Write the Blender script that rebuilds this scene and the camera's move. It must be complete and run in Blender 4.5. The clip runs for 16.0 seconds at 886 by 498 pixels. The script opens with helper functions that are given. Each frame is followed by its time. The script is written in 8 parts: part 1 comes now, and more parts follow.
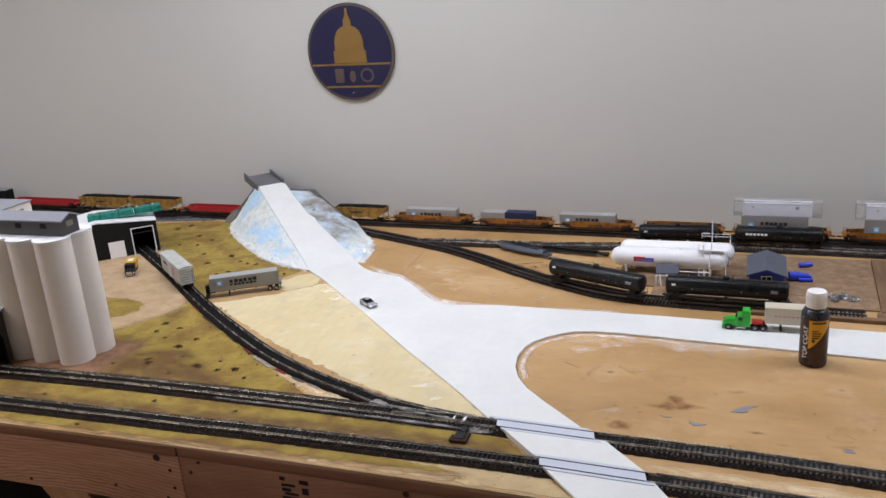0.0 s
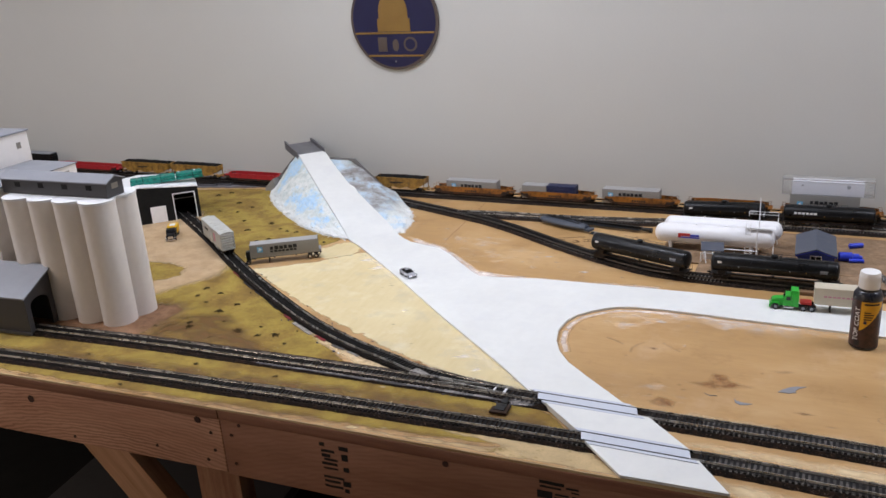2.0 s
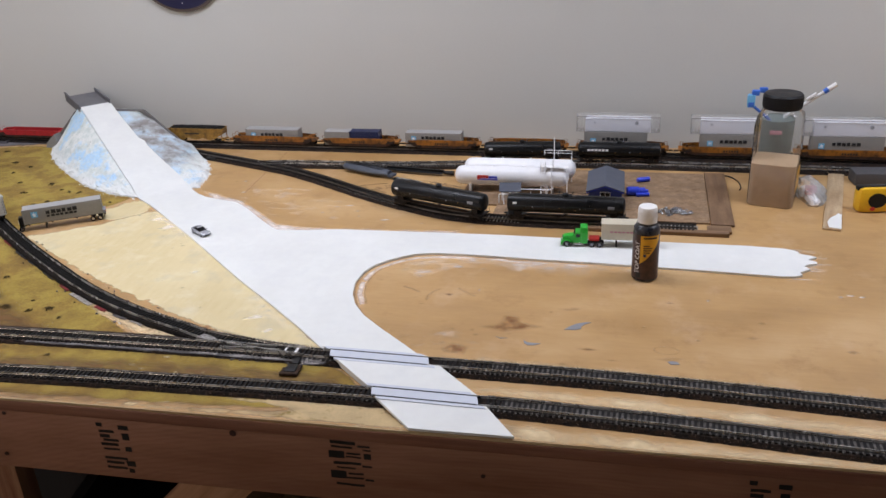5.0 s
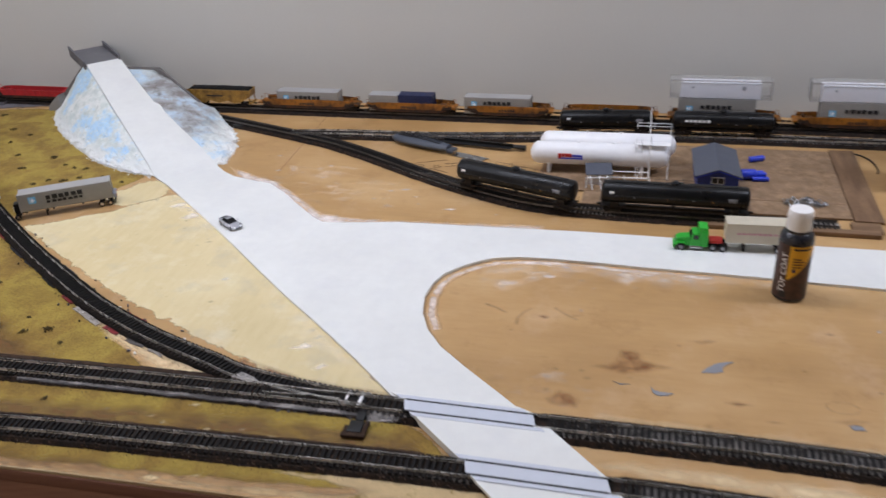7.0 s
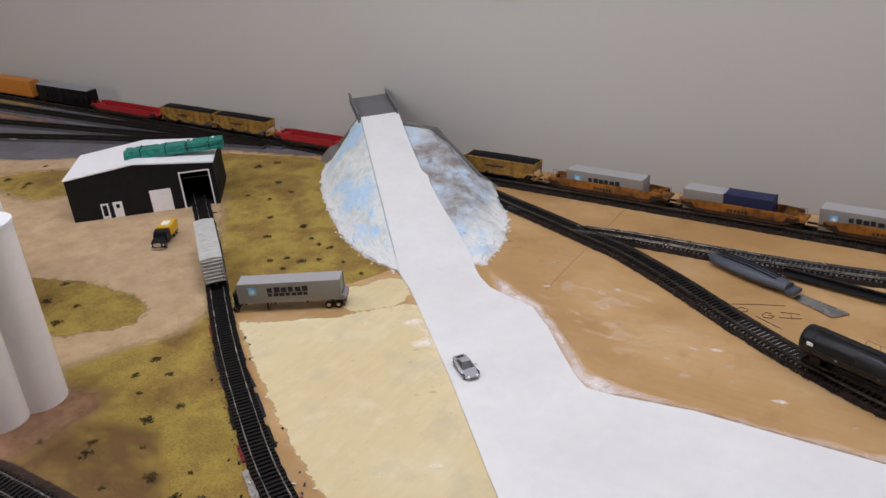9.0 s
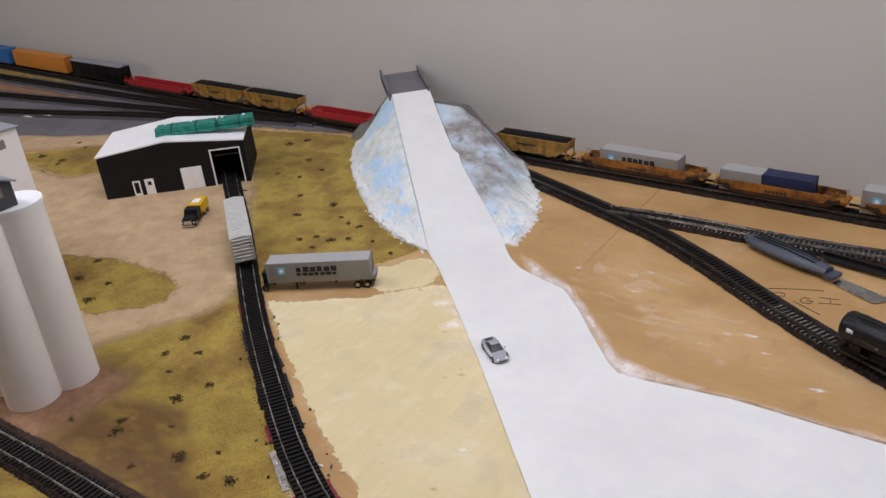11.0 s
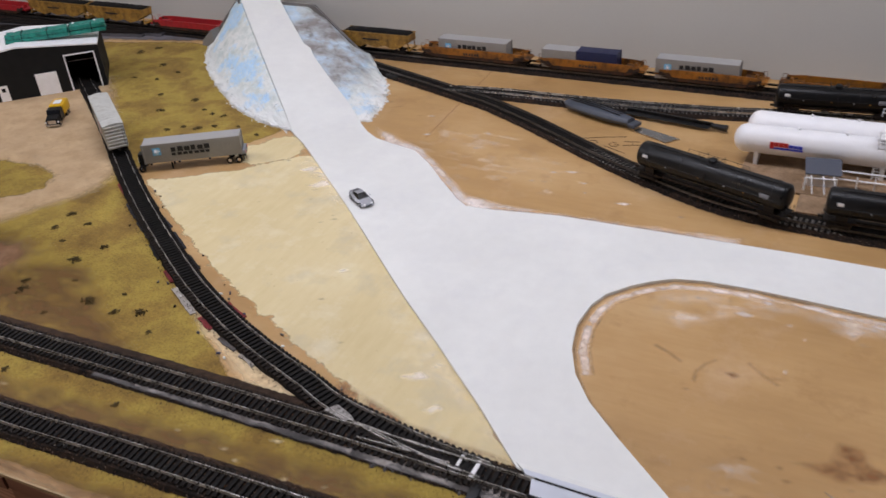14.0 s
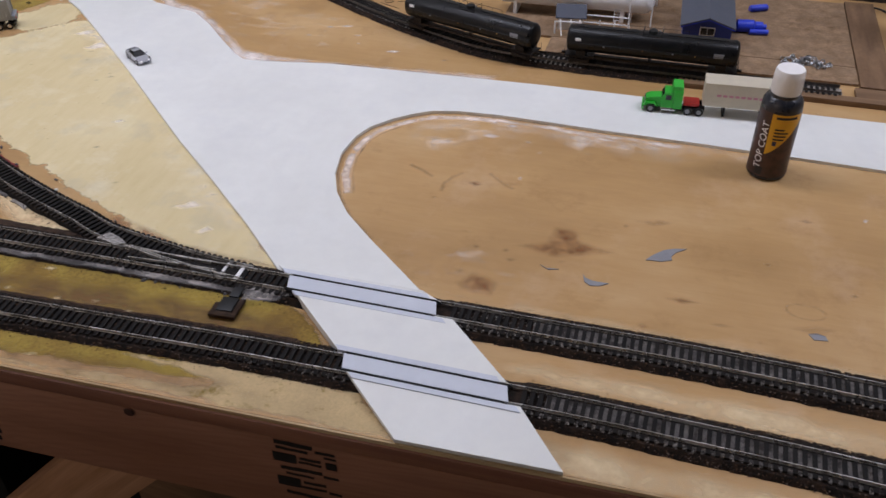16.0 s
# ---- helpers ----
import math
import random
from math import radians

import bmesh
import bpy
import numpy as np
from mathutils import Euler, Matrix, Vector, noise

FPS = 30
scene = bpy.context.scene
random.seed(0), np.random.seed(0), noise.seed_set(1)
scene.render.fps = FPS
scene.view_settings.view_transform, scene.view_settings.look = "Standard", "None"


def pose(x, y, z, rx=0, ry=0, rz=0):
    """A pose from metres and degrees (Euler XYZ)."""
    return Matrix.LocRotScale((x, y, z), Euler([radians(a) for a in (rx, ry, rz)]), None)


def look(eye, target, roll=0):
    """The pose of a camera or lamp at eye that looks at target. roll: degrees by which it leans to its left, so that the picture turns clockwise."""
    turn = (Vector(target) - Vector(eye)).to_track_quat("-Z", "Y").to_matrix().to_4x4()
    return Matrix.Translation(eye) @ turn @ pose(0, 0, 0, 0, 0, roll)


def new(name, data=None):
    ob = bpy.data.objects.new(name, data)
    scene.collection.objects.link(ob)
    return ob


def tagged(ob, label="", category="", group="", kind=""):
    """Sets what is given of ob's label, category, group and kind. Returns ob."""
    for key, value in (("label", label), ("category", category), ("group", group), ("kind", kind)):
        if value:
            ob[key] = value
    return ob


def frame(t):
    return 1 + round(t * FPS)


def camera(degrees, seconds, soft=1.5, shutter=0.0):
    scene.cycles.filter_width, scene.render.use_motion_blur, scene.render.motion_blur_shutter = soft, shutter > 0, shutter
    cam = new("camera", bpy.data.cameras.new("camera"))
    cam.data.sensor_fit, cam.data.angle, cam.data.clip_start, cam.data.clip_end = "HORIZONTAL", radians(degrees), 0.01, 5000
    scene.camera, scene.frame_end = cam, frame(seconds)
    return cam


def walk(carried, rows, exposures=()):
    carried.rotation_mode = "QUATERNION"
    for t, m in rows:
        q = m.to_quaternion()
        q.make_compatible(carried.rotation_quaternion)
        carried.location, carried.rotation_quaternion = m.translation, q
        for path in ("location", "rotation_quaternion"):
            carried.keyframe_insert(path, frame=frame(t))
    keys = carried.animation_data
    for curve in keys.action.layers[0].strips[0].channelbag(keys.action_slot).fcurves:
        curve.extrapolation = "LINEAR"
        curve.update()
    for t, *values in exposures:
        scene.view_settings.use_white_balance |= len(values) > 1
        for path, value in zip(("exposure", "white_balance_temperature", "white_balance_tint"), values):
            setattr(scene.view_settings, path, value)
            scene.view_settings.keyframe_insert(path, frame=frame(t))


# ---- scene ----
cam = camera(55.0, 16.0, soft=1.5, shutter=0.3)
PATH = [
    (0, (0.565, 0.674, 0.695), (-0.182, 2.422, 0.074), -4.4),
    (0.5, (0.564, 0.674, 0.693), (-0.189, 2.41, 0.045), -5.1),
    (1, (0.548, 0.678, 0.686), (-0.232, 2.396, 0.024), -4.6),
    (1.5, (0.542, 0.681, 0.685), (-0.234, 2.397, 0.011), -3.6),
    (2, (0.543, 0.677, 0.683), (-0.271, 2.377, 0.012), -3.8),
    (2.5, (0.561, 0.684, 0.689), (-0.25, 2.384, 0.017), -4.1),
    (3, (0.58, 0.698, 0.677), (-0.093, 2.448, -0.018), -3.6),
    (3.5, (0.602, 0.716, 0.681), (0.042, 2.473, -0.093), -3.0),
    (4, (0.61, 0.72, 0.684), (0.12, 2.494, -0.098), -2.7),
    (6.5, (0.529, 0.918, 0.657), (0.096, 2.64, -0.262), -3.3),
    (7, (0.425, 1.034, 0.645), (-0.048, 2.735, -0.294), -3.1),
    (7.5, (0.374, 1.235, 0.622), (-0.356, 2.872, -0.264), -3.4),
    (8, (0.358, 1.406, 0.624), (-0.649, 2.89, -0.261), -4.7),
    (8.5, (0.307, 1.462, 0.622), (-0.774, 2.897, -0.255), -5.3),
    (9, (0.28, 1.478, 0.626), (-0.836, 2.898, -0.234), -5.5),
    (9.5, (0.282, 1.477, 0.629), (-0.856, 2.869, -0.248), -6.2),
    (10, (0.271, 1.495, 0.625), (-0.893, 2.845, -0.282), -7.1),
    (12.5, (0.294, 1.488, 0.625), (-0.856, 2.86, -0.267), -5.1),
    (13, (0.344, 1.477, 0.608), (-0.783, 2.827, -0.345), -5.7),
    (13.5, (0.356, 1.412, 0.596), (-0.617, 2.808, -0.453), -4.6),
    (14, (0.364, 1.294, 0.599), (-0.466, 2.783, -0.446), -4.5),
    (14.5, (0.39, 1.244, 0.596), (-0.312, 2.749, -0.519), -4.1),
    (15, (0.429, 1.212, 0.578), (-0.146, 2.727, -0.593), -2.7),
    (15.5, (0.466, 1.193, 0.572), (-0.025, 2.698, -0.65), -2.2),
    (16, (0.497, 1.213, 0.561), (0.035, 2.72, -0.671), -1.2),
]
EXPOSURE = [(0, -0.32, 6260, 13), (2, -0.32, 6250, 13), (4, -0.33, 6260, 14), (6.5, -0.38, 6200, 14), (7.5, -0.56, 6200, 14), (9, -0.62, 6430, 16), (10, -0.62, 6430, 16), (12.5, -0.62, 6430, 16), (13.5, -0.62, 6420, 16), (14.5, -0.65, 6400, 17), (15.3, -0.70, 6280, 17), (16, -0.72, 6220, 17)]
walk(cam, [(t, look(eye, target, roll)) for t, eye, target, roll in PATH], EXPOSURE)

# ---- light ----
world = bpy.data.worlds.new("room_dark")
scene.world = world
world.use_nodes = True
world.node_tree.nodes["Background"].inputs[0].default_value = (0.9, 0.95, 1.0, 1)
world.node_tree.nodes["Background"].inputs[1].default_value = 0.02

WALL_Y, FLOOR_Z, CEIL_Z = 2.905, -1.0, 1.45
X0, X1, Y0 = -4.2, 3.2, -1.6


def ceiling_lamp(x, y, sx, sy, watts, kelvin_rgb):
    light = bpy.data.lights.new("tube_light", "AREA")
    light.shape, light.size, light.size_y = "RECTANGLE", sx, sy
    light.energy, light.color = watts, kelvin_rgb
    ob = new("tube_light", light)
    ob.matrix_world = pose(x, y, CEIL_Z - 0.075)
    return ob


LAMPS = [(-0.30, 2.25, 1.2, 0.28, 15.0), (-2.05, 1.65, 2.4, 0.28, 22.0), (1.5, 2.3, 1.2, 0.28, 18.0)]
WARM_LAMP = (-2.1, -0.9, 1.2, 0.28, 43.0)
for lx, ly, sx, sy, watts in LAMPS:
    ceiling_lamp(lx, ly, sx, sy, watts, (0.80, 0.86, 1.0))
ceiling_lamp(*WARM_LAMP, (1.0, 0.80, 0.64))

# ---- materials ----
def lin(h):
    c = [int(h[k:k + 2], 16) / 255 for k in (0, 2, 4)]
    return [v / 12.92 if v <= 0.04045 else ((v + 0.055) / 1.055) ** 2.4 for v in c] + [1.0]


def node(nt, kind, **sockets):
    n = nt.nodes.new(kind)
    for key, value in sockets.items():
        n.inputs[key].default_value = value
    return n


def ramp(nt, source, stops):
    r = nt.nodes.new("ShaderNodeValToRGB")
    while len(r.color_ramp.elements) < len(stops):
        r.color_ramp.elements.new(0.5)
    for e, (p, c) in zip(r.color_ramp.elements, stops):
        e.position, e.color = p, c
    nt.links.new(source, r.inputs[0])
    return r.outputs[0]


def mixed(nt, fac, a, b, mode="MIX"):
    m = nt.nodes.new("ShaderNodeMix")
    m.data_type, m.blend_type = "RGBA", mode
    for sock, v in ((m.inputs[0], fac), (m.inputs[6], a), (m.inputs[7], b)):
        if isinstance(v, (int, float)):
            sock.default_value = v
        elif isinstance(v, (list, tuple)):
            sock.default_value = v
        else:
            nt.links.new(v, sock)
    return m.outputs[2]


def noise_tex(nt, coord, scale, detail=4.0, rough=0.6, stretch=None):
    if stretch:
        mp = nt.nodes.new("ShaderNodeMapping")
        mp.inputs["Scale"].default_value = stretch
        nt.links.new(coord, mp.inputs[0])
        coord = mp.outputs[0]
    n = node(nt, "ShaderNodeTexNoise", Scale=scale, Detail=detail, Roughness=rough)
    nt.links.new(coord, n.inputs["Vector"])
    return n.outputs[0]


def shell(name, rough=0.6, metal=0.0):
    m = bpy.data.materials.new(name)
    m.use_nodes = True
    nt = m.node_tree
    bsdf = nt.nodes["Principled BSDF"]
    bsdf.inputs["Roughness"].default_value, bsdf.inputs["Metallic"].default_value = rough, metal
    coord = nt.nodes.new("ShaderNodeTexCoord").outputs["Object"]
    return m, nt, bsdf, coord


def bumped(nt, bsdf, height, strength, distance=0.001):
    b = node(nt, "ShaderNodeBump", Strength=strength, Distance=distance)
    nt.links.new(height, b.inputs["Height"])
    nt.links.new(b.outputs[0], bsdf.inputs["Normal"])


def mat(name, colour, rough=0.6, metal=0.0, var=0.12, scale=25.0, grain=300.0, bump=0.15, second=None, spread=(0.4, 0.65), piece=0.0):
    """A surface with broad blotches, fine grain, a little relief and, with second, patches of a second colour."""
    m, nt, bsdf, coord = shell(name, rough, metal)
    c = lin(colour)
    lo, hi = [v * (1 - var) for v in c[:3]] + [1], [min(1, v * (1 + var)) for v in c[:3]] + [1]
    broad = noise_tex(nt, coord, scale)
    fine = noise_tex(nt, coord, grain, 3.0)
    out = ramp(nt, broad, [(0.3, lo), (0.7, hi)])
    if second:
        mask = ramp(nt, noise_tex(nt, coord, scale * 1.7, 6.0, 0.65), [(spread[0], (0, 0, 0, 1)), (spread[1], (1, 1, 1, 1))])
        out = mixed(nt, mask, out, lin(second))
    shade = ramp(nt, fine, [(0.3, (1 - var, 1 - var, 1 - var, 1)), (0.7, (1, 1, 1, 1))])
    out = mixed(nt, 1.0, out, shade, "MULTIPLY")
    if piece:
        info = nt.nodes.new("ShaderNodeObjectInfo").outputs["Random"]
        out = mixed(nt, 1.0, out, ramp(nt, info, [(0, (1 - piece,) * 3 + (1,)), (1, (1, 1, 1, 1))]), "MULTIPLY")
    nt.links.new(out, bsdf.inputs["Base Color"])
    rr = ramp(nt, broad, [(0.3, (max(0, rough - 0.1),) * 3 + (1,)), (0.7, (min(1, rough + 0.1),) * 3 + (1,))])
    nt.links.new(rr, bsdf.inputs["Roughness"])
    if bump:
        bumped(nt, bsdf, fine, bump)
    return m


def wood(name, pale, dark, along=(1, 12, 12), rough=0.6, scale=8.0, rings=0.5, spots=None, bump=0.1):
    """Wood whose grain runs along one axis, with broad figure and fine fibres."""
    m, nt, bsdf, coord = shell(name, rough)
    figure = noise_tex(nt, coord, scale, 3.0, 0.5, along)
    fibre = noise_tex(nt, coord, scale * 7, 4.0, 0.6, (along[0] * 0.4, along[1] * 1.5, along[2] * 1.5))
    w = node(nt, "ShaderNodeTexWave", Scale=scale * 0.7, Distortion=5.0, Detail=2.0)
    mp = nt.nodes.new("ShaderNodeMapping")
    mp.inputs["Scale"].default_value = (along[0] * 0.25, along[1] * 0.3, along[2] * 0.3)
    nt.links.new(coord, mp.inputs[0])
    nt.links.new(mp.outputs[0], w.inputs[0])
    out = ramp(nt, figure, [(0.3, lin(dark)), (0.7, lin(pale))])
    out = mixed(nt, rings * 0.5, out, ramp(nt, w.outputs[1], [(0.2, lin(dark)), (0.9, lin(pale))]))
    out = mixed(nt, 1.0, out, ramp(nt, fibre, [(0.3, (0.8, 0.8, 0.8, 1)), (0.7, (1, 1, 1, 1))]), "MULTIPLY")
    if spots:
        mask = ramp(nt, noise_tex(nt, coord, 9.0, 5.0, 0.7), [(0.62, (0, 0, 0, 1)), (0.74, (0.7, 0.7, 0.7, 1))])
        out = mixed(nt, mask, out, lin(spots))
    nt.links.new(out, bsdf.inputs["Base Color"])
    bumped(nt, bsdf, fibre, bump, 0.0008)
    return m


def feathered(m, breakup=14.0, depth=0.9, lo=0.28, hi=0.48):
    """Lets a coat thin out raggedly towards its rim, by the mesh's own fade value."""
    nt = m.node_tree
    bsdf = nt.nodes["Principled BSDF"]
    coord = nt.nodes.new("ShaderNodeTexCoord").outputs["Object"]
    at = nt.nodes.new("ShaderNodeAttribute")
    at.attribute_name = "fade"
    n1 = noise_tex(nt, coord, breakup, 6.0, 0.7)
    mul = nt.nodes.new("ShaderNodeMath")
    mul.operation = "MULTIPLY_ADD"
    mul.inputs[1].default_value, mul.inputs[2].default_value = depth * 2, -depth
    nt.links.new(n1, mul.inputs[0])
    add = nt.nodes.new("ShaderNodeMath")
    add.operation = "ADD"
    nt.links.new(at.outputs["Fac"], add.inputs[0])
    nt.links.new(mul.outputs[0], add.inputs[1])
    nt.links.new(ramp(nt, add.outputs[0], [(lo, (0, 0, 0, 1)), (hi, (1, 1, 1, 1))]), bsdf.inputs["Alpha"])
    return m


def smear(name, colour, level=0.5, soft=0.15, scale=30.0, stretch=(1, 1, 1), strength=1.0):
    """A thin coat of paint wiped on, broken up so that the board shows through."""
    m, nt, bsdf, coord = shell(name, 0.7)
    bsdf.inputs["Base Color"].default_value = lin(colour)
    mask = ramp(nt, noise_tex(nt, coord, scale, 6.0, 0.7, stretch), [(level - soft, (0, 0, 0, 1)), (level + soft, (strength,) * 3 + (1,))])
    at = nt.nodes.new("ShaderNodeAttribute")
    at.attribute_name = "fade"
    mask = mixed(nt, 1.0, mask, at.outputs["Color"], "MULTIPLY")
    nt.links.new(mask, bsdf.inputs["Alpha"])
    return m


def plywood():
    """Tan plywood: soft blotches, faint long grain, a few darker clouds."""
    m, nt, bsdf, coord = shell("plywood", 0.5)
    blotch = noise_tex(nt, coord, 5.0, 5.0, 0.6, (0.7, 1.3, 1))
    grain = noise_tex(nt, coord, 26.0, 5.0, 0.65, (0.35, 5.0, 1))
    hair = noise_tex(nt, coord, 420.0, 2.0, 0.5, (0.12, 1.0, 1))
    cloud = noise_tex(nt, coord, 11.0, 6.0, 0.7)
    out = ramp(nt, blotch, [(0.3, lin("A8824F")), (0.52, lin("BC955F")), (0.72, lin("CDAA79"))])
    out = mixed(nt, 0.12, out, ramp(nt, grain, [(0.35, lin("A88456")), (0.65, lin("CBAA80"))]))
    out = mixed(nt, ramp(nt, cloud, [(0.55, (0, 0, 0, 1)), (0.72, (0.55, 0.55, 0.55, 1))]), out, lin("98713F"))
    rub = noise_tex(nt, coord, 7.0, 6.0, 0.7, (1.2, 1.0, 3))
    out = mixed(nt, ramp(nt, rub, [(0.55, (0, 0, 0, 1)), (0.75, (0.5, 0.5, 0.5, 1))]), out, lin("D0B08F"))
    out = mixed(nt, 1.0, out, ramp(nt, hair, [(0.3, (0.97, 0.97, 0.97, 1)), (0.7, (1, 1, 1, 1))]), "MULTIPLY")
    nt.links.new(out, bsdf.inputs["Base Color"])
    nt.links.new(ramp(nt, blotch, [(0.3, (0.42,) * 3 + (1,)), (0.7, (0.58,) * 3 + (1,))]), bsdf.inputs["Roughness"])
    bumped(nt, bsdf, hair, 0.03, 0.0005)
    return m


def figured_pine(name, pale, dark, centre, strength=0.6):
    """Flat-sawn pine with arched growth rings round a heart line."""
    m, nt, bsdf, coord = shell(name, 0.55)
    mp = nt.nodes.new("ShaderNodeMapping")
    mp.inputs["Location"].default_value = (-centre[0] * 0.30, 0, -centre[1])
    mp.inputs["Scale"].default_value = (0.30, 0.0, 1.0)
    nt.links.new(coord, mp.inputs[0])
    w = node(nt, "ShaderNodeTexWave", Scale=50.0, Distortion=6.0, Detail=3.0)
    w.wave_type, w.rings_direction = "RINGS", "SPHERICAL"
    w.inputs["Detail Scale"].default_value = 1.4
    nt.links.new(mp.outputs[0], w.inputs[0])
    fibre = noise_tex(nt, coord, 60.0, 4.0, 0.6, (0.1, 1.5, 2.5))
    broad = noise_tex(nt, coord, 5.0, 4.0, 0.6, (0.6, 2, 3))
    out = ramp(nt, broad, [(0.3, lin(dark)), (0.65, lin(pale))])
    ring = ramp(nt, w.outputs[1], [(0.25, (1, 1, 1, 1)), (0.75, (0.72, 0.66, 0.62, 1)), (0.95, (0.60, 0.52, 0.48, 1))])
    faint = ramp(nt, noise_tex(nt, coord, 7.0, 3.0, 0.5, (0.5, 2, 2)), [(0.35, (strength * 0.3,) * 3 + (1,)), (0.62, (strength,) * 3 + (1,))])
    out = mixed(nt, 1.0, out, mixed(nt, faint, [1, 1, 1, 1], ring), "MULTIPLY")
    out = mixed(nt, 1.0, out, ramp(nt, fibre, [(0.3, (0.85, 0.85, 0.85, 1)), (0.7, (1, 1, 1, 1))]), "MULTIPLY")
    nt.links.new(out, bsdf.inputs["Base Color"])
    bumped(nt, bsdf, fibre, 0.1, 0.0006)
    return m


def clear(name, tint="FFFFFF", rough=0.08, density=0.25):
    """Thin clear plastic: mostly seen through, with gloss on top."""
    m = bpy.data.materials.new(name)
    m.use_nodes = True
    nt = m.node_tree
    nt.nodes.remove(nt.nodes["Principled BSDF"])
    see = node(nt, "ShaderNodeBsdfTransparent", Color=lin(tint))
    gloss = node(nt, "ShaderNodeBsdfGlossy", Roughness=rough)
    milk = node(nt, "ShaderNodeBsdfDiffuse", Color=lin("D8D6D2"))
    fres = node(nt, "ShaderNodeFresnel", IOR=1.45)
    a, b = nt.nodes.new("ShaderNodeMixShader"), nt.nodes.new("ShaderNodeMixShader")
    a.inputs[0].default_value = density
    nt.links.new(see.outputs[0], a.inputs[1])
    nt.links.new(milk.outputs[0], a.inputs[2])
    nt.links.new(fres.outputs[0], b.inputs[0])
    nt.links.new(a.outputs[0], b.inputs[1])
    nt.links.new(gloss.outputs[0], b.inputs[2])
    nt.links.new(b.outputs[0], nt.nodes["Material Output"].inputs[0])
    return m


def turf_mat():
    """Ground foam: olive and ochre drifts with fine crumbs of brown and yellow."""
    m, nt, bsdf, coord = shell("turf", 0.95)
    drift = noise_tex(nt, coord, 9.0, 5.0, 0.6)
    cloud = noise_tex(nt, coord, 21.0, 5.0, 0.65)
    crumb = noise_tex(nt, coord, 330.0, 4.0, 0.7)
    fleck = noise_tex(nt, coord, 150.0, 3.0, 0.7)
    out = ramp(nt, drift, [(0.34, lin("7E622C")), (0.44, lin("987B37")), (0.53, lin("AE9542")), (0.64, lin("9A8038"))])
    out = mixed(nt, ramp(nt, cloud, [(0.46, (0, 0, 0, 1)), (0.68, (0.62, 0.62, 0.62, 1))]), out, lin("7E622E"))
    out = mixed(nt, ramp(nt, fleck, [(0.55, (0, 0, 0, 1)), (0.68, (0.6, 0.6, 0.6, 1))]), out, lin("A2883C"))
    out = mixed(nt, 1.0, out, ramp(nt, crumb, [(0.32, (0.64, 0.64, 0.64, 1)), (0.55, (1, 1, 1, 1))]), "MULTIPLY")
    nt.links.new(out, bsdf.inputs["Base Color"])
    bumped(nt, bsdf, crumb, 0.8, 0.0015)
    return m


def cream_mat():
    """Brushed cream house paint with faint blue-grey smudges and rub marks."""
    m, nt, bsdf, coord = shell("cream_paint", 0.7)
    brush = noise_tex(nt, coord, 30.0, 4.0, 0.6, (3.0, 0.5, 1))
    broad = noise_tex(nt, coord, 6.0, 5.0, 0.6)
    smudge = noise_tex(nt, coord, 13.0, 5.0, 0.6)
    out = ramp(nt, broad, [(0.3, lin("D3C08F")), (0.6, lin("DECD9F")), (0.75, lin("E4D8B0"))])
    out = mixed(nt, 0.25, out, ramp(nt, brush, [(0.3, lin("CDBB88")), (0.7, lin("E6D9B0"))]))
    out = mixed(nt, ramp(nt, smudge, [(0.54, (0, 0, 0, 1)), (0.72, (0.6, 0.6, 0.6, 1))]), out, lin("C2B99E"))
    rub = noise_tex(nt, coord, 16.0, 6.0, 0.7)
    out = mixed(nt, ramp(nt, rub, [(0.52, (0, 0, 0, 1)), (0.72, (0.45, 0.45, 0.45, 1))]), out, lin("EBE3CB"))
    speck = noise_tex(nt, coord, 140.0, 3.0, 0.6)
    out = mixed(nt, ramp(nt, speck, [(0.70, (0, 0, 0, 1)), (0.76, (0.5, 0.5, 0.5, 1))]), out, lin("A48A5E"))
    nt.links.new(out, bsdf.inputs["Base Color"])
    bumped(nt, bsdf, brush, 0.15, 0.0008)
    return m


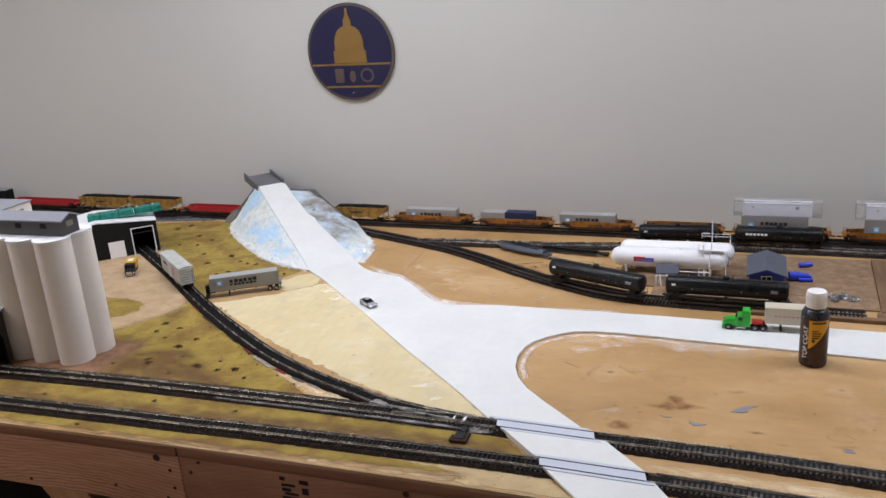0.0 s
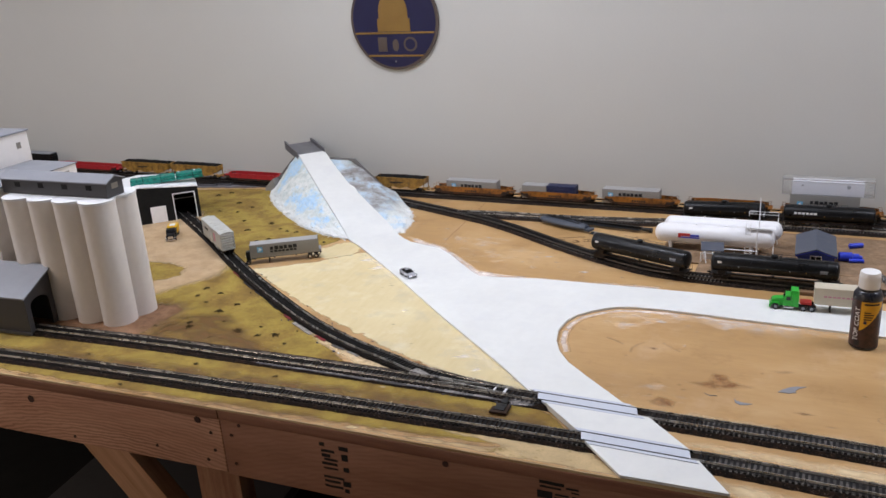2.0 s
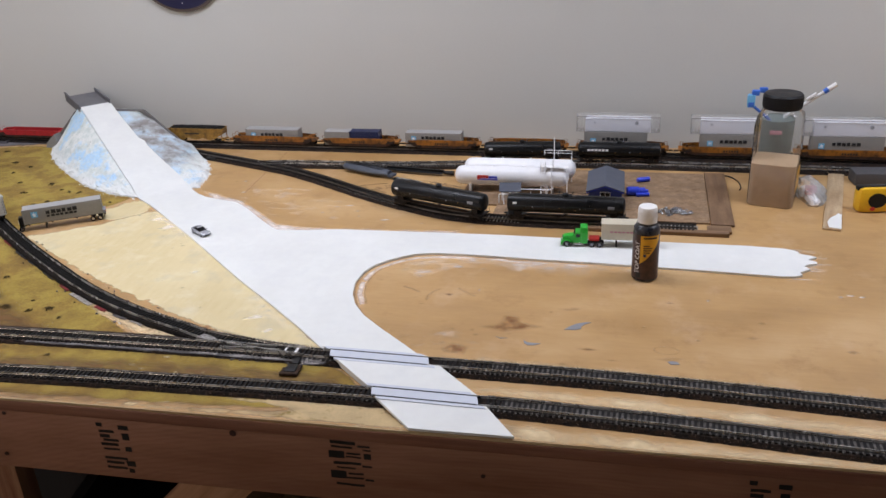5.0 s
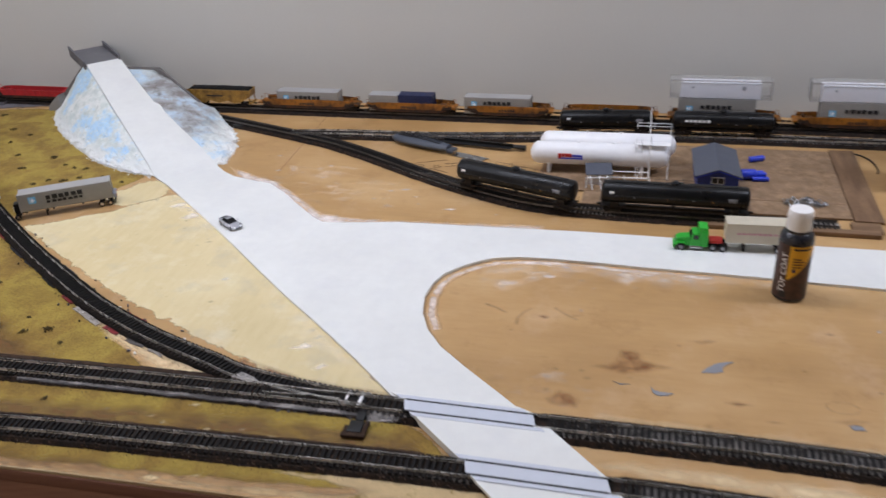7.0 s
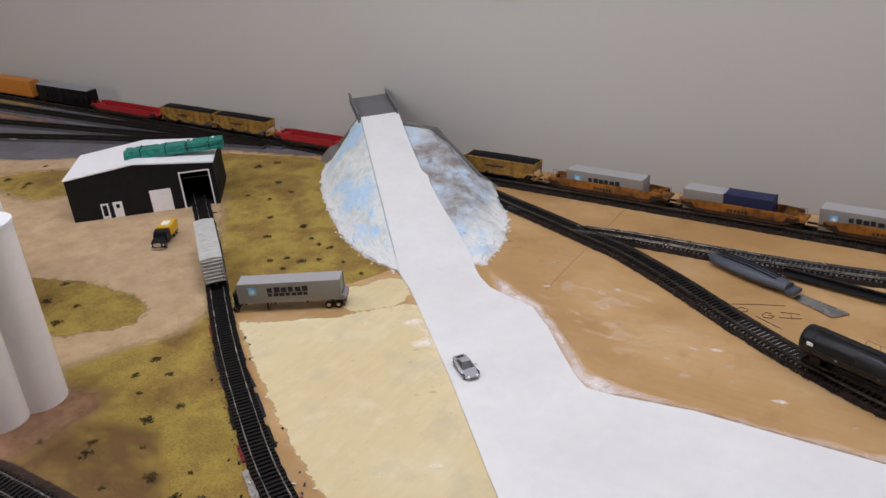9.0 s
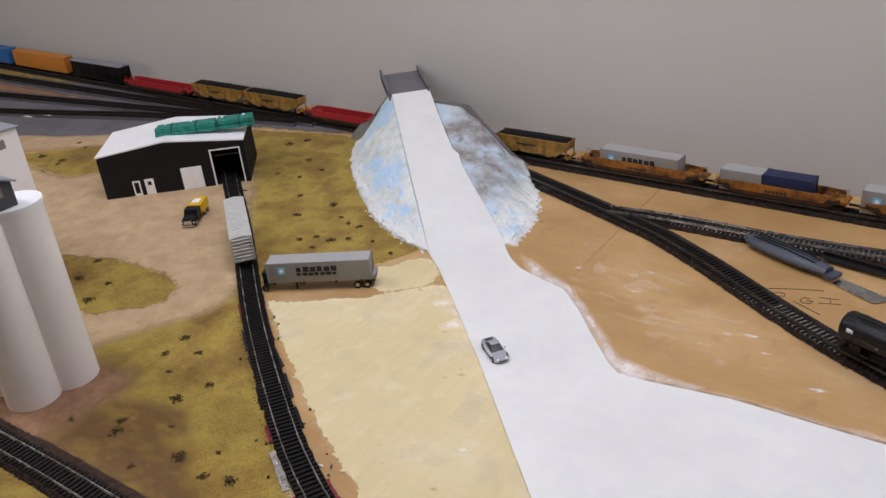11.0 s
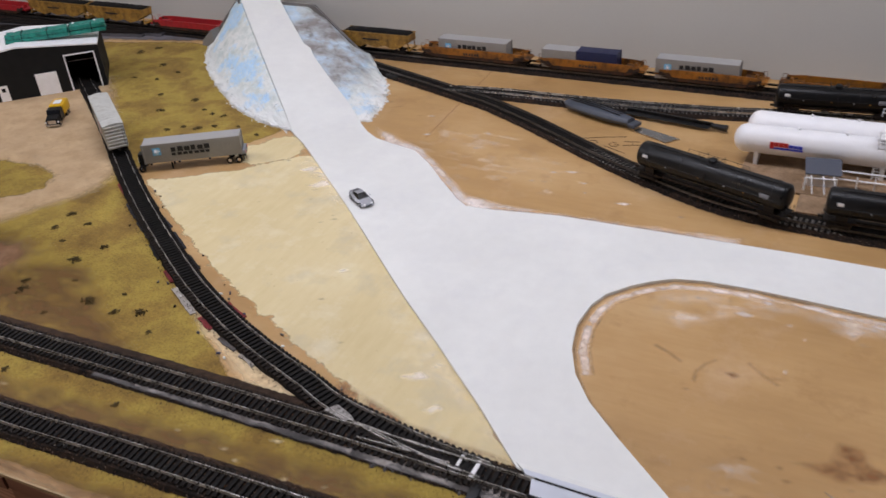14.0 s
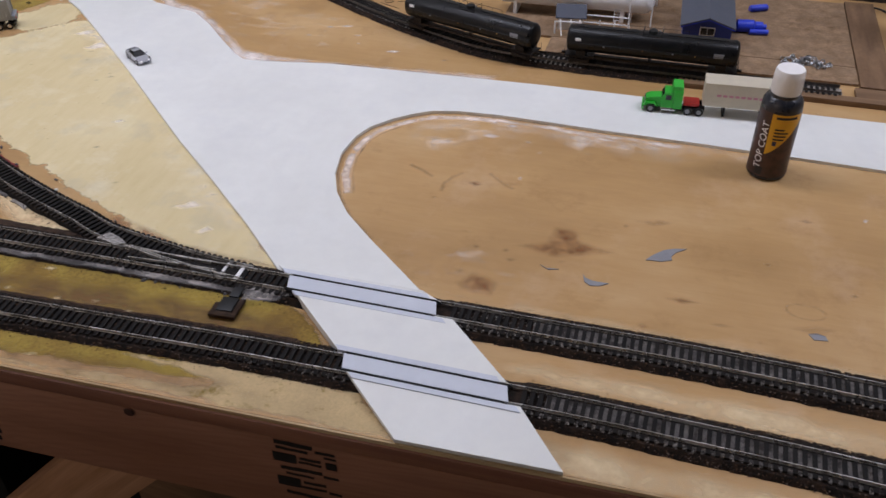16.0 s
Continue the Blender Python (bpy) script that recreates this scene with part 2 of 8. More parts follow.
def snow_plaster():
    """Rough plaster dabbed white and sky blue, with grey-brown streaks on one flank and a bare white foot."""
    m, nt, bsdf, coord = shell("painted_plaster", 0.85)

    def level(source, lo, hi, top=1.0):
        return ramp(nt, source, [(lo, (0, 0, 0, 1)), (hi, (top, top, top, 1))])

    def both(a, b):
        return mixed(nt, 1.0, a, b, "MULTIPLY")

    def blend(x, fx, y, fy):
        n = [nt.nodes.new("ShaderNodeMath") for k in range(2)]
        n[0].operation, n[1].operation = "MULTIPLY", "MULTIPLY_ADD"
        nt.links.new(x, n[0].inputs[0])
        n[0].inputs[1].default_value = fx
        nt.links.new(y, n[1].inputs[0])
        n[1].inputs[1].default_value = fy
        nt.links.new(n[0].outputs[0], n[1].inputs[2])
        return n[1].outputs[0]

    sep = nt.nodes.new("ShaderNodeSeparateXYZ")
    nt.links.new(coord, sep.inputs[0])
    across = blend(sep.outputs[0], 1.0, sep.outputs[1], 1.168)
    flank = level(across, 0.0, 0.05)
    fine = noise_tex(nt, coord, 120.0, 4.0, 0.7)
    dabs = noise_tex(nt, coord, 38.0, 5.0, 0.65)
    broad = noise_tex(nt, coord, 12.0, 4.0, 0.6, (1, 1, 1.5))
    out = ramp(nt, dabs, [(0.34, lin("C3CECA")), (0.48, lin("D6DDD9")), (0.60, lin("E6E9E5"))])
    # sky blue dabs
    azure = both(level(blend(broad, 0.72, dabs, 0.28), 0.505, 0.575, 0.85), level(fine, 0.30, 0.50))
    pale_flank = mixed(nt, flank, azure, both(azure, [0.9, 0.9, 0.9, 1]))
    out = mixed(nt, pale_flank, out, lin("AFD6F2"))
    # grey-brown streaks on the wall side
    streak = noise_tex(nt, coord, 15.0, 5.0, 0.6, (1, 1, 3.0))
    tone = ramp(nt, streak, [(0.38, lin("8A8480")), (0.50, lin("AEB1B2")), (0.60, lin("BACBD8")), (0.68, lin("D6E2EA"))])
    tone = mixed(nt, level(noise_tex(nt, coord, 26.0, 4.0, 0.6, (1, 1, 2)), 0.58, 0.68, 0.7), tone, lin("70675F"))
    high = level(blend(sep.outputs[2], 1.0, dabs, 0.03), 0.028, 0.050)
    low = ramp(nt, sep.outputs[2], [(0.085, (1, 1, 1, 1)), (0.10, (0.35, 0.35, 0.35, 1))])
    out = mixed(nt, both(both(flank, high), low), out, tone)
    # bare white foot
    foot = ramp(nt, blend(sep.outputs[2], 1.0, dabs, 0.05), [(0.030, (1, 1, 1, 1)), (0.045, (0, 0, 0, 1))])
    out = mixed(nt, both(foot, [0.9, 0.9, 0.9, 1]), out, lin("ECEDEA"))
    pits = level(noise_tex(nt, coord, 75.0, 3.0, 0.6), 0.66, 0.72, 0.6)
    out = mixed(nt, pits, out, lin("8F9A97"))
    nt.links.new(out, bsdf.inputs["Base Color"])
    bumped(nt, bsdf, fine, 0.65, 0.003)
    return m


def crumb_mat(name, colours):
    """Loose stones, each one of the given colours."""
    m, nt, bsdf, coord = shell(name, 0.9)
    bsdf.inputs["Specular IOR Level"].default_value = 0.2
    pick = nt.nodes.new("ShaderNodeNewGeometry").outputs["Random Per Island"]
    r = ramp(nt, pick, [(k / len(colours), lin(c)) for k, c in enumerate(colours)])
    r.node.color_ramp.interpolation = "CONSTANT"
    fine = noise_tex(nt, coord, 900.0, 3.0)
    nt.links.new(mixed(nt, 1.0, r, ramp(nt, fine, [(0.3, (0.6, 0.6, 0.6, 1)), (0.7, (1, 1, 1, 1))]), "MULTIPLY"), bsdf.inputs["Base Color"])
    return m


M = dict(
    darkstones=crumb_mat("dark_stones", ["221B17", "372A21", "2C221B", "4A382A", "1D1917", "5E4734", "352D28", "76655A"]),
    brownstones=crumb_mat("brown_stones", ["3A2A1E", "4E3A2A", "2B2019", "6A5440", "352A22", "5A4A40", "221B17", "453222"]),
    greystones=crumb_mat("grey_stones", ["3A3532", "55504C", "6E6965", "2E2926", "7D7772", "443E3A", "5F5955", "262220"]),
    palestones=crumb_mat("pale_stones", ["8F8A84", "6C6660", "A7A19B", "554E49", "7E7872", "403A36", "98928B", "2F2A27"]),
    wall=mat("wall_paint", "C5C4BE", 0.85, var=0.02, scale=2.0, grain=180, bump=0.04),
    ceiling=mat("ceiling_paint", "E4E2DC", 0.9, var=0.03, scale=3.0, grain=90, bump=0.05),
    # floor colour taken near black, to carry the shade under the table
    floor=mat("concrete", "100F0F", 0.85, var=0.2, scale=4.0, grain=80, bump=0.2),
    ply=plywood(),
    plyedge=wood("plywood_edge", "D9C49A", "A88457", (0.5, 3, 60), 0.7, 6.0, 0.2),
    beam=figured_pine("figured_pine_beam", "D8A88C", "BE8B70", (-0.56, -0.20), 1.0),
    # right-hand beam: a plainer board, its colour also darkened to dim that side
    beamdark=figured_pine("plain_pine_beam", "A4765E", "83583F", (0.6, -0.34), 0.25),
    beamtop=wood("pine_strip", "A2735A", "7E5240", (0.6, 9, 16), 0.6, 7.0, 0.6),
    brace=wood("pine_brace", "C79A78", "A1744F", (1, 9, 12), 0.65, 6.0, 0.4),
    post=wood("pine_post", "A97C5C", "7F5138", (16, 9, 1), 0.65, 6.0, 0.7),
    stamp=mat("black_ink", "171310", 0.8, var=0.2),
    knot=mat("dark_knot", "43261A", 0.6, var=0.3, scale=200),
    turf=turf_mat(),
    turfedge=mat("turf_fringe", "C9B083", 0.9, var=0.15, scale=22, grain=500, bump=0.3, second="8F7A3A", spread=(0.58, 0.68)),
    tuft=mat("tuft", "66532A", 0.95, var=0.4, scale=300, grain=900, bump=0.4, second="453A1B"),
    dirt=mat("sandy_dirt", "C3A782", 0.95, var=0.10, scale=14, grain=600, bump=0.3, second="B0946E", spread=(0.4, 0.7)),
    soil=mat("brown_soil", "9C7658", 0.95, var=0.15, scale=25, grain=600, bump=0.4, second="7F5C42"),
    cream=cream_mat(),
    palesoil=smear("pale_soil", "DCC69C", 0.38, 0.16, 20.0, strength=0.92),
    road=mat("white_styrene", "E8E9E5", 0.45, var=0.035, scale=9, grain=60, bump=0.03, second="E2E3E1", spread=(0.48, 0.8)),
    plate=mat("pale_grey_styrene", "CDD2DC", 0.45, var=0.03, scale=60, grain=200, bump=0.03),
    chip=mat("pale_patch", "D9D2BF", 0.9, var=0.1, scale=60, grain=500, bump=0.2),
    smear=smear("white_smear", "ECE6E1", 0.46, 0.18, 26.0, strength=0.9),
    rimwhite=smear("rim_white", "E4DDD8", 0.44, 0.16, 40.0, strength=0.8),
    rimline=smear("rim_line", "7C6656", 0.46, 0.16, 50.0, strength=0.7),
    haze=smear("thin_white_haze", "E9E2D8", 0.68, 0.16, 17.0, (1, 2.2, 1), 0.75),
    wash=smear("pale_wash", "DFCDA5", 0.44, 0.2, 12.0, strength=0.75),
    red_chip=mat("red_chips", "922428", 0.6, var=0.3, scale=90, second="3A1514", spread=(0.5, 0.68)),
    earthwash=smear("earth_wash", "69481F", 0.40, 0.16, 24.0, (0.6, 1.3, 1), 0.80),
    dab=smear("cream_dab", "DCC698", 0.42, 0.10, 60.0, strength=0.95),
    frog=mat("frog_grey", "A8A49F", 0.35, var=0.3, scale=120, grain=500, bump=0.4, second="5A5551", spread=(0.48, 0.62)),
    veil=smear("white_veil", "E9E2D8", 0.58, 0.16, 22.0, (1, 1.8, 1), 0.7),
    crumb=mat("pale_crumbs", "A8A199", 0.9, var=0.4, scale=120, grain=700, bump=0.6, second="4A423C", spread=(0.5, 0.62)),
    joint=mat("joint_brown", "9C7650", 0.9, var=0.1),
    stain=smear("brown_stain", "7C4A1E", 0.46, 0.16, 48.0, strength=0.75),
    scrap=mat("scrap_white", "B8B1A8", 0.7, var=0.25, scale=90, second="8A8178", spread=(0.45, 0.65)),
    grey_spot=mat("grey_blob", "8C8D92", 0.6, var=0.1),
    dark_line=mat("pencil", "57402F", 0.8, var=0.1),
    ballast=mat("dark_ballast", "3A2C22", 0.95, var=0.5, scale=60, grain=700, bump=1.0, second="1B1512", spread=(0.4, 0.6)),
    blackbed=mat("black_bed", "211E1D", 0.9, var=0.3, scale=60, grain=900, bump=0.5, second="151313"),
    palebed=mat("pale_ballast", "6F6A66", 0.95, var=0.35, scale=45, grain=700, bump=0.6, second="332D29", spread=(0.42, 0.60)),
    glue=mat("grey_glue", "6F6A67", 0.6, var=0.25, scale=60, grain=400, bump=0.5, second="3A3431"),
    tie=mat("black_ties", "161311", 0.78, var=0.25, scale=30, grain=800, bump=0.3, second="2A211A", spread=(0.46, 0.66), piece=0.4),
    rail=mat("nickel_rail", "CFCCC7", 0.26, 0.8, var=0.3, scale=40, grain=300, bump=0.1),
    oldrail=mat("weathered_rail", "6E6863", 0.42, 0.85, var=0.5, scale=22, grain=300, bump=0.1),
    black=mat("black_plastic", "1A1A1B", 0.42, var=0.15, scale=60, grain=400, bump=0.08),
    weather=mat("black_weathered", "121213", 0.34, var=0.25, scale=50, grain=500, bump=0.08, second="211D1B", spread=(0.58, 0.85)),
    wheel=mat("dark_wheels", "231D1A", 0.5, 0.2, var=0.3, scale=200),
    yard=mat("grey_yard", "6E6C71", 0.95, var=0.15, scale=9, grain=500, bump=0.4, second="5F5B5D", spread=(0.42, 0.75)),
    yardbed=mat("yard_bed", "504D50", 0.95, var=0.25, scale=20, grain=600, bump=0.4, second="3C393B"),
    endgrey=mat("wing_end_grey", "94908C", 0.8, var=0.10, scale=30, grain=300, bump=0.2),
    concrete=mat("abutment_grey", "77736F", 0.85, var=0.12, scale=30, grain=300, bump=0.25),
    bridge=mat("bridge_grey", "6C6B6E", 0.6, var=0.06, scale=30, grain=300, bump=0.1),
    plaster=snow_plaster(),
    crumbwhite=mat("white_crumbs", "E4E4E0", 0.85, var=0.12, scale=80, grain=500, bump=0.3),
    silo=mat("white_silo", "EFE9E3", 0.5, var=0.03, scale=12, grain=120, bump=0.03),
    roofw=mat("white_roof", "F0F0F0", 0.5, var=0.03, scale=20),
    greyroof=mat("grey_roof", "8E9096", 0.55, var=0.06, scale=40),
    darkgrey=mat("dark_grey_wall", "4A494B", 0.65, var=0.1, scale=40),
    blackwall=mat("black_siding", "121314", 0.7, var=0.12, scale=40, grain=300, bump=0.1),
    window=mat("window_grey", "8D867C", 0.4, var=0.1),
    hole=mat("dark_inside", "0B0B0C", 0.9, var=0.1),
    white=mat("white_plastic", "EFEFEF", 0.4, var=0.04, scale=60),
    tankw=mat("white_tank", "F2F2F3", 0.35, var=0.03, scale=40),
    teal=mat("teal_wrap", "1F9482", 0.45, var=0.2, scale=60, grain=300, bump=0.2, second="14695E"),
    grey_car=mat("grey_boxcar", "C2C2BB", 0.55, var=0.1, scale=60, grain=400, bump=0.15, second="A39F95", spread=(0.5, 0.8)),
    box_grey=mat("container_grey", "918E89", 0.45, var=0.05, scale=60, grain=300, bump=0.08),
    box_top=mat("container_top", "A9A8A6", 0.45, var=0.05, scale=60, grain=300, bump=0.08),
    navy=mat("container_navy", "1C264C", 0.45, var=0.1, scale=60),
    sky=mat("sky_blue", "6FB4DC", 0.5, var=0.05),
    ink=mat("lettering_black", "1E1E22", 0.6, var=0.1),
    red=mat("red_car", "B3242A", 0.5, var=0.15, scale=60, second="7E1F22", spread=(0.5, 0.8)),
    yellow=mat("yellow_car", "B0701F", 0.55, var=0.3, scale=16, grain=400, second="43270F", spread=(0.42, 0.66)),
    lowsill=mat("grimy_sill", "4A2A14", 0.7, var=0.35, scale=40, grain=400, bump=0.2, second="1E1612", spread=(0.42, 0.62)),
    soot=mat("sooty_paint", "2A1C14", 0.7, var=0.35, scale=70, grain=400, bump=0.2, second="5A3718", spread=(0.52, 0.70)),
    hopper=mat("dirty_yellow", "B08638", 0.6, var=0.3, scale=34, grain=400, bump=0.15, second="5A3A1E", spread=(0.42, 0.72)),
    coal=mat("coal", "100E0D", 0.9, var=0.4, scale=200, grain=500, bump=0.8),
    orange=mat("orange_car", "C9812E", 0.5, var=0.12, scale=60),
    blue_car=mat("blue_car", "2E6DAA", 0.5, var=0.12, scale=60),
    green=mat("bright_green", "27B030", 0.4, var=0.06, scale=80),
    redplastic=mat("red_plastic", "C8322A", 0.4, var=0.06),
    cream_box=mat("off_white_trailer", "C8BFAA", 0.5, var=0.05, scale=60),
    chrome=mat("chrome", "C8C8CC", 0.2, 1.0, var=0.1),
    silver=mat("silver_paint", "C0C2C9", 0.24, 0.42, var=0.06),
    glass=mat("dark_glass", "15171B", 0.1, var=0.05),
    truckyel=mat("yellow_body", "E3B21C", 0.45, var=0.08),
    bluep=mat("blue_plastic", "2A41C8", 0.35, var=0.08),
    houseblue=mat("house_blue", "2B3C86", 0.55, var=0.08),
    houseroof=mat("house_roof", "50545F", 0.75, var=0.08, scale=60),
    pad=mat("brown_board", "9C8063", 0.85, var=0.25, scale=30, grain=260, bump=0.35, second="826749", spread=(0.42, 0.68)),
    padstrip=wood("dark_board", "8A6C4E", "6C5139", (1, 8, 8), 0.8, 9.0, 0.3),
    padlong=wood("dark_board_across", "8A6C4E", "6C5139", (8, 1, 8), 0.8, 9.0, 0.3),
    bottle=mat("bottle_dark", "23252C", 0.28, var=0.06, scale=60, bump=0.02),
    cap=mat("white_cap", "EDEBE8", 0.4, var=0.03),
    lab_yel=mat("label_yellow", "D9A21E", 0.4, var=0.04),
    lab_brown=mat("label_brown", "472A25", 0.4, var=0.12, scale=60, second="2A1C1B"),
    jar=clear("clear_jar", "F6F8F8", 0.06, 0.07),
    shell=clear("clear_shell", "FFFFFF", 0.1, 0.16),
    frost=mat("white_container", "DEDEE2", 0.45, var=0.03, scale=40, grain=300, bump=0.05),
    bag=clear("clear_bag", "FFFFFF", 0.2, 0.35),
    sand=mat("tan_sand", "C8A680", 0.95, var=0.08, scale=60, grain=600, bump=0.5),
    jarback=mat("green_grey_card", "6F7C78", 0.7, var=0.15, scale=20, second="5E6B6B"),
    pink=mat("pink_print", "C58596", 0.6, var=0.1),
    lid=mat("black_lid", "17171A", 0.4, var=0.1),
    bristle=mat("blue_bristles", "3B6FD0", 0.5, var=0.2),
    knifegrip=mat("grey_grip", "474D58", 0.45, var=0.08, scale=60),
    steel=mat("steel", "B4B6B8", 0.28, 1.0, var=0.1, scale=60),
    stick=wood("paint_stick", "C6AE8B", "A78A66", (8, 1, 8), 0.7, 10.0, 0.4),
    shoulder=mat("brown_ballast", "4A382B", 0.95, var=0.35, scale=60, grain=700, bump=1.0, second="2E221A"),
    navychip=mat("navy_chips", "161825", 0.5, var=0.2, scale=80),
    gluestrip=mat("grey_glue_strip", "4A4542", 0.7, var=0.3, scale=40, grain=400, bump=0.5, second="2B2623", spread=(0.42, 0.62)),
    gluewash=smear("brushed_glue", "A8A19B", 0.53, 0.10, 60.0, (0.6, 1.6, 1), 0.85),
    soilwash=smear("brown_soil_wash", "8E6440", 0.42, 0.16, 30.0, strength=0.85),
    ringsmear=smear("ring_brown", "8A6234", 0.44, 0.14, 60.0, strength=0.6),
    # near-black fill that stands in for darkness under the table
    underblack=mat("under_table_black", "080808", 0.95, var=0.3, scale=8, grain=400, bump=0.2),
    tape=mat("yellow_case", "E6B51E", 0.4, var=0.06),
    navy_sign=mat("sign_navy", "14163F", 0.4, var=0.08, scale=20),
    gold=mat("sign_gold", "8A6B35", 0.45, 0.2, var=0.08, scale=20),
    rim=mat("sign_rim", "5C5048", 0.5, 0.2, var=0.1, scale=20),
    fixture=mat("white_enamel", "EDEDEA", 0.5, var=0.02),
)


def glowing(name, colour, strength):
    m = bpy.data.materials.new(name)
    m.use_nodes = True
    b = m.node_tree.nodes["Principled BSDF"]
    b.inputs["Base Color"].default_value = lin(colour)
    b.inputs["Emission Color"].default_value, b.inputs["Emission Strength"].default_value = lin(colour), strength
    return m


M["tube"] = glowing("lit_diffuser", "FFF4E4", 3.0)
feathered(M["turf"], 45.0, 0.7, 0.25, 0.6)
feathered(M["turfedge"], 40.0, 0.8, 0.2, 0.75)
for key in ("weather", "black", "lid", "blackwall", "tie", "ballast", "blackbed", "shoulder", "wheel", "coal"):
    M[key].node_tree.nodes["Principled BSDF"].inputs["Specular IOR Level"].default_value = 0.28
feathered(M["dirt"], 55.0, 0.45, 0.1, 0.95)
feathered(M["soil"], 55.0, 0.45, 0.1, 0.95)
feathered(M["cream"], 42.0, 0.9, 0.15, 0.30)
feathered(M["yard"], 40.0, 0.5, 0.2, 0.8)
feathered(M["chip"], 60.0, 0.6, 0.3, 0.5)
feathered(M["gluestrip"], 70.0, 0.5, 0.15, 0.6)

# ---- building blocks ----
def finish(name, bm, material, sharp=35):
    bmesh.ops.recalc_face_normals(bm, faces=bm.faces)
    me = bpy.data.meshes.new(name)
    bm.to_mesh(me)
    bm.free()
    if sharp:
        me.polygons.foreach_set("use_smooth", [True] * len(me.polygons))
        me.set_sharp_from_angle(angle=radians(sharp))
    me.materials.append(material)
    return me


def part(name, bm, material, parent, label="", m=None):
    ob = new(name, finish(name, bm, material))
    ob.parent = parent
    if m is not None:
        ob.matrix_basis = m
    if label:
        ob["label"] = label
    return ob


def solo(name, bm, material, label, category, group="", kind="", m=None):
    ob = new(name, finish(name, bm, material))
    if m is not None:
        ob.matrix_world = m
    return tagged(ob, label, category, group, kind)


def thing(name, m, label, category, group="", kind=""):
    ob = new(name)
    ob.empty_display_size = 0.02
    ob.matrix_world = m
    return tagged(ob, label, category, group, kind)


def B():
    return bmesh.new()


def box(bm, x0, x1, y0, y1, z0, z1, bevel=0.0):
    v = [bm.verts.new((x, y, z)) for x in (x0, x1) for y in (y0, y1) for z in (z0, z1)]
    fs = [bm.faces.new([v[k] for k in q]) for q in ((0, 1, 3, 2), (4, 6, 7, 5), (0, 4, 5, 1), (2, 3, 7, 6), (0, 2, 6, 4), (1, 5, 7, 3))]
    if bevel:
        es = list({e for f in fs for e in f.edges})
        bmesh.ops.bevel(bm, geom=es, offset=bevel, segments=2, affect="EDGES", profile=0.6)
    return bm


def cyl(bm, a, b, r0, r1=None, n=16, cap=True):
    a, b = Vector(a), Vector(b)
    r1 = r0 if r1 is None else r1
    q = (b - a).to_track_quat("Z", "Y")
    rings = []
    for p, r in ((a, r0), (b, r1)):
        rings.append([bm.verts.new(p + q @ Vector((r * math.cos(2 * math.pi * k / n), r * math.sin(2 * math.pi * k / n), 0))) for k in range(n)])
    for k in range(n):
        bm.faces.new((rings[0][k], rings[0][(k + 1) % n], rings[1][(k + 1) % n], rings[1][k]))
    if cap:
        bm.faces.new(rings[0][::-1])
        bm.faces.new(rings[1])
    return bm


def lathe(bm, profile, n=32, axis="z", origin=(0, 0, 0)):
    """Turns (radius, height) pairs round an axis."""
    o = Vector(origin)
    rings = []
    for r, h in profile:
        ring = []
        for k in range(n):
            c, s = r * math.cos(2 * math.pi * k / n), r * math.sin(2 * math.pi * k / n)
            ring.append(bm.verts.new(o + Vector((c, s, h) if axis == "z" else (h, c, s) if axis == "x" else (c, h, s))))
        rings.append(ring)
    for a, b in zip(rings, rings[1:]):
        for k in range(n):
            bm.faces.new((a[k], a[(k + 1) % n], b[(k + 1) % n], b[k]))
    bm.faces.new(rings[0][::-1])
    bm.faces.new(rings[-1])
    return bm


def prism(bm, pts, lo, hi, axis="z"):
    """A flat outline given thickness along an axis: z takes (x, y), y takes (x, z), x takes (y, z)."""
    put = {"z": lambda p, h: (p[0], p[1], h), "y": lambda p, h: (p[0], h, p[1]), "x": lambda p, h: (h, p[0], p[1])}[axis]
    a, b = [bm.verts.new(put(p, lo)) for p in pts], [bm.verts.new(put(p, hi)) for p in pts]
    n = len(pts)
    bm.faces.new(a[::-1])
    bm.faces.new(b)
    for k in range(n):
        bm.faces.new((a[k], a[(k + 1) % n], b[(k + 1) % n], b[k]))
    return bm


def wire(bm, pts, r, n=6):
    for a, b in zip(pts, pts[1:]):
        cyl(bm, a, b, r, r, n)
    return bm


def spline(pts, step):
    """Even samples on a smooth line through the points."""
    p = [Vector(q) for q in pts]
    p = [p[0] * 2 - p[1]] + p + [p[-1] * 2 - p[-2]]
    fine = []
    for a, b, c, d in zip(p, p[1:], p[2:], p[3:]):
        for k in range(24):
            t = k / 24
            fine.append(0.5 * (2 * b + (c - a) * t + (2 * a - 5 * b + 4 * c - d) * t * t + (3 * b - a - 3 * c + d) * t ** 3))
    fine.append(p[-2])
    out, left = [fine[0]], step
    for a, b in zip(fine, fine[1:]):
        run = (b - a).length
        while run >= left:
            a = a + (b - a) * (left / run) if run else b
            out.append(a)
            run, left = (b - a).length, step
        left -= run
    return out


def heading(line, k):
    d = line[min(k + 1, len(line) - 1)] - line[max(k - 1, 0)]
    return d.normalized()


